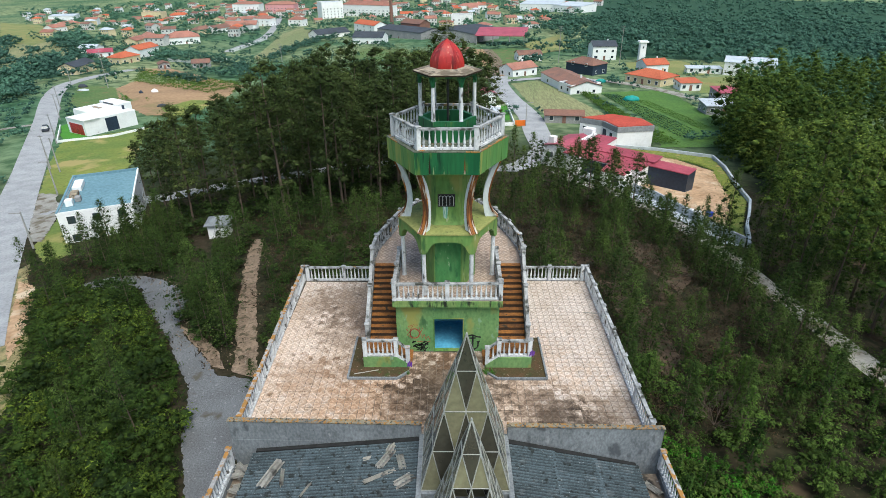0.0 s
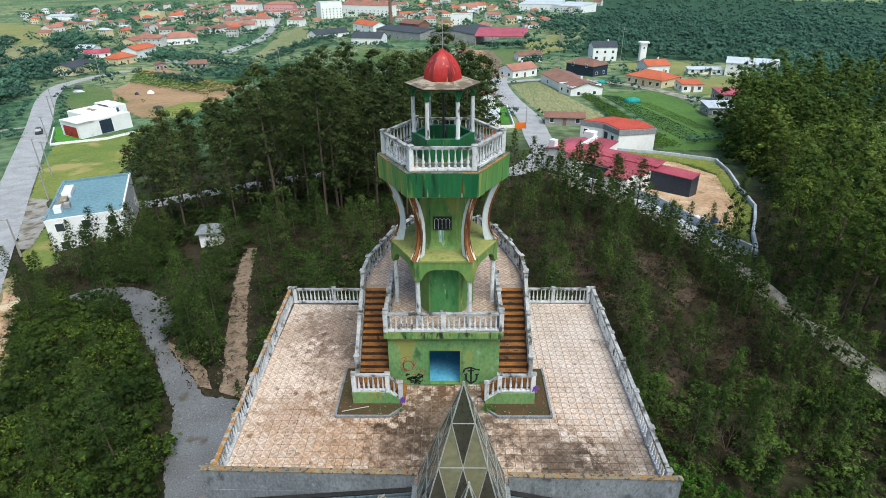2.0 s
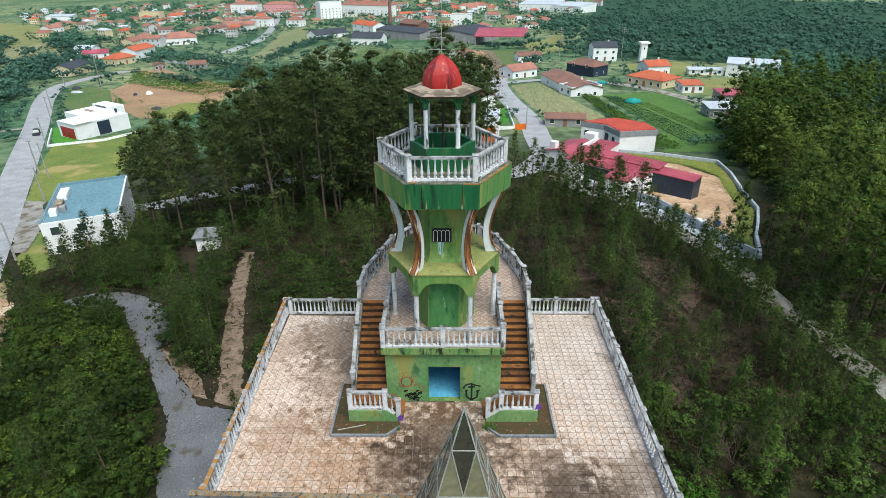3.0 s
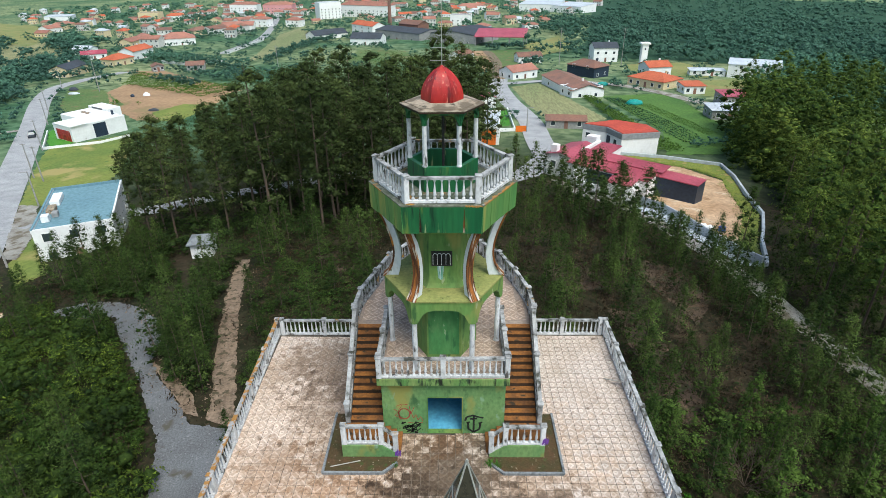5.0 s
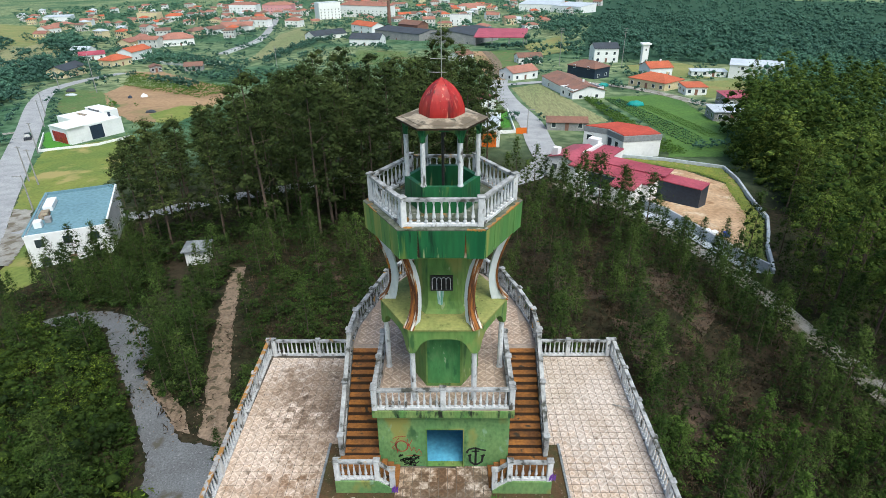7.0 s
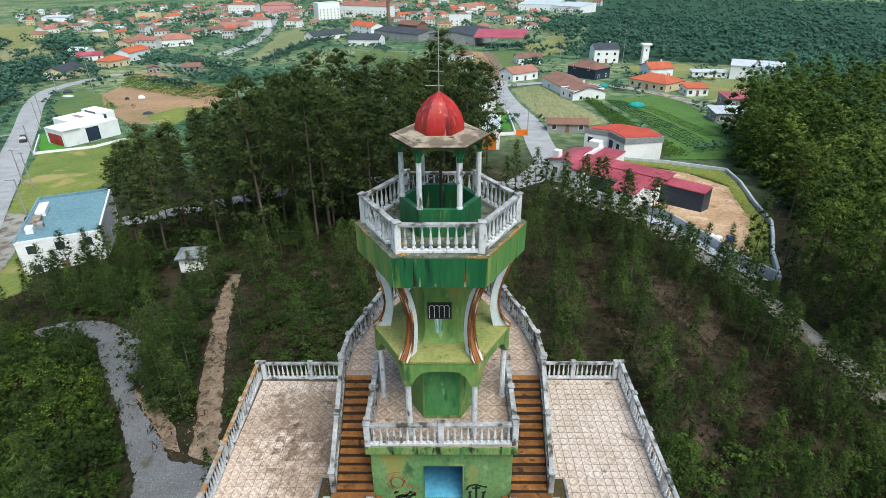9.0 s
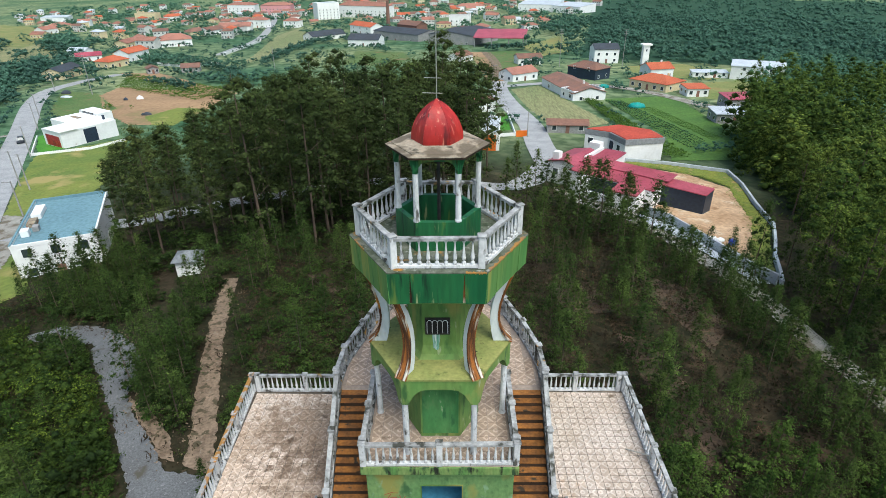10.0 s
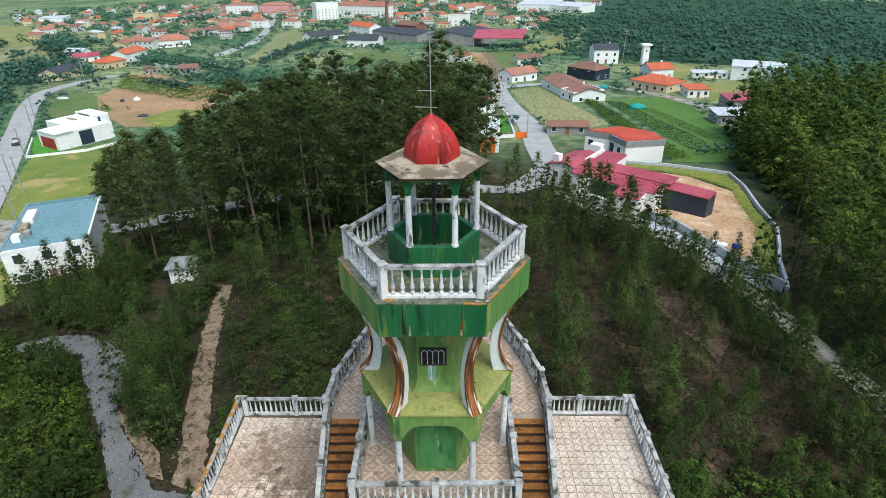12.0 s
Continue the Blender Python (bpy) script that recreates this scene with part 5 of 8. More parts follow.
    for k in range(side):
        opening(-0.03, depth * (k + 0.5) / side, 1.0, 1.0, 1.1, math.pi / 2)
        opening(w + 0.03, depth * (k + 0.5) / side, 1.0, 1.0, 1.1, math.pi / 2)
    return ob

# ---- valley: land ----
strip("road", [(-46.0, 16.9), (-63.1, 42.2), (-81.1, 71.0), (-100.9, 105.0), (-126.4, 149.8), (-151.9, 193.0), (-164.9, 221.3), (-166.0, 238.1), (-164.8, 249.8), (-158.7, 266.9)], 6.8, ASPHALT, 0.14, "pale asphalt village road with worn edges")
strip("road", [(-138.3, 340.1), (-141.0, 379.4), (-144.6, 431.7), (-157.1, 498.6), (-181.7, 608.4), (-210.4, 726.7)], 6.5, ASPHALT, 0.14, "pale asphalt road climbing to the village")
strip("road", [(-76.2, 71.8), (-62.7, 68.2), (-58.4, 71.8), (-52.6, 73.1), (-47.5, 76.6), (-39.2, 81.4), (-19.3, 91.5), (-4.9, 93.2), (11.7, 87.5), (21.2, 104.9)], 6, ASPHALT, 0.14, "narrow asphalt road behind the pine wood")
strip("road", [(22.6, 106), (22.6, 124.0), (23.2, 147), (20.0, 174), (18.6, 193), (18.4, 209), (20, 222)], 7.0, ASPHALT, 0.16, "pale asphalt road between the fields")
strip("road", [(19, 209.5), (26, 212), (36, 216), (46, 217)], 4.5, ASPHALT, 0.17, "narrow asphalt lane past the white house")
strip("road", [(15.6, 215.5), (22.3, 272.0), (20.6, 333.2)], 5, DIRT, 0.12, "reddish dirt track between fields")
flat_patch("pavement", [(-73.0, 64.0), (-82.9, 80.6), (-78.7, 80.0), (-68.4, 64.1), (-62.9, 52.4), (-65.6, 53.0)], CHALK, 0.2, "pale concrete forecourt beside the road", "pavement")
flat_patch("grass_bank", [(-58, 43), (-48, 28), (-41.2, 19.5), (-36.4, 11), (-33.5, 3), (-38, -4), (-47, 14), (-60, 36)], STRAW_BANK, 0.07, "dry straw-coloured grass bank above the road", "grass")
flat_patch("ground_litter", [(15.8, 29), (18.9, 27.5), (20.2, 20), (19.6, 12), (16.6, 12), (16.4, 20)], LITTER, 0.06, "patch of dry brown needle litter on the slope", "grass")
flat_patch("ground_litter", [(10.6, 39.3), (15.5, 39.7), (17.5, 32.8), (12.1, 32.3)], LITTER, 0.06, "patch of dry brown needle litter on the slope", "grass")
flat_patch("ground_litter", [(-16.8, 42.4), (-13.4, 45.0), (-9.0, 38.3), (-12.7, 36.5)], LITTER, 0.06, "patch of dry brown needle litter on the slope", "grass")
flat_patch("ground_litter", [(21, 44), (27, 40), (28, 32), (24, 26), (22, 34)], LITTER, 0.06, "patch of dry brown needle litter on the slope", "grass")
flat_patch("ground_roadside", [(-54.6, 36.2), (-50.8, 33.8), (-46.9, 28.0), (-44.2, 23.1), (-41.8, 19.4), (-40.6, 15.8), (-44.5, 20.5), (-49.1, 27.9)], SAND, 0.11, "pale sandy strip beside the village road", "ground")
flat_patch("path", [(-14.3, -0.9), (-16.9, -0.9), (-19.6, 4.8), (-21.3, 10.3), (-23.5, 13.3), (-26.0, 17.1), (-28.8, 20.7), (-32.2, 25.2), (-34.7, 29.0), (-37.8, 29.1), (-42.6, 30.9), (-43.5, 32.3), (-40.6, 33.5), (-36.8, 32.9), (-33.5, 31.1), (-29.7, 27.8), (-27.5, 24.7), (-26.9, 22.4), (-26.4, 20.2), (-24.2, 17.2), (-22.3, 15.3), (-20.6, 13.2), (-19.5, 11.8), (-18.1, 11.8), (-16.4, 11.3)], GRAVEL, 0.1, "grey gravel yard beside the building", "path")
flat_patch("ground_litter", [(-26.3, 20.0), (-23.9, 18.6), (-20.9, 15.6), (-19.2, 12.8), (-20.5, 13.1), (-22.2, 15.2), (-24.0, 17.1)], DIRT, 0.09, "brown stony litter beside the gravel yard", "grass")
flat_patch("path", [(-18.4, 12.3), (-16.1, 11.5), (-17.8, 17.3), (-19.9, 23.6), (-22.2, 31.5), (-25.0, 42.7), (-26.7, 43.0), (-23.9, 31.6), (-21.1, 21.4), (-19.2, 15.5)], DIRT, 0.12, "sandy footpath through the pines", "path")
strip("path", [(29.6, 68.5), (31.5, 60.6), (33.1, 50.8), (34.4, 42.5), (35.0, 36.0), (35.0, 29.5), (35.5, 24.0), (36.0, 18.0), (37.0, 12.0)], 3.0, CHALK, 0.1, "white gravel lane below the slope")
flat_patch("ground_building_plot", [(33.5, 73), (35.4, 68.3), (36.6, 61), (37.3, 54.6), (38.2, 47), (42.6, 55.5), (50, 71), (55.5, 91), (50.5, 100.6), (44, 104), (39.5, 104), (37.5, 92), (35.5, 80)], SAND, 0.08, "bare sandy building plot", "ground")
flat_patch("grass_verge", [(36.4, 110.9), (48.6, 107.7), (59.6, 102.3), (58.4, 93.4), (52.0, 69.1), (44.2, 54.2), (40.8, 46.4), (39.4, 44.4), (38.4, 46.4), (42.0, 55.2), (50.0, 71.0), (55.8, 92.4), (52.5, 99.3), (46.0, 104.0), (37.5, 107)], VERGE, 0.10, "rough yellow-green grass bank inside the wall", "grass")
strip("path", [(-136.4, 136.5), (-132.7, 140.8), (-127.3, 145.0)], 2.4, CHALK, 0.12, "pale garden lane beside the village road")
flat_patch("lawn", [(13.4, 161.2), (17.6, 162.4), (17.0, 142.3), (13.5, 140.4)], LAWN, 0.14, "small green lawn beside the orange house", "lawn")
flat_patch("lawn", [(-105.4, 124.3), (-117.1, 142.6), (-113.5, 148.7), (-100.8, 129.0)], LAWN, 0.16, "bright green lawn beside the white house", "lawn")
flat_patch("field", [(-82.7, 80.6), (-96.2, 104.6), (-105.0, 123.1), (-100.4, 129.0), (-88.9, 138.8), (-74.3, 101.3), (-71.0, 83.6), (-77.9, 79.5)], MEADOW, 0.1, "bright green meadow beside the road", "field")
flat_patch("field", [(-62.6, 50.0), (-69.0, 65.8), (-53.3, 45.3), (-55.0, 41.7)], MEADOW, 0.1, "bright grass beside the road", "field")
flat_patch("field", [(-134.9, 206.9), (-137.2, 227.4), (-106.3, 212.6), (-82.8, 198.5), (-80.4, 176.6), (-83.6, 153.4), (-96.7, 154.4), (-114.9, 173.4)], PLOUGH, 0.1, "brown ploughed field", "field")
flat_patch("field", [(-161.2, 271.8), (-140.2, 267.0), (-79.4, 201.6), (-86.4, 196.3), (-115.8, 229.5), (-149.5, 257.1)], PLOUGH, 0.1, "brown bare strip beside the vines", "field")
flat_patch("field", [(-97.2, 165.2), (-91.9, 177.9), (-81.8, 175.0), (-82.3, 152.4), (-89.0, 153.2)], MEADOW, 0.13, "narrow green strip in the ploughed field", "field")
flat_patch("field", [(-132.1, 170.6), (-159.5, 222.9), (-138.6, 211.6), (-113.3, 178.1), (-114.9, 164.4)], CROP, 0.1, "green vegetable plot", "field")
flat_patch("field", [(-239.5, 285.1), (-351.4, 439.0), (-329.4, 482.6), (-250.4, 365.1), (-233.0, 312.5)], STRAW, 0.1, "dry pale meadow", "field")
flat_patch("field", [(-376.6, 473.8), (-572.1, 744.6), (-478.9, 680.0), (-346.3, 526.7), (-324.6, 439.0)], GRASS, 0.1, "green meadow", "field")
flat_patch("field", [(-54.2, 282.6), (-56.1, 347.0), (-27.4, 336.9), (-20.1, 299.6), (-31.0, 270.4)], CROP, 0.1, "green meadow behind the wood", "field")
flat_patch("field", [(11.5, 333.7), (20.6, 333.2), (21.8, 215.6), (15.4, 212.8)], PLOUGH, 0.1, "red ploughed field", "field")
flat_patch("field", [(21.9, 333.3), (35.6, 340.0), (50.3, 311.0), (27.7, 254.6), (24.2, 250.5)], CROP, 0.12, "young green crop in rows", "field")
flat_patch("field", [(22.9, 203.5), (34.6, 211.5), (40.4, 181.4), (46.6, 150), (33.5, 141.5), (28.6, 147.4), (25.4, 169.8)], STRAW, 0.1, "mown straw field by the road", "field")
flat_patch("field", [(43.0, 361.2), (82.2, 444.6), (75.6, 344.0), (50.3, 311.0)], GRASS, 0.1, "grassland", "field")
flat_patch("field", [(83.3, 269.5), (115.2, 281.4), (123.8, 241.6), (105.7, 227.6), (81.2, 242.7)], GRASS, 0.1, "yellow meadow below the woods", "field")
flat_patch("field", [(52.8, 185.2), (79.1, 191.2), (77.8, 142.7), (65.5, 113.0), (51.0, 111.3), (58.1, 135.2), (56.0, 153.1)], VEG, 0.1, "green vegetable field", "field")
flat_patch("field", [(89.4, 215.2), (121.0, 229.6), (121.0, 207.1), (99.7, 181.5), (89.6, 186.1)], GRASS, 0.1, "green paddock", "field")
strip("path", [(54.8, 213.0), (65.9, 205.9), (75.4, 193.0), (82.0, 178.7), (86.9, 170.3)], 5, CHALK, 0.18, "pale concrete lane between houses")
flat_patch("field", [(-142.7, 484.9), (-140.1, 555.9), (-104.9, 442.7), (-104.4, 386.3), (-105.6, 312.1), (-106.9, 286.4), (-117.1, 344.8)], STRAW, 0.1, "dry field at the village edge", "field")

# ---- valley: houses ----
house("white house with dark grey gabled roof", (-179.1, 254.6), (-179.5, 271.8), 9, 4.0, "gable", DARK_ROOF, wall_mat=CREAM)
house("cream house with orange tiled roof and veranda", (-177.8, 292.9), (-173.2, 304.8), 10, 3.4, "hip", ORANGE_ROOF, wall_mat=CREAM)
house("white house with bright orange tiled roof", (-181.7, 321.2), (-178.4, 338.6), 10, 5.0, "gable", ORANGE_ROOF)
house("long low shed with dull red roof", (-216.5, 328.4), (-205.1, 335.3), 8, 2.8, "gable", RED_SHEET, chimney=False)
house("white gabled house with long orange roof", (-226.6, 422.5), (-218.2, 431.9), 14, 4.0, "gable", TERRACOTTA)
house("white house with long orange roof", (-203.2, 403.4), (-183.1, 412.6), 16, 4.5, "hip", TERRACOTTA, windows=((6, 0),))
house("low cream house with red roof", (-229.9, 412.0), (-229.0, 427.3), 10, 3.4, "gable", TERRACOTTA, wall_mat=CREAM)
house("cream house with brown tiled roof", (-217.6, 493.1), (-206.4, 505.0), 12, 3.6, "hip", OLD_ROOF, wall_mat=CREAM)
house("white house with brown tiled roof", (-204.3, 499.4), (-196.4, 518.0), 12, 4.0, "gable", OLD_ROOF)
house("low house with wide red roof", (-208.0, 532.0), (-180.2, 536.1), 14, 4.2, "gable", TERRACOTTA)
house("tall white house with red hipped roof", (-193.5, 576.5), (-178.6, 572.5), 12, 7.0, "hip", TERRACOTTA, windows=((3, 0), (3, 1)))
house("white house with low red roof", (-221.6, 612.0), (-204.9, 622.0), 12, 4.0, "gable", TERRACOTTA, wall_mat=PINK)
house("beige block with flat roof", (-372.5, 710.4), (-348.1, 710.1), 14, 9, "flat", CONCRETE_LIGHT, wall_mat=CREAM, windows=((5, 0), (5, 1)))
house("white house with bright orange roof at the hedge", (-335.1, 705.4), (-316.4, 716.7), 12, 5, "hip", ORANGE_ROOF)
house("low white house with dull red roof", (-388.6, 564.3), (-383.9, 579.6), 12, 4, "gable", TERRACOTTA)
house("cream house with dull red roof", (-396.2, 595.6), (-393.4, 619.8), 12, 5, "hip", TERRACOTTA, wall_mat=CREAM)
house("long white hall with pale roof", (-509.4, 745.3), (-479.1, 751.7), 18, 6, "shed", PALE_ROOF, category='hall', chimney=False, rise=1.0)
house("white house with orange hipped roof by the road", (-158.7, 567.4), (-144.9, 564.0), 12, 6, "hip", TERRACOTTA, windows=((3, 0), (3, 1)))
house("white apartment block with orange roof", (-299.0, 815.6), (-261.7, 813.9), 18, 12, "hip", TERRACOTTA, windows=((7, 0), (7, 1), (7, 2)), rise=3)
house("long pink apartment block", (-244.4, 783.9), (-205.8, 782.4), 18, 12, "hip", TERRACOTTA, wall_mat=PINK, windows=((8, 0), (8, 1), (8, 2)), rise=3)
house("white apartment block with flat roof", (-146.9, 671.9), (-125.2, 684.8), 16, 17, "flat", PALE_ROOF, windows=((6, 0), (6, 1), (6, 2), (6, 3)))
house("long white apartment building with orange hipped roof", (-132.7, 716.4), (-73.2, 691.8), 20, 13, "hip", TERRACOTTA, windows=((12, 0), (12, 1), (12, 2)), rise=4)
house("white villa with orange gabled roof", (-85.0, 503.9), (-65.0, 482.8), 13, 6.0, "gable", ORANGE_ROOF, windows=((3, 0), (3, 1)))
house("low white workshop with grey roof", (-100.4, 428.3), (-79.5, 447.6), 14, 3.0, "gable", DARK_ROOF, category='shed', chimney=False)
house("low workshop with pale walls and dark roof", (-66.7, 379.4), (-46.4, 375.8), 14, 4.0, "gable", DARK_ROOF, category='shed', chimney=False)
house("long dark industrial shed", (-56.2, 432.9), (-22.3, 404.4), 26, 6, "gable", DARK_ROOF, wall_mat=RENDER_GREY, rise=2.0, category='shed', chimney=False)
house("brick industrial shed with old roof", (-40.1, 450.1), (-24.8, 437.3), 12, 9, "gable", OLD_ROOF, wall_mat=OLD_ROOF, category='shed', chimney=False, windows=())
house("wide grey industrial shed", (-14.4, 390.8), (15.7, 375.9), 40, 6, "gable", DARK_ROOF, wall_mat=RENDER_GREY, rise=2.0, category='shed', chimney=False)
house("white house with weathered red-brown roof", (25.1, 219.9), (36.0, 227.3), 9, 3.2, "gable", TERRACOTTA)
house("low barn with brown tiled roof behind the house", (33.2, 274.6), (45.0, 276.7), 8, 3.0, "gable", OLD_ROOF, chimney=False)
house("long white house with pinkish brown roof", (35.5, 210.8), (41.8, 182.0), 12, 3.2, "gable", OLD_ROOF, rise=1.8, windows=((2, 0),))
house("low flat-roofed annexe with white wall", (42.0, 182.0), (53.5, 186.8), 8, 3.0, "flat", DARK_ROOF)
house("dark clad house with dark brown roof", (49.7, 235.2), (58.9, 224.5), 10, 4.4, "hip", OLD_ROOF, wall_mat=ANTHRACITE, windows=((2, 1),))
house("tall white house of two storeys with grey roof", (71.4, 281.4), (83.5, 281.8), 10, 6.6, "gable", DARK_ROOF, windows=((3, 0), (3, 1)))
house("cream villa with fresh orange hipped roof", (68.6, 209.5), (78.4, 197.2), 12, 3.0, "hip", ORANGE_ROOF, wall_mat=CREAM, windows=((5, 0),), rise=2.1)
house("white house with orange roof behind the villa", (83.1, 230.1), (93.2, 232.3), 9, 4.0, "gable", ORANGE_ROOF)
house("small shed with red roof", (83.6, 190.1), (91.1, 190.3), 7, 2.8, "shed", ORANGE_ROOF, rise=0.5, chimney=False)
house("long white hall with small windows", (117.1, 232.7), (135.0, 224.2), 12, 5.4, "shed", PALE_ROOF, rise=0.8, windows=((2, 1),), category='hall', chimney=False)
house("low white wall building with tin roof", (102.9, 236.1), (117.1, 234.2), 5, 2.2, "shed", PALE_ROOF, rise=0.4, windows=((4, 0),), chimney=False)
house("shabby shed with crimson roof", (89.2, 169.5), (98.3, 169.8), 8, 3.2, "shed", RED_SHEET, wall_mat=RENDER_GREY, rise=0.6, chimney=False)
house("tin-roofed shed with blue-grey sheets", (77.4, 150.6), (88.0, 150.3), 7, 2.8, "shed", PALE_ROOF, wall_mat=RENDER_GREY, rise=0.6, chimney=False)
house("low ruined barn with brown tiled roof", (26.7, 139.2), (37.5, 138.0), 5, 2.2, "gable", OLD_ROOF, wall_mat=RENDER_GREY, chimney=False)
house("large white factory hall", (87.7, 791.2), (136.1, 774.5), 50, 9, "shed", PALE_ROOF, rise=2, category='hall', chimney=False, windows=((8, 1),))
house("large white factory hall with pale blue roof", (129.0, 774.9), (159.6, 749.0), 40, 8, "shed", PALE_ROOF, rise=2, category='hall', chimney=False, windows=((8, 1),))
house("long pale house with orange roof", (11.1, 815.6), (46.3, 823.9), 14, 6, "hip", TERRACOTTA)
house("white house with dark balconies", (-1.1, 557.0), (18.3, 554.7), 12, 9, "flat", RENDER_GREY, windows=((4, 0), (4, 1)))
house("ochre house with brown roof at the track", (4.9, 284.8), (11.7, 293.9), 8, 3.0, "gable", OLD_ROOF, chimney=False)
house("ruined shed with brown roof beside the yard", (-143.2, 263.3), (-139.1, 266.0), 6, 2.4, "gable", OLD_ROOF, wall_mat=RENDER_GREY, chimney=False)
house("low shed with brown roof in the gardens", (-128.0, 265.4), (-120.1, 267.5), 7, 2.2, "gable", OLD_ROOF, wall_mat=RENDER_GREY, chimney=False)

canopy = thing("open_shed", "open shed of steel posts under a crimson sheet roof", "shed", at=pose(16.3, 366, ground_z(16.3, 366)))
part("roof", prism(bmesh.new(), [(-2, -2), (30, -8), (34, 14), (2, 20)], [5.4, 5.6, 8.4, 8.0], [5.8, 6.0, 8.8, 8.4]), RED_SHEET, canopy)
for px, py in ((-1, -1), (9.5, -3), (20, -5), (29, -6.5), (2.5, 18), (33, 13)):
    part("post", boxes((px - 0.3, px + 0.3, py - 0.3, py + 0.3, -0.5, 7.6 if py > 0 else 5.6)), RENDER_GREY, canopy)
stack = thing("brick_chimney", "tall red brick factory chimney", "chimney", at=pose(-55.2, 533, ground_z(-55.2, 533)))
part("shaft", lathe(bmesh.new(), [(2.0, -0.5), (1.8, 2), (1.15, 31), (1.3, 31.2), (1.3, 32)], 12), OLD_ROOF, stack)

# ---- particular houses ----
def add(name, bm, material, ob, label=""):
    return part(name, bm, material, ob, label)


blue = house("white building with blue-grey flat roof and ventilation units", (-57.9, 50.6), (-48.6, 54.6), 17.3, 5.3, "flat", BLUE_ROOF, windows=((3, 0), (3, 1)), side=3, base_z=-21.5, name="warehouse", category="warehouse", group="")
add("roof_unit", boxes((0.9, 2.2, 9.5, 13.5, 5.43, 6.2), bevel=0.05), PAINT, blue, "white ventilation duct")
add("roof_unit", boxes((0.9, 2.0, 6.2, 8.6, 5.43, 6.1), bevel=0.05), CONCRETE_LIGHT, blue)
add("roof_unit", boxes((0.8, 1.8, 3.0, 4.2, 5.43, 6.4), bevel=0.05), PAINT, blue)
add("roof_unit", boxes((1.9, 2.7, 4.6, 5.6, 5.43, 6.2), bevel=0.05), RENDER_GREY, blue)
add("coping", boxes((-0.08, 0.22, -0.08, 17.38, 5.754, 5.82)), BLUE_ROOF, blue, "blue coping")
add("coping", boxes((0.222, 10.2, 17.08, 17.38, 5.754, 5.82)), BLUE_ROOF, blue, "blue coping")
add("coping_lining", boxes((0.202, 9.9, 17.06, 17.098, 5.43, 5.752)), BLUE_ROOF, blue)
hut = house("small white hut with grey concrete slab roof", (-33.4, 45.0), (-30.8, 45.4), 2.6, 2.1, "hip", CONCRETE, rise=0.75, windows=(), side=0, base_z=-17.3, name="hut", category="hut", group="", chimney=False, door=False)
villa = house("modern white flat-roofed house with dark garage panel and red recess", (-101.5, 129.6), (-93.6, 142.6), 9, 4.0, "flat", PAINT, windows=(), side=0, group="", door=False)
add("garage_door", boxes((6.0, 9.5, -0.06, 0.02, 0.2, 3.9)), ANTHRACITE, villa, "dark panelled garage door")
add("recess", boxes((-0.06, 0.02, 1.0, 7.8, 0.3, 3.2)), RED, villa, "red painted recess")
add("canopy", boxes((-0.3, 4.5, -0.4, 8.0, 4.46, 4.66), bevel=0.02), PAINT, villa)
add("wing", boxes((6.5, 15.1, 9.06, 17.5, -1.5, 4.4), bevel=0.03), PAINT, villa)
add("rear_block", boxes((15.3, 19.6, 8.8, 18.5, -1.5, 4.9), bevel=0.03), PAINT, villa)
add("glazing", boxes((15.24, 15.32, 11.0, 16.5, 4.42, 4.9)), WINDOW, villa)
add("skylight", boxes((10.5, 11.6, 10.5, 14.5, 4.402, 4.56), bevel=0.02), CONCRETE_LIGHT, villa)
add("chimney", boxes((14.3, 14.8, 4.4, 4.9, 4.0, 5.3)), ANTHRACITE, villa)

MOD = [(32.6, 119.9), (37.6, 116.8), (39.7, 110.6), (48.8, 112.2), (47.7, 118.2), (41.3, 123.0)]
MOD_MID = Vector((41.3, 116.8))


def grown(plan, mid, d):
    """A plan whose corners are pushed out from its middle by d."""
    return [tuple(Vector(p) + (Vector(p) - mid).normalized() * d) for p in plan]


for px, py in MOD + [(41, 115), (45, 115), (37, 119)]:
    take(px, py, 4.0)
modern = thing("house", "modern white house with grey fascia band and red flat roof", "house")
part("wall", prism(bmesh.new(), MOD, -28.0, -21.35), PAINT, modern)
part("band", prism(bmesh.new(), grown(MOD, MOD_MID, 0.16), -21.34, -20.05), BAND_GREY, modern, "grey fascia band")
part("roof", prism(bmesh.new(), grown(MOD, MOD_MID, -0.25), -20.045, -19.86), RED_ROOF, modern, "red sheet roof")
for (p, q), where in (((MOD[0], MOD[1]), (0.25,)), ((MOD[1], MOD[2]), (0.22, 0.62)), ((MOD[2], MOD[3]), ())):
    p, q = Vector(p), Vector(q)
    turn = math.atan2((q - p).y, (q - p).x)
    out = Vector(((q - p).y, -(q - p).x)).normalized() * 0.03
    for u in where:
        c = p.lerp(q, u) + out
        fr = share("window", window_mesh(1.2, 1.3, "frame"), modern, Matrix.Translation((c.x, c.y, -23.3)) @ Matrix.Rotation(turn, 4, "Z"))
        share("pane", window_mesh(1.2, 1.3, "pane"), fr, Matrix.Identity(4))
c, turn = Vector((37.75, 116.0)), math.atan2(-6.3, 2.4)
door = part("door", boxes((-0.2, 1.0, -0.06, 0.05, 0, 2.2)), ANTHRACITE, modern, "dark entrance door")
door.matrix_basis = Matrix.Translation((c.x, c.y, -24.0)) @ Matrix.Rotation(turn, 4, "Z")
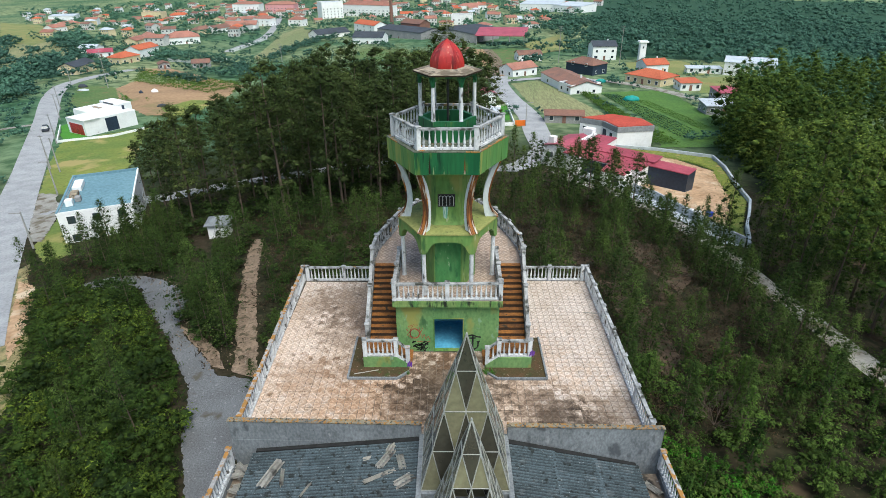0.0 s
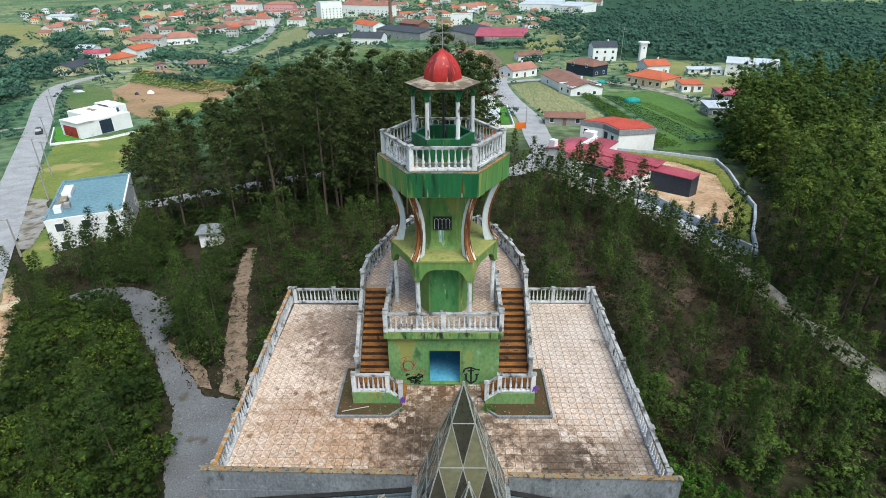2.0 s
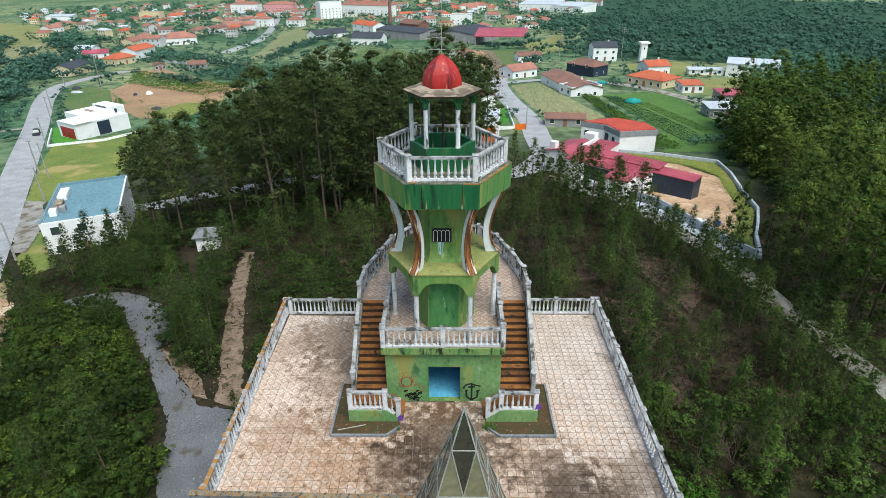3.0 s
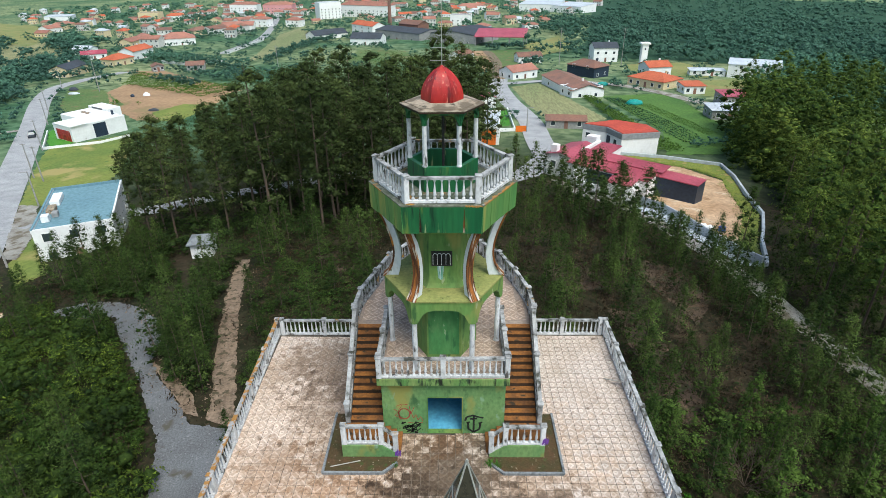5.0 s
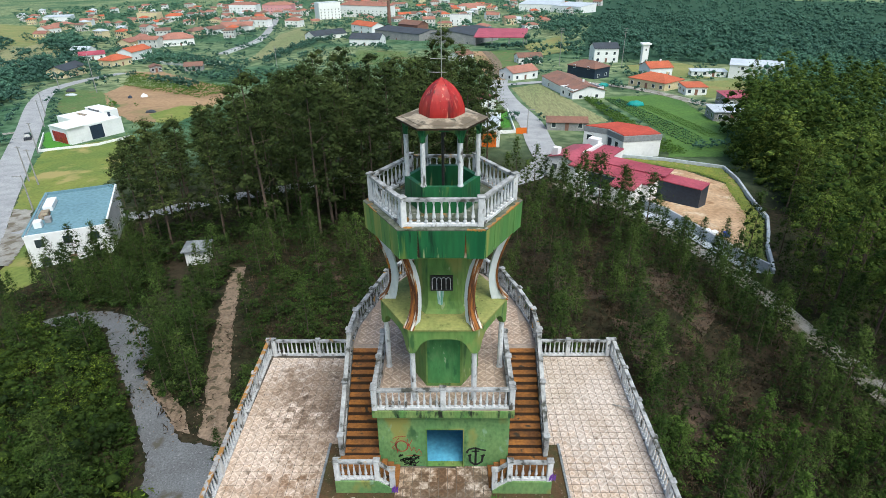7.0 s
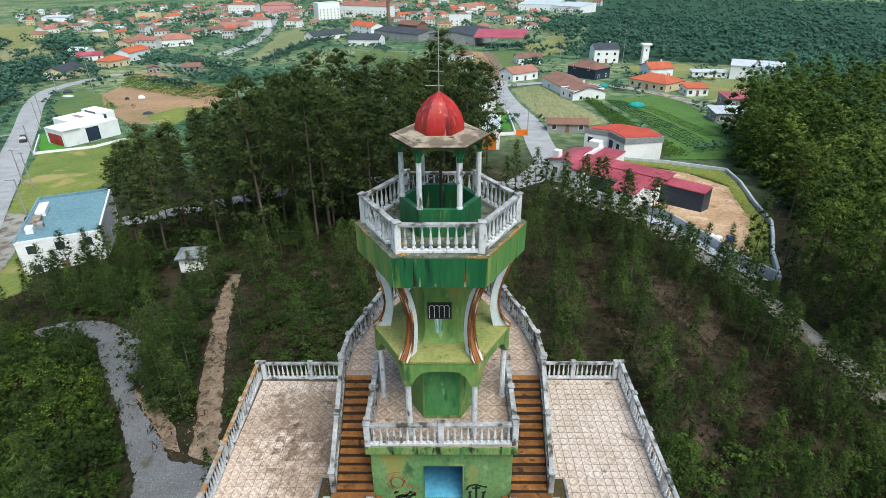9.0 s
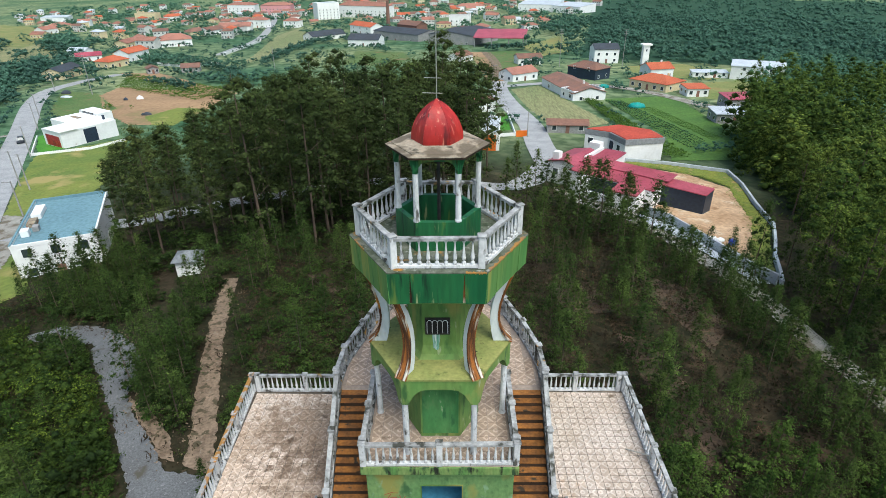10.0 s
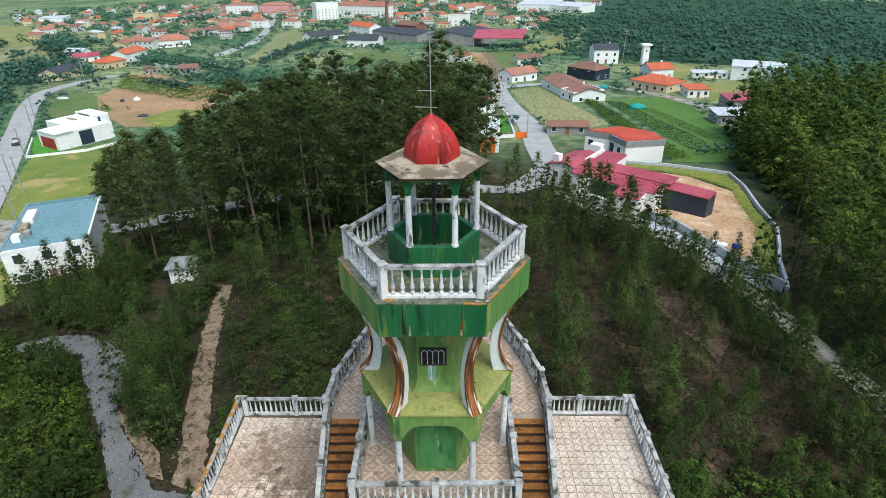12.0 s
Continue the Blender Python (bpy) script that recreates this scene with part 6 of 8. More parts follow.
for k in range(8):
    st = part("stair_step", boxes((-1.4, 0.1, -2.6 + 0.3 * k, -2.3 + 0.3 * k, -3.2, -2.6 + 0.32 * k - 0.4)), PAINT, modern)
    st.matrix_basis = Matrix.Translation((c.x - 0.3, c.y - 0.2, -24.0)) @ Matrix.Rotation(turn + 1.2, 4, "Z")
garage = part("garage_opening", boxes((-1.7, 1.7, -0.05, 0.05, 0, 1.5)), ANTHRACITE, modern, "dark garage opening")
garage.matrix_basis = Matrix.Translation((39.05, 112.1, -25.9)) @ Matrix.Rotation(turn, 4, "Z")


def seams(ob, w, d, z, rise, count):
    """Raised seams on a sheet roof."""
    for i in range(count):
        x = w * (i + 0.5) / count
        bm = bmesh.new()
        v = [bm.verts.new(p) for p in ((x - 0.04, -0.3, z + 0.16), (x + 0.04, -0.3, z + 0.16), (x + 0.04, d + 0.3, z + rise + 0.16), (x - 0.04, d + 0.3, z + rise + 0.16), (x - 0.04, -0.3, z + 0.22), (x + 0.04, -0.3, z + 0.22), (x + 0.04, d + 0.3, z + rise + 0.22), (x - 0.04, d + 0.3, z + rise + 0.22))]
        for f in ((3, 2, 1, 0), (4, 5, 6, 7), (0, 1, 5, 4), (1, 2, 6, 5), (2, 3, 7, 6), (3, 0, 4, 7)):
            bm.faces.new([v[k] for k in f])
        part("seam", bm, RED_SHEET, ob)


shop = house("long modern block with anthracite cladding and crimson sheet roof", (36.4, 78.8), (42.6, 73.2), 3.5, 3.0, "shed", RED_SHEET, ANTHRACITE, rise=0.15, windows=(), side=0, base_z=-21.4, group="modern crimson-roofed buildings", chimney=False, door=False, over=0.1)
seams(shop, 8.35, 3.5, 3.0, 0.15, 20)
front = house("low white block with crimson sheet roof", (27.4, 75.6), (31.0, 73.0), 4.4, 3.0, "shed", RED_SHEET, rise=0.2, windows=(), side=0, base_z=-21.4, group="modern crimson-roofed buildings", chimney=False, door=False, over=0.1)
seams(front, 4.44, 4.4, 3.0, 0.2, 10)
share("pane", window_mesh(1.4, 1.2, "pane"), share("window", window_mesh(1.4, 1.2, "frame"), front, Matrix.Translation((2.9, -0.03, 1.0))), Matrix.Identity(4))
hall = house("modern hall with crimson sheet roof and dark glazed court", (22.6, 86.6), (34.6, 75.6), 4.0, 2.9, "shed", RED_SHEET, rise=0.4, windows=(), side=0, base_z=-21.4, group="modern crimson-roofed buildings", chimney=False, door=False, over=0.15)
seams(hall, 16.3, 4.0, 2.9, 0.4, 34)
add("glazing", boxes((4.4, 11.2, -0.06, 0.02, 0.1, 2.7)), ANTHRACITE, hall, "dark clad court wall")
add("window", boxes((7.2, 9.6, -0.09, -0.055, 0.3, 2.0)), WINDOW, hall, "wide dark window")
add("court_wall", boxes((3.4, 4.2, -3.6, -0.05, -0.5, 2.9)), PAINT, hall, "white court wall")
add("court_beam", boxes((4.21, 9.6, -3.6, -3.2, 1.0, 1.35)), PAINT, hall, "white beam")
add("court_floor", boxes((4.21, 9.6, -3.6, -0.08, -0.4, -0.1)), BAND_GREY, hall, "grey court floor")
band = house("higher crimson roof strip over the hall", (25.4, 89.5), (38.0, 78.9), 3.0, 3.5, "shed", RED_SHEET, RED_SHEET, rise=0.25, windows=(), side=0, base_z=-21.4, group="modern crimson-roofed buildings", chimney=False, door=False, over=0.45)
seams(band, 16.46, 3.0, 3.5, 0.25, 34)
tail = house("crimson-roofed side block beside the road", (19.6, 92.8), (24.6, 88.3), 9.5, 3.2, "gable", RED_SHEET, rise=0.9, windows=((2, 0),), side=0, base_z=-22.0, group="modern crimson-roofed buildings", chimney=False, door=False, over=0.3)
side_block = house("crimson-roofed white link block", (26.9, 91.6), (30.2, 89.0), 8.2, 3.3, "shed", RED_SHEET, rise=0.3, windows=(), side=0, base_z=-21.8, group="modern crimson-roofed buildings", chimney=False, door=False, over=0.12)
seams(side_block, 4.2, 8.2, 3.3, 0.3, 9)
add("roof_box", boxes((-0.9, -0.3, 0.2, 8.0, 3.2, 4.1)), PAINT, side_block, "white parapet wall")
add("roof_box", boxes((-3.2, -0.9, 7.0, 8.8, 3.6, 4.9)), PAINT, side_block, "white roof box")
add("chimney", boxes((0.6, 1.9, 0.4, 1.7, 3.3, 5.2)), PAINT, tail, "white chimney")

orange = house("white house with orange painted front and pale blue roof", (7.6, 119.6), (12.0, 119.2), 16, 4.2, "flat", PALE_ROOF, windows=(), side=2, group="", chimney=False, door=False)
add("front_panel", boxes((0.1, 3.6, -0.09, -0.055, 0, 3.9)), ORANGE, orange, "orange painted front")
house("white house with crimson roof behind the orange one", (2.2, 157.7), (9.1, 158.6), 9, 4.0, "gable", RED_SHEET, windows=((2, 0),), side=0, group="", chimney=False, door=False)
house("white garden house with crimson roof", (10.1, 165.2), (14.4, 166.2), 7, 3.2, "gable", RED_SHEET, windows=((1, 0),), side=0, group="", chimney=False, door=False)
panel = part("roadside_panel", boxes((-1.5, 1.5, -0.08, 0.08, 0, 1.7), bevel=0.03), ORANGE)
panel.matrix_basis = pose(19.2, 134.5, ground_z(19.2, 134.5), 0, 0, 5)
tagged(panel, "low orange panel beside the road", "sign panel")

tank = thing("water_tower", "tall white concrete water tower of box form", "water tower", at=pose(94.5, 276, ground_z(94.5, 276)))
part("shaft", boxes((-1.5, 1.5, -1.5, 1.5, -0.5, 9.2), bevel=0.05), PAINT, tank)
part("cap", boxes((-2.3, 2.3, -2.0, 2.0, 9.202, 9.9), bevel=0.05), PAINT, tank)
part("opening", boxes((-0.3, 0.3, -1.53, -1.49, 6.5, 7.5)), WINDOW, tank)

# walls round plots
def plot_wall(label, line, h, material, thick=0.25):
    ob = thing("boundary_wall", label, "wall", "plot walls")
    for (x0, y0), (x1, y1) in zip(line, line[1:]):
        a, b = Vector((x0, y0, ground_z(x0, y0) - 0.3)), Vector((x1, y1, ground_z(x1, y1) - 0.3))
        part("wall_length", beam(bmesh.new(), a, b, thick, h + 0.3), material, ob)
    return ob


plot_wall("pale weathered wall round the sandy plot", [(36.5, 111.3), (48.7, 108.1), (59.9, 102.6), (58.8, 93.4), (55.6, 81), (52.4, 68.9), (48.2, 60.5), (44.4, 53.6), (41.0, 46), (39.6, 43.2)], 0.75, PALE_ROOF, 0.4)
plot_wall("pale concrete wall along the lane", [(32.6, 72.0), (34.9, 67.9), (36.0, 60.5), (36.7, 54.4), (37.7, 47), (39.0, 43.3)], 1.5, PALE_ROOF)
flat_patch("pavement_court", [(19.5, 88), (22.6, 85.5), (27.0, 75.0), (31.0, 72.2), (30.5, 68.6), (26.5, 70.5), (21.5, 78.0)], CHALK, 0.15, "pale gravel court before the crimson-roofed hall", "pavement")
flat_patch("pavement_lane", [(31.5, 71.0), (34.5, 67.6), (35.7, 60), (36.4, 54), (37.3, 47), (38.4, 43), (36.2, 43), (34.6, 53), (33.4, 60), (30.6, 68)], PALE_ROOF, 0.16, "pale concrete apron below the plot wall", "pavement")
plot_wall("low white wall between the orange house and the road", [(13.0, 134.5), (17.6, 135.5), (17.9, 163)], 0.9, PAINT)
plot_wall("low white wall round the lawn", [(-116.7, 141.9), (-106.2, 123.6), (-93.6, 128.3), (-88.5, 136)], 0.7, PAINT)
plot_wall("white yard wall beside the village road", [(-156, 300), (-140, 290), (-120, 292)], 1.5, PAINT)
plot_wall("pale wall along the climbing road", [(-134, 338), (-136, 380), (-139.5, 430)], 1.6, PAINT)

# poles and lamps
def pole(x, y, h, label, arm=1.6, arms=1, tilt=0.0, lamp=False):
    ob = thing("street_lamp" if lamp else "power_pole", label, "street lamp" if lamp else "power pole", "street lamps" if lamp else "power poles", at=pose(x, y, ground_z(x, y), 0, 0, tilt))
    part("shaft", lathe(bmesh.new(), [(0.17, -0.3), (0.16, 0), (0.09, h)], 8), POLE, ob)
    for k in range(arms):
        z = h - 0.3 - 0.9 * k
        part("arm", boxes((-arm / 2 if not lamp else 0, arm / 2 if not lamp else arm, -0.05, 0.05, z, z + 0.1)), POLE, ob)
    if lamp:
        part("lamp_head", boxes((arm - 0.1, arm + 0.5, -0.12, 0.12, h - 0.32, h - 0.18), bevel=0.03), RENDER_GREY, ob)
    return ob


for x, y, h in ((-139, 208.9, 15), (51.9, 267.6, 17), (82.2, 269.5, 17), (-84.8, 270.8, 10)):
    pole(x, y, h, "tall concrete power pole with crossarms", 2.2, 3)
for x, y, h in ((-122.9, 151.6, 8), (-105.7, 122.5, 8), (-92.7, 99.6, 8), (-163.4, 223.7, 8), (-131.9, 166.4, 8), (-88.5, 96.5, 8)):
    pole(x, y, h, "concrete pole beside the village road", 1.2, 1)
for x, y, h, t in ((-78.5, 80, 7, 180), (-62.6, 50, 6, 180), (20.6, 133.8, 7, 0), (17.0, 218, 7, 0)):
    pole(x, y, h, "grey street lamp with one arm", 1.2, 1, t, True)

# a parked car on the village road
def car(x, y, turn, paint, label):
    ob = thing("car", label, "car", "parked cars", at=pose(x, y, ground_z(x, y) + 0.16, 0, 0, turn))
    bm = bmesh.new()
    prism(bm, [(-0.85, -2.1), (0.85, -2.1), (0.85, 2.1), (-0.85, 2.1)], 0.28, [0.75, 0.75, 0.85, 0.85])
    bmesh.ops.bevel(bm, geom=bm.edges[:], offset=0.08, segments=2, affect="EDGES")
    part("body", bm, paint, ob)
    bm = bmesh.new()
    a = [bm.verts.new(p) for p in ((-0.78, -1.1, 0.8), (0.78, -1.1, 0.8), (0.78, 1.9, 0.84), (-0.78, 1.9, 0.84))]
    b = [bm.verts.new(p) for p in ((-0.62, -0.5, 1.42), (0.62, -0.5, 1.42), (0.62, 1.35, 1.42), (-0.62, 1.35, 1.42))]
    bm.faces.new(b)
    bm.faces.new(a[::-1])
    for i in range(4):
        bm.faces.new((a[i], a[(i + 1) % 4], b[(i + 1) % 4], b[i]))
    part("cabin", bm, WINDOW, ob)
    part("roof_panel", boxes((-0.6, 0.6, -0.45, 1.3, 1.424, 1.46), bevel=0.01), paint, ob)
    for sx in (-0.8, 0.8):
        for sy in (-1.35, 1.3):
            wh = part("wheel", lathe(bmesh.new(), [(0.31, -0.1), (0.33, 0), (0.31, 0.1)], 12), BLACK, ob)
            wh.matrix_basis = Matrix.Translation((sx, sy, 0.31)) @ Matrix.Rotation(radians(90), 4, "Y")
    return ob


car(26.5, 108.0, 50, DARK_ROOF, "dark blue car parked beside the crimson-roofed hall")
car(-118.0, 137.0, 30, DARK_ROOF, "dark car on the village road")
for px, py, turn in ((39.2, 58.9, 25), (38.4, 59.4, 70)):
    sack = part("building_bag", boxes((-0.55, 0.55, -0.45, 0.45, 0, 0.55), bevel=0.14), PAINT)
    sack.matrix_basis = pose(px, py, ground_z(px, py) + 0.1, 0, 0, turn)
    tagged(sack, "white bag of building material on the sandy plot", "bag", "bags on the building plot")
drum = part("tarpaulin", boxes((-0.45, 0.45, -0.4, 0.4, 0, 0.85), bevel=0.12), TARP_BLUE)
drum.matrix_basis = pose(40.6, 58.0, ground_z(40.6, 58.0) + 0.1, 0, 0, 20)
tagged(drum, "bright blue covered pallet on the sandy plot", "pallet")

def heap(name, x, y, w, d, h, material, label, category):
    """A covered heap: a lumpy low dome."""
    bm = bmesh.new()
    bmesh.ops.create_icosphere(bm, subdivisions=3, radius=1)
    lump = random.Random(int(abs(x) * 10))
    bump = {v: lump.uniform(0.88, 1.1) for v in bm.verts}
    for v in bm.verts:
        v.co = Vector((v.co.x * w / 2 * bump[v], v.co.y * d / 2 * bump[v], max(-0.05, v.co.z * h * bump[v])))
    ob = part(name, bm, material, smooth=True)
    ob.matrix_basis = pose(x, y, ground_z(x, y) + 0.12)
    return tagged(ob, label, category)


heap("tarpaulin", 60.6, 171.9, 5.5, 3.5, 1.6, TARP_TEAL, "heap under a teal tarpaulin beside the vegetable rows", "heap")
heap("tarpaulin", 58.5, 207.0, 4, 2, 1.4, TARP_TEAL, "low heap under a teal cover by the lane", "heap")
heap("tarpaulin", -118.1, 194.0, 1.6, 1.2, 1.0, ANTHRACITE, "dark covered crate on the bare field", "heap")
heap("tarpaulin", -113.5, 195.5, 2.6, 1.6, 1.2, PAINT, "white plastic-covered heap on the bare field", "heap")
heap("tarpaulin", -147.0, 205.0, 4.5, 2.5, 0.7, PALE_ROOF, "pale plastic sheeting over a garden bed", "heap")
heap("tarpaulin", -152.5, 214.0, 4.0, 2.4, 1.3, DARK_ROOF, "dark pile of scrap beside the road", "heap")
heap("tarpaulin", -98.0, 168.0, 3.6, 2.0, 0.8, DARK_ROOF, "dark pile of stones behind the white house", "heap")

# ---- trees ----
rng = np.random.default_rng(7)


def leaf_mat(name, dark, light, tree=0.25, patch=None):
    """Leaves: each its own shade, each tree a little of its own too."""
    m = bpy.data.materials.new(name)
    m.use_nodes = True
    n, l = m.node_tree.nodes, m.node_tree.links
    p = n["Principled BSDF"]
    p.inputs["Roughness"].default_value, p.inputs["Specular IOR Level"].default_value = 0.85, 0.08
    geo, info = n.new("ShaderNodeNewGeometry"), n.new("ShaderNodeObjectInfo")
    q = n.new("ShaderNodeMix")
    q.data_type = "RGBA"
    q.inputs[6].default_value, q.inputs[7].default_value = (*dark, 1), (*light, 1)
    l.new(ramp_out(n, l, geo.outputs["Random Per Island"], 0.15, 0.80), q.inputs[0])
    hue = n.new("ShaderNodeHueSaturation")
    l.new(ramp_out(n, l, info.outputs["Random"], 1 - tree, 1 + tree), hue.inputs["Value"])
    l.new(ramp_out(n, l, info.outputs["Random"], 0.515, 0.485), hue.inputs["Hue"])
    leaf = q.outputs[2]
    if patch:
        # yellow-green patches by noise: lit highlights of the scrub put into leaf colour
        t = n.new("ShaderNodeTexNoise")
        t.inputs["Scale"].default_value, t.inputs["Detail"].default_value = 0.22, 4.0
        l.new(geo.outputs["Position"], t.inputs["Vector"])
        r = n.new("ShaderNodeMapRange")
        r.inputs["From Min"].default_value, r.inputs["From Max"].default_value = 0.46, 0.62
        l.new(t.outputs["Fac"], r.inputs["Value"])
        u = n.new("ShaderNodeMix")
        u.data_type = "RGBA"
        u.inputs[6].default_value, u.inputs[7].default_value = (*dark, 1), (*patch, 1)
        l.new(geo.outputs["Random Per Island"], u.inputs[0])
        w = n.new("ShaderNodeMix")
        w.data_type = "RGBA"
        l.new(r.outputs["Result"], w.inputs[0])
        l.new(q.outputs[2], w.inputs[6])
        l.new(u.outputs[2], w.inputs[7])
        leaf = w.outputs[2]
    # leaves turn lighter and darker in patches, by noise
    t = n.new("ShaderNodeTexNoise")
    t.inputs["Scale"].default_value, t.inputs["Detail"].default_value = 0.55, 3.0
    l.new(geo.outputs["Position"], t.inputs["Vector"])
    r = n.new("ShaderNodeMapRange")
    r.inputs["From Min"].default_value, r.inputs["From Max"].default_value = 0.35, 0.65
    r.inputs["To Min"].default_value, r.inputs["To Max"].default_value = 0.62, 1.38
    l.new(t.outputs["Fac"], r.inputs["Value"])
    clump_tone = n.new("ShaderNodeVectorMath")
    clump_tone.operation = "SCALE"
    l.new(leaf, clump_tone.inputs[0])
    l.new(r.outputs["Result"], clump_tone.inputs["Scale"])
    l.new(clump_tone.outputs["Vector"], hue.inputs["Color"])
    l.new(hue.outputs["Color"], p.inputs["Base Color"])
    t = n.new("ShaderNodeBsdfTranslucent")
    l.new(hue.outputs["Color"], t.inputs["Color"])
    mix = n.new("ShaderNodeMixShader")
    mix.inputs[0].default_value = 0.24
    l.new(p.outputs[0], mix.inputs[1])
    l.new(t.outputs[0], mix.inputs[2])
    l.new(mix.outputs[0], n["Material Output"].inputs["Surface"])
    return m


def clump_mat(name, dark, light, tree=0.25):
    """The dense body of a leaf clump: mottled leaf tones and a rough, leafy relief."""
    m = bpy.data.materials.new(name)
    m.use_nodes = True
    n, l = m.node_tree.nodes, m.node_tree.links
    p = n["Principled BSDF"]
    p.inputs["Roughness"].default_value, p.inputs["Specular IOR Level"].default_value = 0.8, 0.1
    geo, info = n.new("ShaderNodeNewGeometry"), n.new("ShaderNodeObjectInfo")
    t = n.new("ShaderNodeTexNoise")
    t.inputs["Scale"].default_value, t.inputs["Detail"].default_value, t.inputs["Roughness"].default_value = 3.2, 8, 0.8
    l.new(geo.outputs["Position"], t.inputs["Vector"])
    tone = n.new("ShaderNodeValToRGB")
    # tones set below the leaves': shade inside the crown put into colour
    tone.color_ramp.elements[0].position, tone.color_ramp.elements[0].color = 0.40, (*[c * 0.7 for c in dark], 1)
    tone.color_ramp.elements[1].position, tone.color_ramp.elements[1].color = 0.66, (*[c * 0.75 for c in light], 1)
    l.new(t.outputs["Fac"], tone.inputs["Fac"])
    hue = n.new("ShaderNodeHueSaturation")
    l.new(ramp_out(n, l, info.outputs["Random"], 1 - tree, 1 + tree), hue.inputs["Value"])
    l.new(ramp_out(n, l, info.outputs["Random"], 0.515, 0.485), hue.inputs["Hue"])
    l.new(tone.outputs["Color"], hue.inputs["Color"])
    l.new(hue.outputs["Color"], p.inputs["Base Color"])
    return m


EUCA = leaf_mat("dark_eucalyptus_leaves", (0.044, 0.066, 0.021), (0.084, 0.112, 0.032), tree=0.32)
PINE = leaf_mat("pine_needles", (0.029, 0.050, 0.013), (0.066, 0.100, 0.023), tree=0.34)
PINE_TREE = leaf_mat("young_pine_needles", (0.036, 0.064, 0.016), (0.086, 0.130, 0.030), tree=0.36)
SHRUB = leaf_mat("shrub_leaves", (0.025, 0.049, 0.010), (0.056, 0.093, 0.017), tree=0.22, patch=(0.125, 0.176, 0.024))
BRIGHT = leaf_mat("young_eucalyptus_leaves", (0.056, 0.090, 0.019), (0.130, 0.178, 0.032), tree=0.34)
YOUNG = leaf_mat("undergrowth_tree_leaves", (0.030, 0.060, 0.013), (0.072, 0.124, 0.024), tree=0.4)
# valley leaves carry a blue-green tint that paints distance haze
VALLEY = leaf_mat("hazed_valley_leaves", (0.056, 0.132, 0.092), (0.102, 0.196, 0.136))
IVY = leaf_mat("bright_bramble_leaves", (0.035, 0.120, 0.012), (0.090, 0.260, 0.025), tree=0.1)
CROP_LEAF = leaf_mat("bright_crop_leaves", (0.062, 0.125, 0.022), (0.16, 0.26, 0.052), tree=0.15)
CABBAGE = leaf_mat("blue_green_cabbage_leaves", (0.040, 0.115, 0.075), (0.085, 0.19, 0.125), tree=0.1)
HEATH = leaf_mat("brown_purple_heather", (0.036, 0.027, 0.018), (0.098, 0.068, 0.044), tree=0.2)
DRY = leaf_mat("dry_bracken", (0.070, 0.045, 0.028), (0.16, 0.10, 0.055), tree=0.2)
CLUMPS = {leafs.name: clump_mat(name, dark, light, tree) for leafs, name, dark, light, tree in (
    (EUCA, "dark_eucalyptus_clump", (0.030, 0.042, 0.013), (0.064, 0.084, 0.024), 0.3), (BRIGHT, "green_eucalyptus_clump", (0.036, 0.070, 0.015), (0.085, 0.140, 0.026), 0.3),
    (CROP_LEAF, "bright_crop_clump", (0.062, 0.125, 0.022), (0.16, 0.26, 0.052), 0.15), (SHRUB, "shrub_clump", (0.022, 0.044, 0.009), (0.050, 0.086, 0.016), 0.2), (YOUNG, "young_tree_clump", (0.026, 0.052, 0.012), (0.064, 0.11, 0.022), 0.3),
    (PINE_TREE, "young_pine_clump", (0.024, 0.042, 0.011), (0.052, 0.082, 0.021), 0.3), (PINE, "pine_clump", (0.020, 0.036, 0.010), (0.044, 0.068, 0.018), 0.25), (IVY, "bramble_clump", (0.030, 0.10, 0.010), (0.080, 0.23, 0.022), 0.1), (VALLEY, "hazed_valley_clump", (0.050, 0.120, 0.084), (0.095, 0.180, 0.126), 0.25))}
# for hearts without a clump tone: inner shade painted as dark leaf colour
HEART_SHADE = mat("shaded_inner_leaves", (0.016, 0.029, 0.008), (0.026, 0.038, 0.012), big=2, fine=9, rough=1.0, spec=0.05)
BARK = mat("grey_brown_bark", (0.12, 0.085, 0.062), (0.075, 0.056, 0.043), big=1.2, fine=6, stretch=(1, 1, 0.25), vary=0.2)


HEART_V = np.array([(1, 0, 0), (-1, 0, 0), (0, 1, 0), (0, -1, 0), (0, 0, 1), (0, 0, -1)], float)
HEART_F = np.array([(0, 2, 4), (2, 1, 4), (1, 3, 4), (3, 0, 4), (2, 0, 5), (1, 2, 5), (3, 1, 5), (0, 3, 5)])
bm = bmesh.new()
bmesh.ops.create_icosphere(bm, subdivisions=1, radius=1)
ROUND_V, ROUND_F = np.array([v.co[:] for v in bm.verts]), np.array([[v.index for v in f.verts] for f in bm.faces])
bm.free()


def unit(a):
    return a / (np.linalg.norm(a, axis=1)[:, None] + 1e-9)


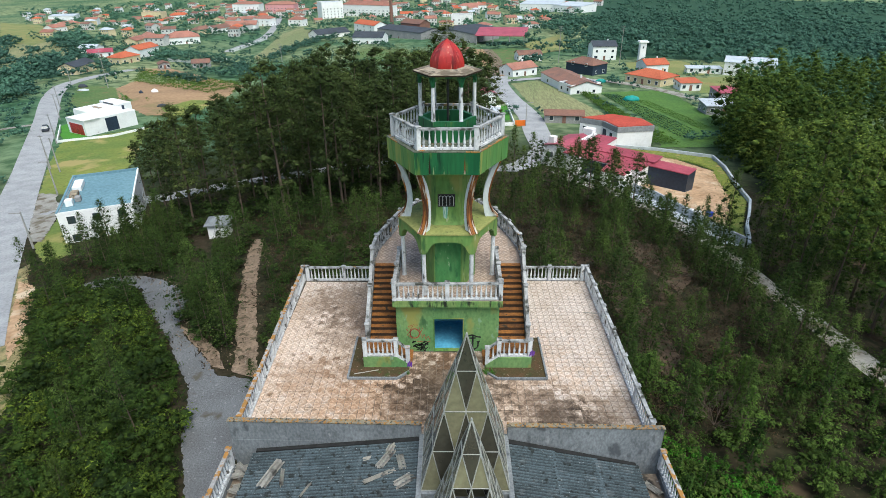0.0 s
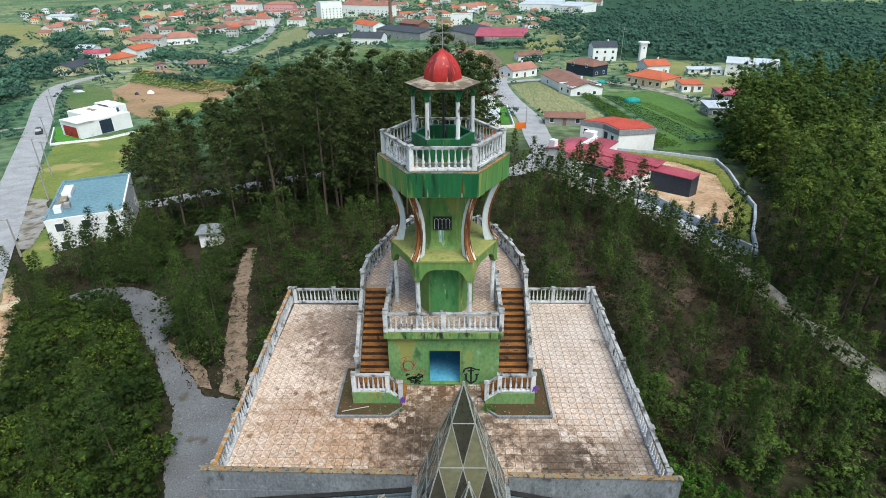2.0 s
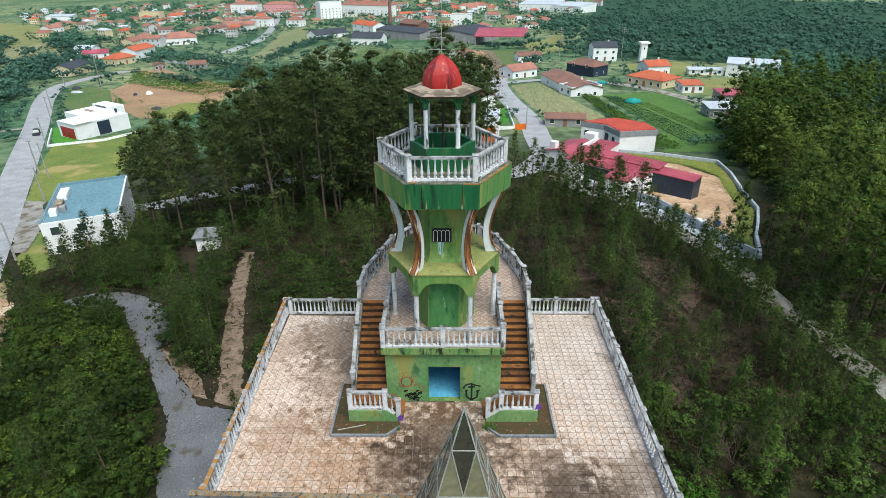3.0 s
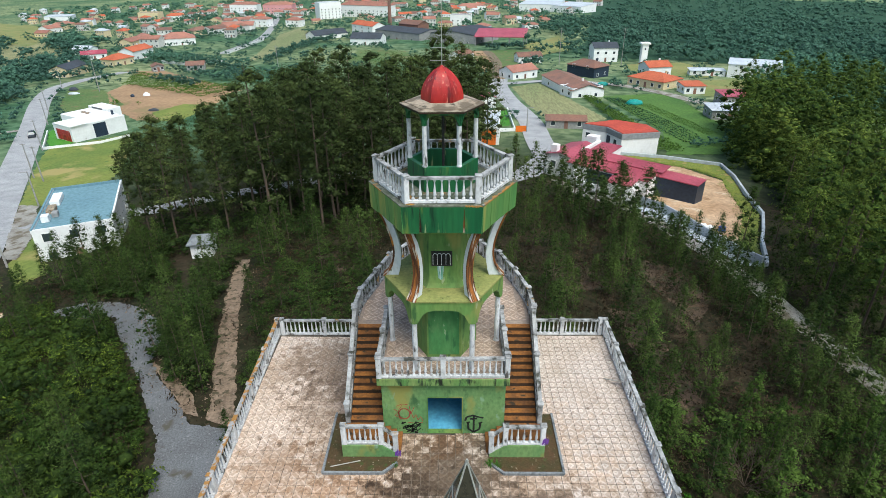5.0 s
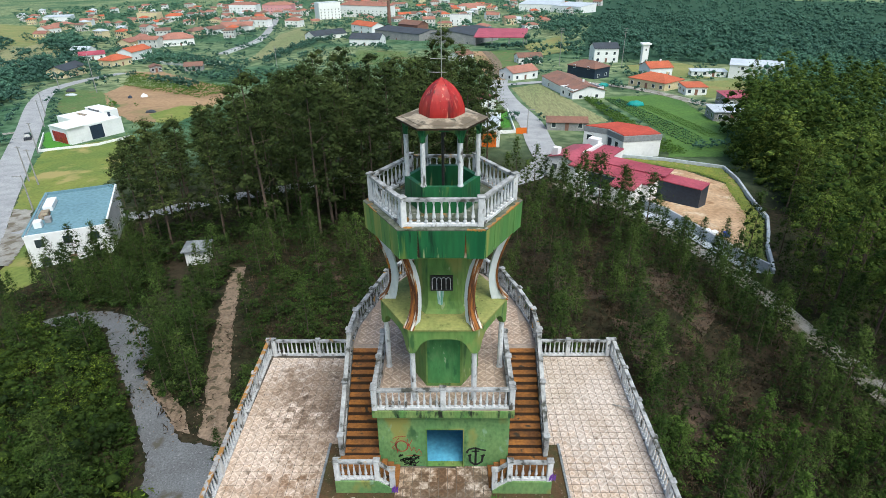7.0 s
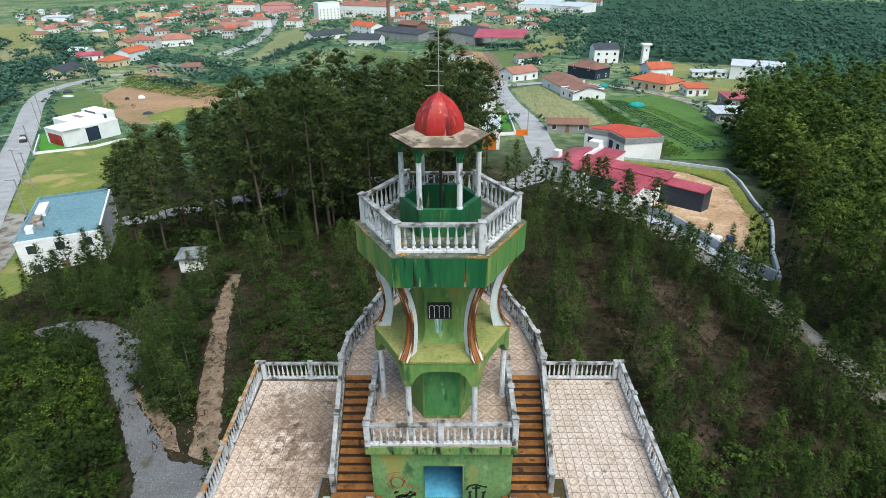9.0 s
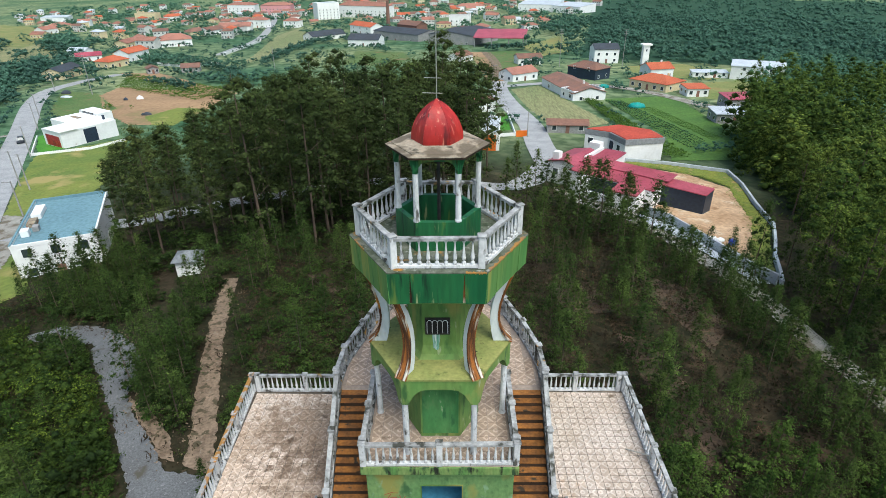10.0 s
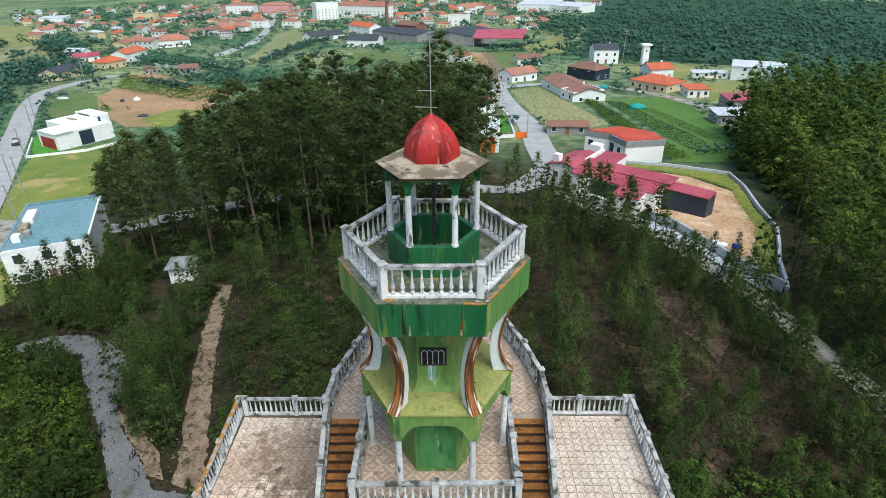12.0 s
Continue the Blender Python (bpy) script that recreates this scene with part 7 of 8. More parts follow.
def leaves(centres, radii, per, size, flat=0.8, slim=1.0, spread=0.0, core=0.6, lift=0.5, loose=(0.80, 0.17)):
    """Clumps of leaf sprays round a dense heart; sprays lie like shingles on the clump's skin, or stand out from it like needles by spread."""
    k = len(centres)
    n = k * per
    c = np.repeat(np.asarray(centres, float), per, axis=0)
    r = np.repeat(np.asarray(radii, float), per)[:, None]
    # soft shells, uneven, stretched to a side of their own
    lobe = np.repeat(unit(rng.normal(size=(k, 3))), per, axis=0)
    g = unit(rng.normal(size=(n, 3)) + np.array((0, 0, 0.25))) * (loose[0] + loose[1] * rng.normal(size=(n, 1)))
    g += lobe * (g * lobe).sum(axis=1)[:, None] * 0.35
    p = c + g * r * np.array((1, 1, flat))
    d = unit(g)
    face = unit(d + rng.normal(size=(n, 3)) * 0.24 + np.array((0, 0, lift)))
    a = unit(np.cross(face, rng.normal(size=(n, 3))))
    if spread:
        a = unit(a * (1 - spread) + (d + np.array((0, 0, 0.35))) * spread)
    b = unit(np.cross(face, a))
    s = rng.uniform(0.45, 1.35, (n, 1)) * size
    v = np.stack((p - a * s * 0.8 - b * s * 0.45 * slim, p + a * s, p - a * s * 0.1 + b * s * 0.7 * slim), axis=1).reshape(-1, 3)
    f = np.arange(len(v)).reshape(-1, 3)
    nrm = np.repeat(unit(d + face * 0.45 + np.array((0, 0, 0.25))), 3, axis=0)
    if core:
        hv, hf = (ROUND_V, ROUND_F) if core > 0.55 else (HEART_V, HEART_F)
        m = len(hv)
        heart = hv[None] * rng.uniform(0.7, 1.2, (k, m, 1)) * core * np.asarray(radii, float)[:, None, None] * np.array((1, 1, flat)) + np.asarray(centres, float)[:, None]
        f = np.concatenate((f, (hf[None] + (np.arange(k) * m)[:, None, None]).reshape(-1, 3) + len(v)))
        v = np.concatenate((v, heart.reshape(-1, 3)))
        nrm = np.concatenate((nrm, np.tile(unit(hv), (k, 1))))
    return v, f, nrm


def leaf_mesh(v, f, material, nrm, inner):
    """A crown: sprays in the leaf material, shaded with the round of their clump, and the hearts of its clumps in a
    darker one that paints inner shade.
    """
    me = bpy.data.meshes.new("crown")
    me.from_pydata(v.tolist(), [], f.tolist())
    me.materials.append(material)
    me.materials.append(CLUMPS.get(material.name, HEART_SHADE))
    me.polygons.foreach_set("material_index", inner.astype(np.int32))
    me.polygons.foreach_set("use_smooth", np.ones(len(f), bool))
    me.normals_split_custom_set_from_vertices(nrm.tolist())
    return me


def trunk_mesh(h, r, limbs, lean=0.03):
    """A tapered trunk with a slight bend, and limbs up to the clumps."""
    bm = bmesh.new()
    pts = [Vector((lean * h * math.sin(2.2 * u), lean * h * 0.6 * math.sin(3 * u + 1) - lean * h * 0.6 * math.sin(1), h * u)) for u in (0, 0.2, 0.4, 0.6, 0.8, 0.97)]
    rad = [r, r * 0.82, r * 0.66, r * 0.5, r * 0.33, r * 0.12]
    rows = [[bm.verts.new(p + Vector((q * math.cos(math.pi * i / 3), q * math.sin(math.pi * i / 3), 0))) for i in range(6)] for p, q in zip(pts, rad)]
    for a, b in zip(rows, rows[1:]):
        for i in range(6):
            bm.faces.new((a[i], a[(i + 1) % 6], b[(i + 1) % 6], b[i]))
    for c in limbs:
        z = max(0.15 * h, min(0.9 * h, c[2] - 0.35 * math.hypot(c[0], c[1])))
        rod(bm, (lean * h * math.sin(2.2 * z / h), 0, z), tuple(c), r * 0.16, 4)
    return mesh_of(bm, BARK)


def kind_of_tree(style, h, n):
    """Crown clumps for one variant of a kind of tree."""
    cs, rs = [], []
    base = rng.uniform(0.06, 0.30)
    for i in range(n):
        u, a = i / (n - 1), i * 2.4 + rng.uniform(-0.5, 0.5)
        if style == "edge":
            z = h * (0.42 + 0.54 * u ** 0.9)
            reach = h * 0.19 * (1 - 0.75 * u ** 2) * rng.uniform(0.2, 1.1)
            r = h * rng.uniform(0.055, 0.095)
        elif style == "tall":
            z = h * (base + (0.96 - base) * u ** 0.8 + rng.uniform(-0.03, 0.03))
            reach = h * 0.175 * (1 - 0.82 * u ** 2.2) * (0.45 + 0.55 * min(1.0, u / 0.3)) * rng.uniform(0.2, 1.15)
            r = h * rng.uniform(0.048, 0.086)
        elif style == "dense":
            z = h * (0.14 + 0.82 * u)
            reach = h * 0.17 * (1 - 0.85 * u ** 2.4) * rng.uniform(0.35, 1.1)
            r = h * rng.uniform(0.07, 0.12) * (1.1 - 0.3 * u)
        elif style == "cone":
            z = h * (0.12 + 0.84 * u)
            reach = h * 0.15 * (1 - 0.9 * u ** 1.2) * rng.uniform(0.35, 1.1)
            r = h * rng.uniform(0.07, 0.12) * (1.1 - 0.5 * u)
        elif style == "pine":
            z = h * (0.18 + 0.80 * u)
            reach = h * 0.22 * (1 - u) ** 0.75 * rng.uniform(0.3, 1.1)
            z += reach * 0.2
            r = h * rng.uniform(0.075, 0.13) * (1.1 - 0.35 * u)
        elif style == "low":
            reach = 1.3 * h * math.sqrt((i + 0.5) / n)
            z, r = h * rng.uniform(0.15, 0.6), h * rng.uniform(0.35, 0.6)
        else:
            reach = h * 0.42 * math.sqrt((i + 0.3) / n) * rng.uniform(0.7, 1.05)
            z, r = h * (0.24 + 0.56 * rng.uniform(0.3, 1.0) * (1 - (reach / h / 0.5) ** 2)), h * rng.uniform(0.15, 0.25)
        cs.append((reach * math.cos(a), reach * math.sin(a), z))
        rs.append(r)
    return cs, rs


VARIANTS = {}
for key, style, h, r, n, per, size, slim, spread, core, flat, leafs in (
        ("tall", "tall", 22, 0.2, 48, 72, 0.178, 0.85, 0.0, 0.42, 0.62, EUCA), ("right", "dense", 17, 0.2, 34, 76, 0.175, 0.85, 0.0, 0.46, 0.85, BRIGHT), ("edge", "edge", 16, 0.17, 30, 72, 0.165, 0.85, 0.0, 0.42, 0.7, BRIGHT), ("pine", "pine", 10, 0.1, 36, 54, 0.172, 0.46, 0.25, 0.30, 0.7, PINE_TREE),
        ("young", "cone", 5, 0.07, 18, 52, 0.095, 0.8, 0.05, 0.42, 0.85, YOUNG), ("scrub", "low", 0.9, 0.02, 7, 20, 0.10, 0.5, 0.4, 0, 0.8, PINE), ("round", "round", 6, 0.12, 12, 40, 0.22, 0.8, 0.0, 0.55, 0.8, VALLEY),
        ("mound", "round", 2, 0.03, 9, 58, 0.063, 0.85, 0.1, 0.5, 0.85, SHRUB), ("bush", "round", 2, 0.03, 8, 28, 0.093, 0.85, 0.0, 0.48, 0.85, SHRUB), ("far", "round", 6, 0.1, 5, 15, 0.39, 0.8, 0.0, 0.55, 0.85, VALLEY),
        ("stand", "dense", 17, 0.2, 20, 28, 0.34, 0.85, 0.0, 0.46, 0.9, BRIGHT), ("heath", "low", 0.9, 0.02, 6, 15, 0.125, 0.5, 0.35, 0, 0.8, PINE), ("grove", "round", 6, 0.1, 8, 26, 0.27, 0.8, 0.0, 0.5, 0.9, VALLEY)):
    VARIANTS[key] = []
    for k in range(5):
        cs, rs = kind_of_tree(style, h, n)
        v, f, nrm = leaves(cs, rs, per, size, flat=flat, slim=slim, spread=spread, core=core, loose=(0.58, 0.32) if style == "pine" else (0.66, 0.26))
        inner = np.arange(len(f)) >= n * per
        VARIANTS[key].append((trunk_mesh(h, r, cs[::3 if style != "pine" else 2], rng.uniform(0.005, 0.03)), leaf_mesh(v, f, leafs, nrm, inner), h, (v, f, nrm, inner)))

LABELS = {"tall": ("tall dark eucalyptus with bare trunk and ragged crown", "eucalyptus_tree", "eucalyptus wood behind the tower"),
          "right": ("dense green eucalyptus with full leafy crown", "eucalyptus_tree", "eucalyptus wood across the lane"),
          "edge": ("slim eucalyptus with bare dark trunk and high crown", "eucalyptus_tree", "eucalyptus wood across the lane"),
          "pine": ("thin pine with sparse tufts of needles", "pine_tree", "pines on the slope"),
          "young": ("bushy young tree in the undergrowth", "young_tree", "young trees round the building"),
          "round": ("small round garden tree", "garden_tree", "garden trees")}


def tree(key, x, y, h, sink=0.15):
    tm, cm, h0, _ = VARIANTS[key][int(rng.integers(5))]
    label, name, group = LABELS[key]
    s = h / h0
    wide = s * rng.uniform(0.85, 1.2)
    at = Matrix.Translation((x, y, ground_z(x, y) - sink)) @ Matrix.Rotation(rng.uniform(0, 6.28), 4, "Z") @ Matrix.Diagonal((wide, wide, s, 1))
    ob = thing(name, label, "tree", group)
    ob.matrix_basis = at
    share("trunk", tm, ob, Matrix.Identity(4))
    share("crown", cm, ob, Matrix.Identity(4))
    return ob


def inside(x, y, plan):
    c = False
    for (x0, y0), (x1, y1) in zip(plan, plan[1:] + plan[:1]):
        if (y0 > y) != (y1 > y) and x < (x1 - x0) * (y - y0) / (y1 - y0) + x0:
            c = not c
    return c


def scatter(plan, count, gap, avoid=()):
    """Random places in a plan, no two nearer than gap, outside the plans to avoid."""
    xs, ys = [p[0] for p in plan], [p[1] for p in plan]
    made = []
    for _ in range(count * 40):
        if len(made) >= count:
            break
        x, y = rng.uniform(min(xs), max(xs)), rng.uniform(min(ys), max(ys))
        if inside(x, y, plan) and (round(x / CELL), round(y / CELL)) not in TAKEN and not any(inside(x, y, a) for a in avoid) and all((x - p) ** 2 + (y - q) ** 2 > gap * gap for p, q in made):
            made.append((x, y))
    return made


HOUSE_PLOT = [(-11, -30), (9.8, -30), (9.8, 10), (-11, 10)]
AVOID = (HOUSE_PLOT,)

for spot in ((28, 70, 4.0), (24, 78, 4.0), (32, 67, 3.0), (20, 86, 4.0)):
    take(*spot)
take(-31.2, 42.0, 3.0)
take(-29.4, 34.2, 3.4)
take(-28.0, 30.0, 2.4)
# the tall wood behind the tower, higher towards its middle
WOOD = [(-66, 84), (-58, 106), (-34, 120), (2, 124), (8, 98), (4, 66), (-6, 54), (-24, 50), (-44, 52), (-52, 60), (-60, 72)]
CLEARING = [(-22, 119), (-25, 161), (-19, 179), (-10, 139), (-9.6, 111), (-15, 106)]
for x, y in scatter(WOOD, 128, 3.7, AVOID + (CLEARING,)):
    tree("tall", x, y, float(np.interp(x, (-72, -56, -40, -24, 8), (9, 14.5, 19.5, 25, 24.5))) * rng.uniform(0.72, 1.0))
for x, y, h in ((-1.5, 112, 29.5), (2.5, 116, 25), (-4, 118, 26), (-20, 93, 26.5), (-26.5, 98, 26), (-32, 88, 22.5), (-28, 92, 23.5)):
    tree("tall", x, y, h)

# the wood across the lane
RIGHT_WOOD = [(44, 6), (45.5, 22), (49, 36), (54, 52), (59.5, 68), (63, 88), (64.5, 108), (79, 141), (98, 180), (165, 200), (170, 60), (95, 0), (60, -12)]
right_far = []
for x, y in scatter(RIGHT_WOOD, 310, 4.4, AVOID):
    if math.hypot(x, y) < 72:
        tree("right", x, y, 14 * rng.uniform(0.75, 1.3))
    else:
        right_far.append((x, y))

right_far += scatter([(60, 66), (63.5, 88), (65, 108), (79, 141), (94, 141), (82, 108), (76, 66)], 120, 3.0, AVOID)
for x, y, h in ((39.4, 37.5, 13), (38.6, 30.6, 15), (39.2, 25.4, 14), (40.4, 20.5, 15), (41.8, 33.0, 16), (43.0, 27.5, 15), (42.4, 40.5, 14), (44.6, 45.0, 15), (47.4, 50.5, 15), (40.6, 14.0, 14), (44.4, 17.5, 16), (46.0, 38.5, 17),
                (51.0, 56.0, 15), (54.6, 64.0, 15), (57.6, 73.0, 14)):
    tree("edge", x, y, h)

# pines on the slope and along the lane
for x, y in ((32.2, 49), (33.0, 44), (33.0, 38), (32.6, 31), (32.4, 26), (33.4, 21), (34.5, 53), (36, 47)):
    take(x, y, 2.2)
SLOPE = [(12, 6), (24, 4), (34, 8), (35, 40), (30, 58), (18, 66), (4, 68), (-8, 52), (-24, 50), (-46, 50), (-54, 40), (-46, 26), (-30, 16), (-24, -4), (-12, 14), (0, 14)]
for x, y in scatter(SLOPE, 150, 2.4, AVOID):
    tree("pine", x, y, rng.uniform(3.5, 8.0))
for x, y in scatter([(11, 8), (22, 5), (33, 10), (30, 46), (24, 52), (12, 40)], 24, 2.2, AVOID):
    tree("pine", x, y, rng.uniform(3.0, 6.5))
for x, y in scatter([(27, 12), (30.6, 14), (30.2, 44), (27, 46)], 8, 2.2, AVOID):
    tree("pine", x, y, rng.uniform(4.0, 6.5))
for x, y in scatter([(10, 62), (26, 50), (29, 58), (22, 72), (14, 80), (6, 76)], 5, 2.4):
    tree("pine", x, y, rng.uniform(8, 13))
for x, y, h in ((25.2, 48.8, 11), (22.0, 72.1, 9.8), (15.6, 81.6, 9), (12.2, 84, 10), (17.1, 73.6, 6.8), (36.6, 44.8, 10.5), (28.2, 42.1, 6.6), (28.5, 34.3, 5.4), (26.6, 46.5, 7), (19.6, 76.0, 9.3),
                (-47.7, 45.7, 7.6), (-51.0, 45.6, 6.2), (-53.3, 45.0, 4.8), (-43.7, 44.4, 7.8), (-57, 41, 5), (43.5, 49, 11)):
    tree("pine", x, y, h)

for x, y in scatter([(-27, 18), (-20, 15), (-23, 30), (-27, 46), (-44, 50), (-46, 38), (-30, 31)], 55, 1.6, AVOID):
    tree("pine", x, y, rng.uniform(3.5, 7.5))
for x, y in scatter([(38, 4), (37.5, 22), (37.5, 40), (42, 44), (44, 30), (44, 4)], 26, 2.0, AVOID):
    tree("pine", x, y, rng.uniform(4, 9))

# young trees by the building
for x, y in scatter([(12, -24), (50, -16), (40, 6), (33, 18), (14, 12)], 110, 1.7, AVOID):
    tree("young", x, y, rng.uniform(2.6, 6.0))
for x, y in scatter([(-40, 18), (-42, 30), (-30, 22), (-22, 6), (-18, -8), (-25, -12), (-31, 2)], 34, 2.2, AVOID):
    tree("young", x, y, rng.uniform(1.8, 4.2))


def thicket(name, places, key, heights, material, label, category="undergrowth"):
    """Many plants in one mesh, from the crowns of one kind."""
    vs, fs, ns, hearts, k = [], [], [], [], 0
    for x, y in places:
        _, _, h0, (v, f, nrm, inner) = VARIANTS[key][int(rng.integers(5))]
        h = rng.uniform(*heights)
        a, s = rng.uniform(0, 6.28), h / h0
        w = s * rng.uniform(0.9, 1.6)
        p = np.column_stack(((v[:, 0] * math.cos(a) - v[:, 1] * math.sin(a)) * w + x, (v[:, 0] * math.sin(a) + v[:, 1] * math.cos(a)) * w + y, v[:, 2] * s + ground_z(x, y) - 0.12 * h))
        vs.append(p)
        fs.append(f + k)
        ns.append(np.column_stack((nrm[:, 0] * math.cos(a) - nrm[:, 1] * math.sin(a), nrm[:, 0] * math.sin(a) + nrm[:, 1] * math.cos(a), nrm[:, 2])))
        hearts.append(inner)
        k += len(p)
    me = leaf_mesh(np.concatenate(vs), np.concatenate(fs), material, np.concatenate(ns), np.concatenate(hearts))
    return tagged(new(name, me), label, category, kind="stuff")


BED = [(-47, 26), (-44, 34), (-32, 24), (-21, 6), (-14, -10), (-25, -14), (-31, 1), (-34, 8.5), (-40, 17.5)]
thicket("brambles", scatter(BED, 260, 0.7, AVOID), "scrub", (0.6, 1.2), PINE, "low green brambles between the shrubs")
thicket("shrubs", scatter(BED, 230, 1.0, AVOID), "mound", (0.8, 3.8), SHRUB, "dense green shrubs beside the gravel yard")
thicket("shrubs", scatter(BED, 45, 1.6, AVOID), "mound", (1.6, 3.6), PINE, "tall dark shrubs beside the gravel yard")
for k in range(7):
    thicket("eucalyptus_wood", right_far[k::7], "stand", (11, 19), BRIGHT, "dense green eucalyptus wood further up the slope", "wood")
thicket("shrubs", scatter([(11, -26), (52, -18), (42, 4), (33, 16), (12, 12)], 420, 0.9, AVOID), "bush", (0.9, 2.8), YOUNG, "dense dark green undergrowth below the terrace")
thicket("brambles", scatter([(9.8, -14), (17.5, -10), (21, 1), (14.5, 5.5), (9.8, 3)], 150, 0.6, AVOID), "bush", (0.9, 1.9), IVY, "bright green brambles against the building wall")
thicket("shrubs", scatter([(36, 2), (36, 30), (39, 38), (48, 46), (60, 50), (58, 0)], 140, 1.0, AVOID), "bush", (0.8, 2.4), BRIGHT, "green undergrowth at the edge of the wood")
thicket("shrubs", scatter([(-27, 18), (-20, 15), (-23, 30), (-27, 46), (-44, 50), (-46, 38), (-30, 31)], 180, 0.8, AVOID), "bush", (1.0, 2.6), PINE, "dark green shrubs between the gravel yard and the path")
thicket("shrubs", scatter([(-13, 6), (-10, 14), (-3, 34), (-16, 46), (-21, 40), (-16, 14)], 150, 0.8, AVOID), "bush", (0.8, 2.0), PINE, "dark green shrubs behind the terrace")
thicket("shrubs", scatter([(-52, 46), (-24, 49), (2, 58), (6, 84), (-20, 86), (-46, 74)], 150, 1.8, AVOID), "bush", (2.0, 4.5), PINE, "dark understorey below the tall wood")

UNDER = [(10, 4), (32, 6), (34.5, 40), (33, 60), (20, 76), (0, 74), (-12, 56), (-46, 54), (-56, 41), (-46, 26), (-24, 6), (-12, 12)]
thicket("bracken", scatter(UNDER, 420, 0.8, AVOID), "scrub", (0.4, 1.0), DRY, "dry brown bracken under the pines")
thicket("heather", scatter(UNDER, 1500, 0.6, AVOID), "heath", (0.6, 1.4), HEATH, "dark brown-green heather on the slope")
thicket("shrubs", scatter([(-27, 18), (-20, 14), (-12, 14), (-6, 40), (-24, 49), (-44, 49), (-46, 38), (-30, 31)], 170, 0.9, AVOID), "bush", (0.7, 1.7), YOUNG, "low green shrubs under the pines")
thicket("heather", scatter(UNDER, 520, 0.8, AVOID), "heath", (0.6, 1.6), PINE, "low dark green heath plants on the slope")
thicket("grass_tufts", scatter(UNDER, 260, 0.8, AVOID), "scrub", (0.3, 0.7), SHRUB, "tufts of yellow-green grass on the slope")

def dead_bush(x, y, h):
    """A leafless grey bush: many thin forking twigs."""
    bm = bmesh.new()
    twig = random.Random(4)

    def grow(p, d, length, r, level):
        q = p + d * length
        rod(bm, p, q, r, 4)
        if level:
            for _ in range(3):
                e = (d + Vector((twig.uniform(-0.7, 0.7), twig.uniform(-0.7, 0.7), twig.uniform(-0.25, 0.5)))).normalized()
                grow(p.lerp(q, twig.uniform(0.5, 1.0)), e, length * twig.uniform(0.55, 0.85), r * 0.62, level - 1)

    for k in range(7):
        a = k * 0.9
        grow(Vector((0, 0, 0)), Vector((0.7 * math.cos(a), 0.7 * math.sin(a), 0.9)).normalized(), h * 0.42, 0.028, 4)
    ob = part("dead_bush", bm, BARK)
    ob.matrix_basis = pose(x, y, ground_z(x, y) - 0.05)
    return tagged(ob, "leafless grey bush with many thin twigs on the slope", "bush", "dead bushes")


dead_bush(19.6, 6.6, 3.3)

# loose stones along the edge of the gravel yard
RUBBLE = (((-33.7, 31.6), (-29.2, 26.0), 60), ((-27.5, 23.5), (-24.0, 18.0), 150), ((-24.0, 18.0), (-20.0, 13.0), 130), ((-18.5, 13.5), (-23, 40), 140))
vs, fs = [], []
for (x0, y0), (x1, y1), k in RUBBLE:
    for i in range(k):
        u = rng.uniform()
        x, y, r = x0 + (x1 - x0) * u + rng.normal() * 0.7, y0 + (y1 - y0) * u + rng.normal() * 0.7, rng.uniform(0.03, 0.10)
        fs.append(HEART_F + 6 * len(vs))
        vs.append(HEART_V * rng.uniform(0.6, 1.3, (6, 1)) * r + np.array((x, y, ground_z(x, y) + 0.1 + r * 0.2)))
me = bpy.data.meshes.new("rubble")
me.from_pydata(np.concatenate(vs).tolist(), [], np.concatenate(fs).tolist())
me.materials.append(DIRT)
tagged(new("rubble", me), "loose pale stones and rubble beside the gravel yard", "rubble", kind="stuff")

# ---- far woods, hedges and the town ----
def polar(a0, a1, r0, r1):
    """A plan between two bearings (degrees from straight ahead, right positive) and two distances."""
    k = 8
    return [(r0 * math.sin(radians(a0 + (a1 - a0) * i / k)), r0 * math.cos(radians(a0 + (a1 - a0) * i / k))) for i in range(k + 1)] + \
           [(r1 * math.sin(radians(a1 + (a0 - a1) * i / k)), r1 * math.cos(radians(a1 + (a0 - a1) * i / k))) for i in range(k + 1)]


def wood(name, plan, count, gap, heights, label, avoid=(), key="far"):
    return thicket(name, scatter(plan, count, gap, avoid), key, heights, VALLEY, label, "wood")


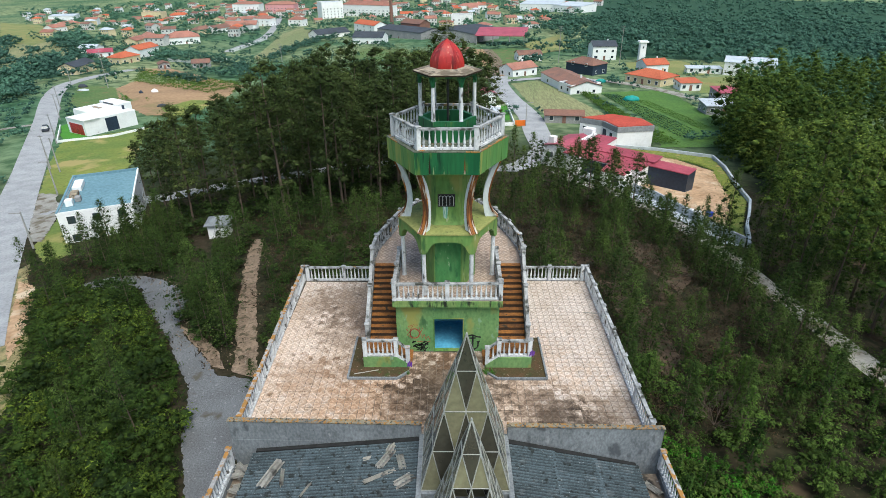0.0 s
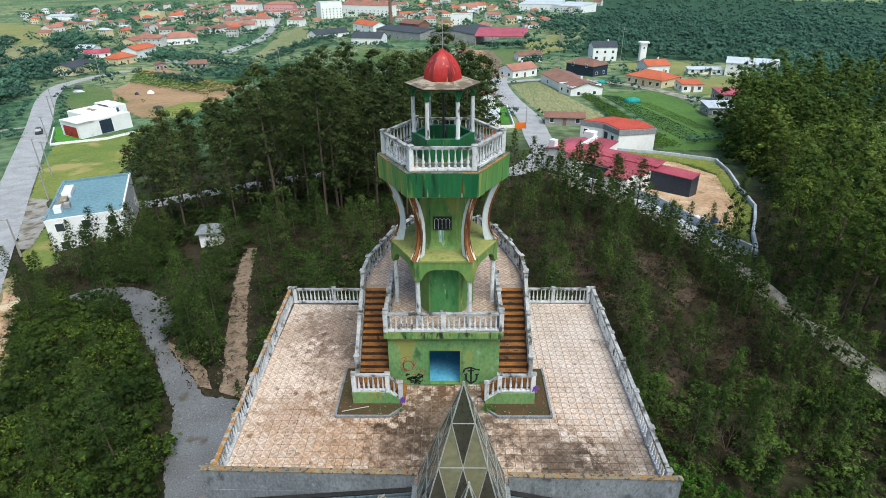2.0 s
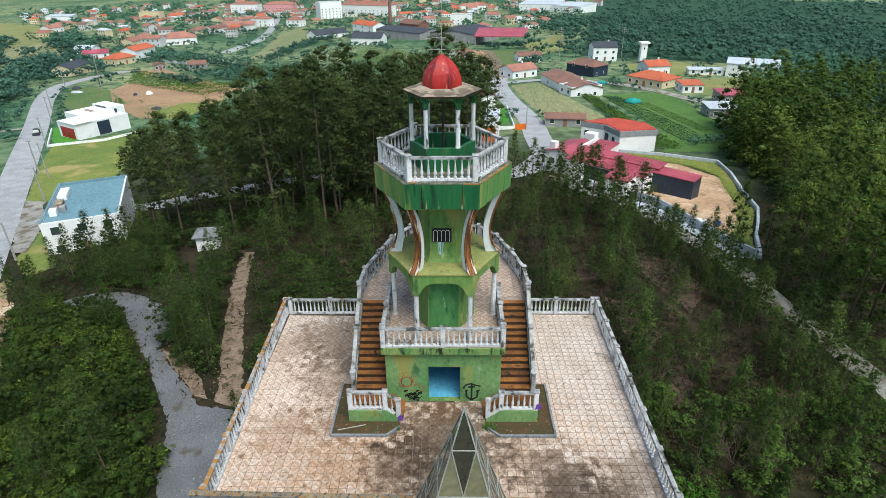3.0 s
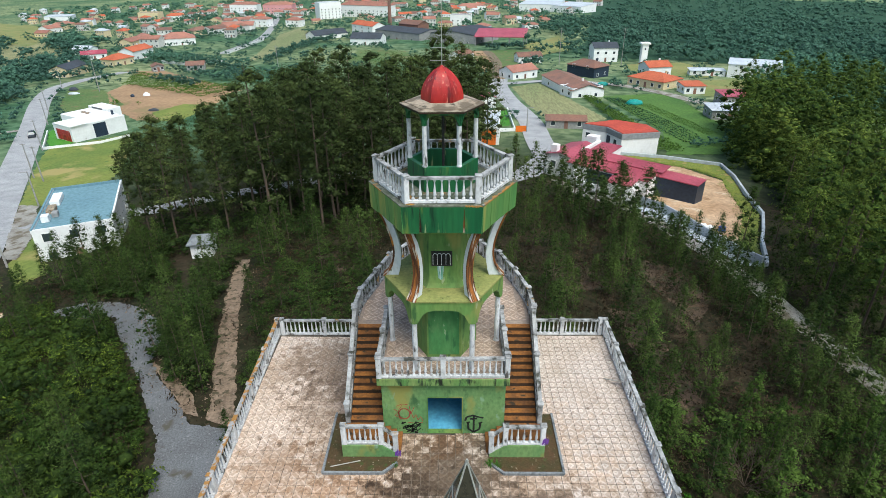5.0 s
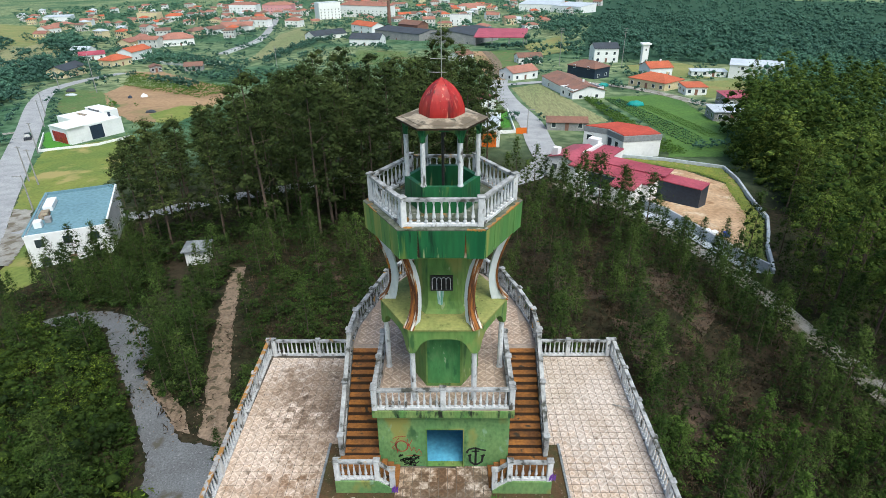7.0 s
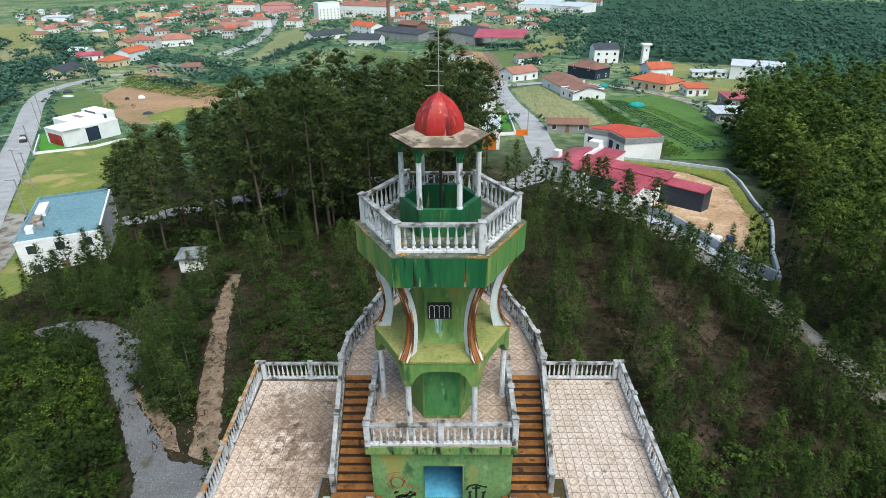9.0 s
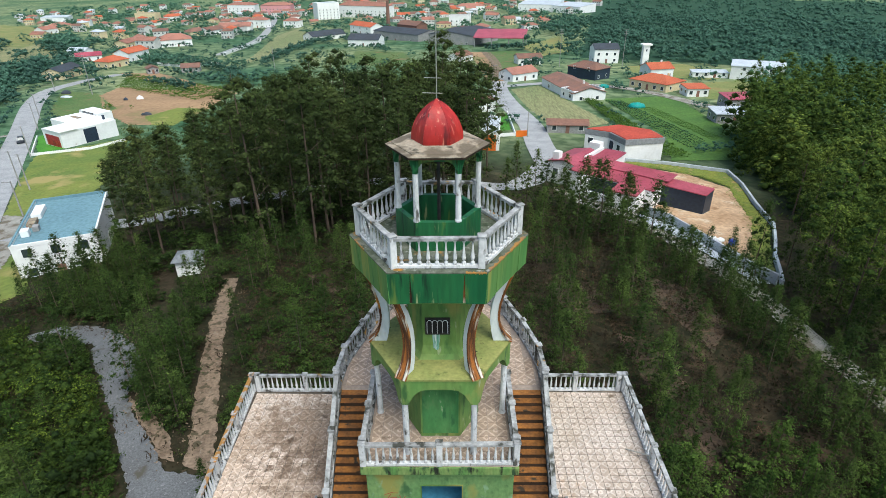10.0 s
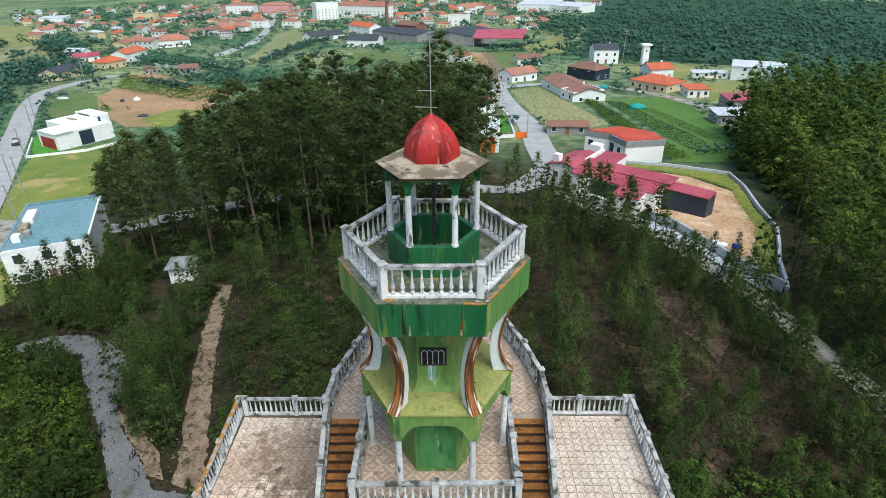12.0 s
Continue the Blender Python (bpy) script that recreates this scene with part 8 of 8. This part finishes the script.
town = random.Random(5)
for a0, a1, r0, r1, count in ((-36, 8, 620, 1080, 125), (-36, -20, 430, 640, 10), (8, 14, 700, 1080, 9), (-4, 10, 430, 640, 10), (-32, 6, 600, 1000, 30)):
    spots = []
    for _ in range(count * 20):
        if len(spots) >= count:
            break
        a, r = radians(town.uniform(a0, a1)), town.uniform(r0, r1)
        p = (r * math.sin(a), r * math.cos(a))
        if (round(p[0] / CELL), round(p[1] / CELL)) not in TAKEN and all(math.dist(p, q) > 17 for q in spots):
            spots.append(p)
    for x, y in spots:
        ang = town.uniform(-0.6, 0.6)
        w, d = town.uniform(8, 14), town.uniform(7, 10)
        tall = town.choice((3.2, 3.2, 3.4, 5.6, 5.8))
        rows = tuple((4, k) for k in range(int(tall // 2.8)))
        roof_mat, colour = town.choice(((TERRACOTTA, "dull orange tiled"), (TERRACOTTA, "dull orange tiled"), (TERRACOTTA, "dull orange tiled"), (OLD_ROOF, "brown tiled"), (OLD_ROOF, "brown tiled"), (ORANGE_ROOF, "bright orange"), (PALE_ROOF, "pale sheet")))
        wall_mat, wall = town.choice(((PAINT, "white"), (OFF_WHITE, "off-white"), (OFF_WHITE, "off-white"), (CREAM, "cream")))
        house(f"{wall} town house with {colour} roof", (x, y), (x + w * math.cos(ang), y + w * math.sin(ang)), d, tall, town.choice(("gable", "hip")), roof_mat, wall_mat, windows=rows, side=0, group="town houses", name="town_house", chimney=False)


WOOD_FLOOR = mat("dark_wood_floor", (0.030, 0.070, 0.045), (0.045, 0.090, 0.055), big=0.05, fine=0.6, world_space=True, rough=1.0, spec=0.05)
flat_patch("ground_wood", polar(13, 50, 312, 1160), WOOD_FLOOR, 0.06, "dark green wood floor on the valley side", "grass", 30.0)
flat_patch("ground_wood", polar(-46, -34, 310, 600), WOOD_FLOOR, 0.06, "dark green wood floor on the far slope", "grass", 30.0)
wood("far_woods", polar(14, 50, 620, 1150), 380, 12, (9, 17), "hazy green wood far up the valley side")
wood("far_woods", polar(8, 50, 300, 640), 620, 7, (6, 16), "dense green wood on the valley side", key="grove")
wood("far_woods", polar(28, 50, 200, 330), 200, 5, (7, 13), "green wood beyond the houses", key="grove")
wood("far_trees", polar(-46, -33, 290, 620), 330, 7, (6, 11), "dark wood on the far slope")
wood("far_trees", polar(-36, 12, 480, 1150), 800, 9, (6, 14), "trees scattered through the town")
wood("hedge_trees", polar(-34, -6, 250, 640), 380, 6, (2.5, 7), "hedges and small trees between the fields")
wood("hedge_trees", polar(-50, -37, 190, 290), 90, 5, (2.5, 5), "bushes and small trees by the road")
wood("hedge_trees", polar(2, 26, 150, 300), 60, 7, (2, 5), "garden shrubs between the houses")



def crop_rows(label, a0, a1, b0, b1, rows, gap, height, leafs):
    """Rows of low plants between two headlands."""
    places = []
    for r in range(rows):
        u = (r + 0.5) / rows
        p, q = Vector(a0).lerp(Vector(a1), u), Vector(b0).lerp(Vector(b1), u)
        k = int((q - p).length / gap)
        places += [tuple(p.lerp(q, (i + rng.uniform(-0.2, 0.2)) / k)) for i in range(k)]
    thicket("crop_rows", places, "far", (height * 0.8, height * 1.2), leafs, label, "crop")


crop_rows("green vine rows beside the straw field", (45.7, 185), (49, 178), (49, 112.5), (57, 114), 4, 1.5, 2.0, CROP_LEAF)
crop_rows("rows of blue-green cabbages", (52.5, 181), (58.5, 181), (59.5, 122), (67, 130), 6, 1.2, 0.9, CABBAGE)
crop_rows("rows of green vegetables", (61, 172), (66, 171), (68.6, 131), (73, 134), 6, 1.0, 0.6, CROP_LEAF)
thicket("garden_bushes", [(60.4 + 1.3 * i, 119 + 0.4 * i + 1.6 * (i % 3)) for i in range(8)], "far", (2.0, 3.6), VALLEY, "dark round bushes at the foot of the vegetable rows", "bush")
crop_rows("rows of young fruit trees on the brown field", (-150, 262), (-136, 222), (-80, 206), (-88, 186), 8, 2.8, 2.2, CROP_LEAF)
thicket("garden_bushes", scatter([(-112, 205), (-92, 186), (-78, 190), (-100, 214)], 9, 3) + scatter([(-128, 178), (-112, 170), (-104, 186), (-120, 196)], 14, 2.5), "far", (1.2, 3.0), CROP_LEAF, "green bushes on the vegetable plots", "bush")

# ---- hedges ----
HEDGES = [
    ([(-119.5, 120.1), (-122.6, 129.9), (-129.2, 145.2)], 3.5),
    ([(-96.3, 88.0), (-98.1, 92.9)], 4),
    ([(-142.1, 151.4), (-140.3, 156.7)], 4),
    ([(-180.5, 329.6), (-156.1, 302.1), (-136.0, 287.9)], 7),
    ([(-287.4, 411.8), (-296.6, 452.0), (-231.9, 359.3)], 9),
    ([(-200.8, 232.0), (-208.7, 258.3), (-227.4, 304.0), (-239.0, 332.3)], 7),
    ([(-163.7, 181.2), (-172.2, 199.1), (-188.4, 229.0)], 7),
    ([(-297.0, 657.6), (-261.3, 682.2)], 9),
    ([(-121.1, 230.3), (-104.9, 215.0), (-80.5, 198.2)], 5),
    ([(-133.2, 292.0), (-105.1, 263.7), (-84.2, 223.8)], 5),
    ([(-183.8, 355.2), (-150.1, 322.1), (-123.8, 300.0), (-100.7, 280.8)], 3.5),
    ([(-125.4, 252.1), (-105.1, 237.5), (-86.7, 224.2), (-70.4, 221.9)], 5),
    ([(-95.7, 289.0), (-96.4, 369.0), (-86.6, 438.1), (-60.4, 404.1)], 5),
    ([(-264.9, 379.3), (-272.6, 426.2), (-270.2, 458.0)], 6),
    ([(-211.8, 247.1), (-205.5, 255.7), (-209.6, 283.8)], 5),
    ([(-168.0, 187.1), (-165.2, 195.5), (-171.5, 211.4)], 5),
    ([(-153.6, 205.4), (-154.6, 218.9)], 3),
    ([(22.3, 339.8), (44.9, 346.9), (68.1, 340.5)], 5),
    ([(57.2, 225.3), (61.6, 200.1)], 4.5),
    ([(74.6, 236.8), (81.0, 217.3)], 4),
    ([(95.8, 226.6), (114.4, 225.4)], 4),
    ([(60.1, 113.5), (66.9, 113.0)], 4),
    ([(-64.5, 404.8), (-33.7, 330.9), (-19.2, 311.0)], 4),
    ([(-219.1, 346.5), (-221.9, 394.3)], 4),
    ([(-249.8, 509.7), (-201.0, 487.2), (-166.8, 501.2)], 6),
    ([(78.1, 191.2), (78.3, 156.8), (81.1, 142.7)], 2.5),
    ([(-110.0, 465.9), (-88.3, 502.2)], 5),
    ([(34.4, 254.7), (44.1, 267.4)], 6),
    ([(74.3, 202.8), (81.9, 187.2)], 2.5),
]
places = []
for line, h in HEDGES:
    for (x0, y0), (x1, y1) in zip(line, line[1:]):
        k = max(2, int(math.hypot(x1 - x0, y1 - y0) / 2.6))
        places += [(x0 + (x1 - x0) * i / k + rng.uniform(-2, 2), y0 + (y1 - y0) * i / k + rng.uniform(-2.5, 2.5), h) for i in range(k)]
places = [p for p in places if (round(p[0] / CELL), round(p[1] / CELL)) not in TAKEN]
for h in sorted({p[2] for p in places}):
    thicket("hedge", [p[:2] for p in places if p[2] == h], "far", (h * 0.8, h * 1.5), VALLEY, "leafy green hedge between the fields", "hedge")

# taller pines between the slope and the lane, and eucalyptus at the edge of the wood
for x, y, h in ((9.5, 73, 9), (12.5, 70.5, 8.2), (15, 68, 9.5), (18, 66.5, 8), (20.5, 64, 9.6), (23.2, 62, 7), (24.6, 58.4, 10), (27.2, 57, 6.0), (28.2, 53.2, 7.0), (29.6, 50.2, 4.6), (29.2, 46.8, 6.0),
                (30.4, 40, 6.2), (31.4, 35.6, 6.0), (30.2, 31.6, 5.4), (30.4, 25, 5.6)):
    tree("pine", x, y, h)
for x, y, h in ((33.2, 40.6, 6.5), (33.0, 36.8, 7.0), (32.8, 33.0, 4.5), (33.4, 24.6, 4.2), (34.0, 20.4, 5.5), (34.2, 45.4, 5.0), (35.0, 47.6, 6.0), (34.6, 15.6, 5.0), (31.6, 28.6, 5.2), (32.0, 22.0, 4.6), (30.6, 37.6, 5.6), (33.2, 18.4, 4.4), (31.0, 41.6, 5.0)):
    tree("pine", x, y, h)
TAKEN.clear()                    # low grass may grow up to the lane and walls
BANK = [(39.0, 46.8), (42.4, 55.4), (50.0, 71.0), (55.8, 92.4), (52.5, 99.3), (46.0, 104.0), (37.5, 107)]
for side in (-1, 1):
    thicket("grass_tufts", [(x + side * rng.uniform(1.2, 1.9), y + rng.uniform(-1, 1)) for y in np.arange(12, 66, 0.5) for x in [float(np.interp(y, (12, 18, 24, 29.5, 36, 42.5, 50.8, 60.6, 68.5), (37, 36, 35.5, 35, 35, 34.4, 33.1, 31.5, 29.6)))]], "scrub", (0.3, 0.8), SHRUB, "rough grass along the edge of the gravel lane")
EDGE = [(-35.2, 29.0), (-32.8, 25.4), (-29.4, 20.6), (-26.6, 16.8), (-24.1, 13.1), (-21.9, 10.2), (-20.2, 4.6), (-17.6, -1.2), (-14.8, -7.0)]
thicket("shrubs", [(x0 + (x1 - x0) * u - abs(rng.normal(0.2, 0.9)), y0 + (y1 - y0) * u - 0.2) for (x0, y0), (x1, y1) in zip(EDGE, EDGE[1:]) for u in np.arange(0, 1, 0.075)], "bush", (0.6, 1.9), SHRUB, "green shrubs along the edge of the gravel")
for x, y, h in ((54, 50, 18), (50, 39, 17), (60, 64, 18)):
    tree("right", x, y, h)
thicket("grass_tufts", scatter([(34.8, 65), (37.6, 65.5), (38.2, 61), (41, 47), (39.2, 44.5), (37.6, 48), (36.9, 58)], 170, 0.35), "scrub", (0.35, 0.8), CROP_LEAF, "yellow-green grass verge inside the plot wall")

thicket("grass_tufts", [(x + rng.uniform(-0.6, 0.6), y + rng.uniform(-0.6, 0.6)) for (x0, y0), (x1, y1) in zip(BANK, BANK[1:]) for u in np.arange(0, 1, 0.05) for x, y in [(x0 + (x1 - x0) * u, y0 + (y1 - y0) * u)]], "scrub", (0.3, 0.7), CROP_LEAF, "ragged yellow-green grass along the bank")

# ---- floor tiles ----
def tile_mesh(w, d, material):
    return mesh_of(boxes((0.010, w - 0.010, 0.010, d - 0.010, 0, 0.016)), material)


def hexes(x, y):
    return (x - AX) ** 2 + y ** 2 < 1.3 ** 2


TS = 0.34
tile, deck_tile = tile_mesh(TS, TS, TILE), tile_mesh(TS, TS, TILE_DECK)
rest = bmesh.new()
near = 0
blocked = [(-4.3, 4.0, -2.4, 4.8), (-4.2, -1.95, -3.65, -2.3), (1.7, 4.0, -3.65, -2.3)]
loose = random.Random(2)
for i in range(51):
    for j in range(39):
        x, y = -8.78 + TS * i, -8.02 + TS * j - 0.006 * i
        if y + TS > 4.72 or y < -8.06 - 0.018 * (x + 9) or any(x > a and x + TS < b and y > c and y + TS < d for a, b, c, d in blocked):
            continue
        z = -0.0075 + loose.uniform(-0.002, 0.002)
        if y < -4.4 and near < 300:
            share("tile", tile, floor, Matrix.Translation((x, y, z)) @ Matrix.Rotation(loose.uniform(-0.006, 0.006), 4, "Y"))
            near += 1
        else:
            box(rest, x + 0.010, x + TS - 0.010, y + 0.010, y + TS - 0.010, z, z + 0.016)
tagged(part("tiles", rest, TILE, floor), "cream patterned floor tiles", kind="stuff")
plan = [(x * 0.97 - 0.002, y * 0.97) for x, y in DECK_PLAN]
for i in range(26):
    for j in range(32):
        x, y = -4.18 + TS * i, -2.58 + TS * j
        if not all(inside(x + a, y + b, plan) for a in (0, TS) for b in (0, TS)) or hexes(x + TS / 2, y + TS / 2):
            continue
        share("tile", deck_tile, deck_floor, Matrix.Translation((x, y, DECK - 0.0055)))
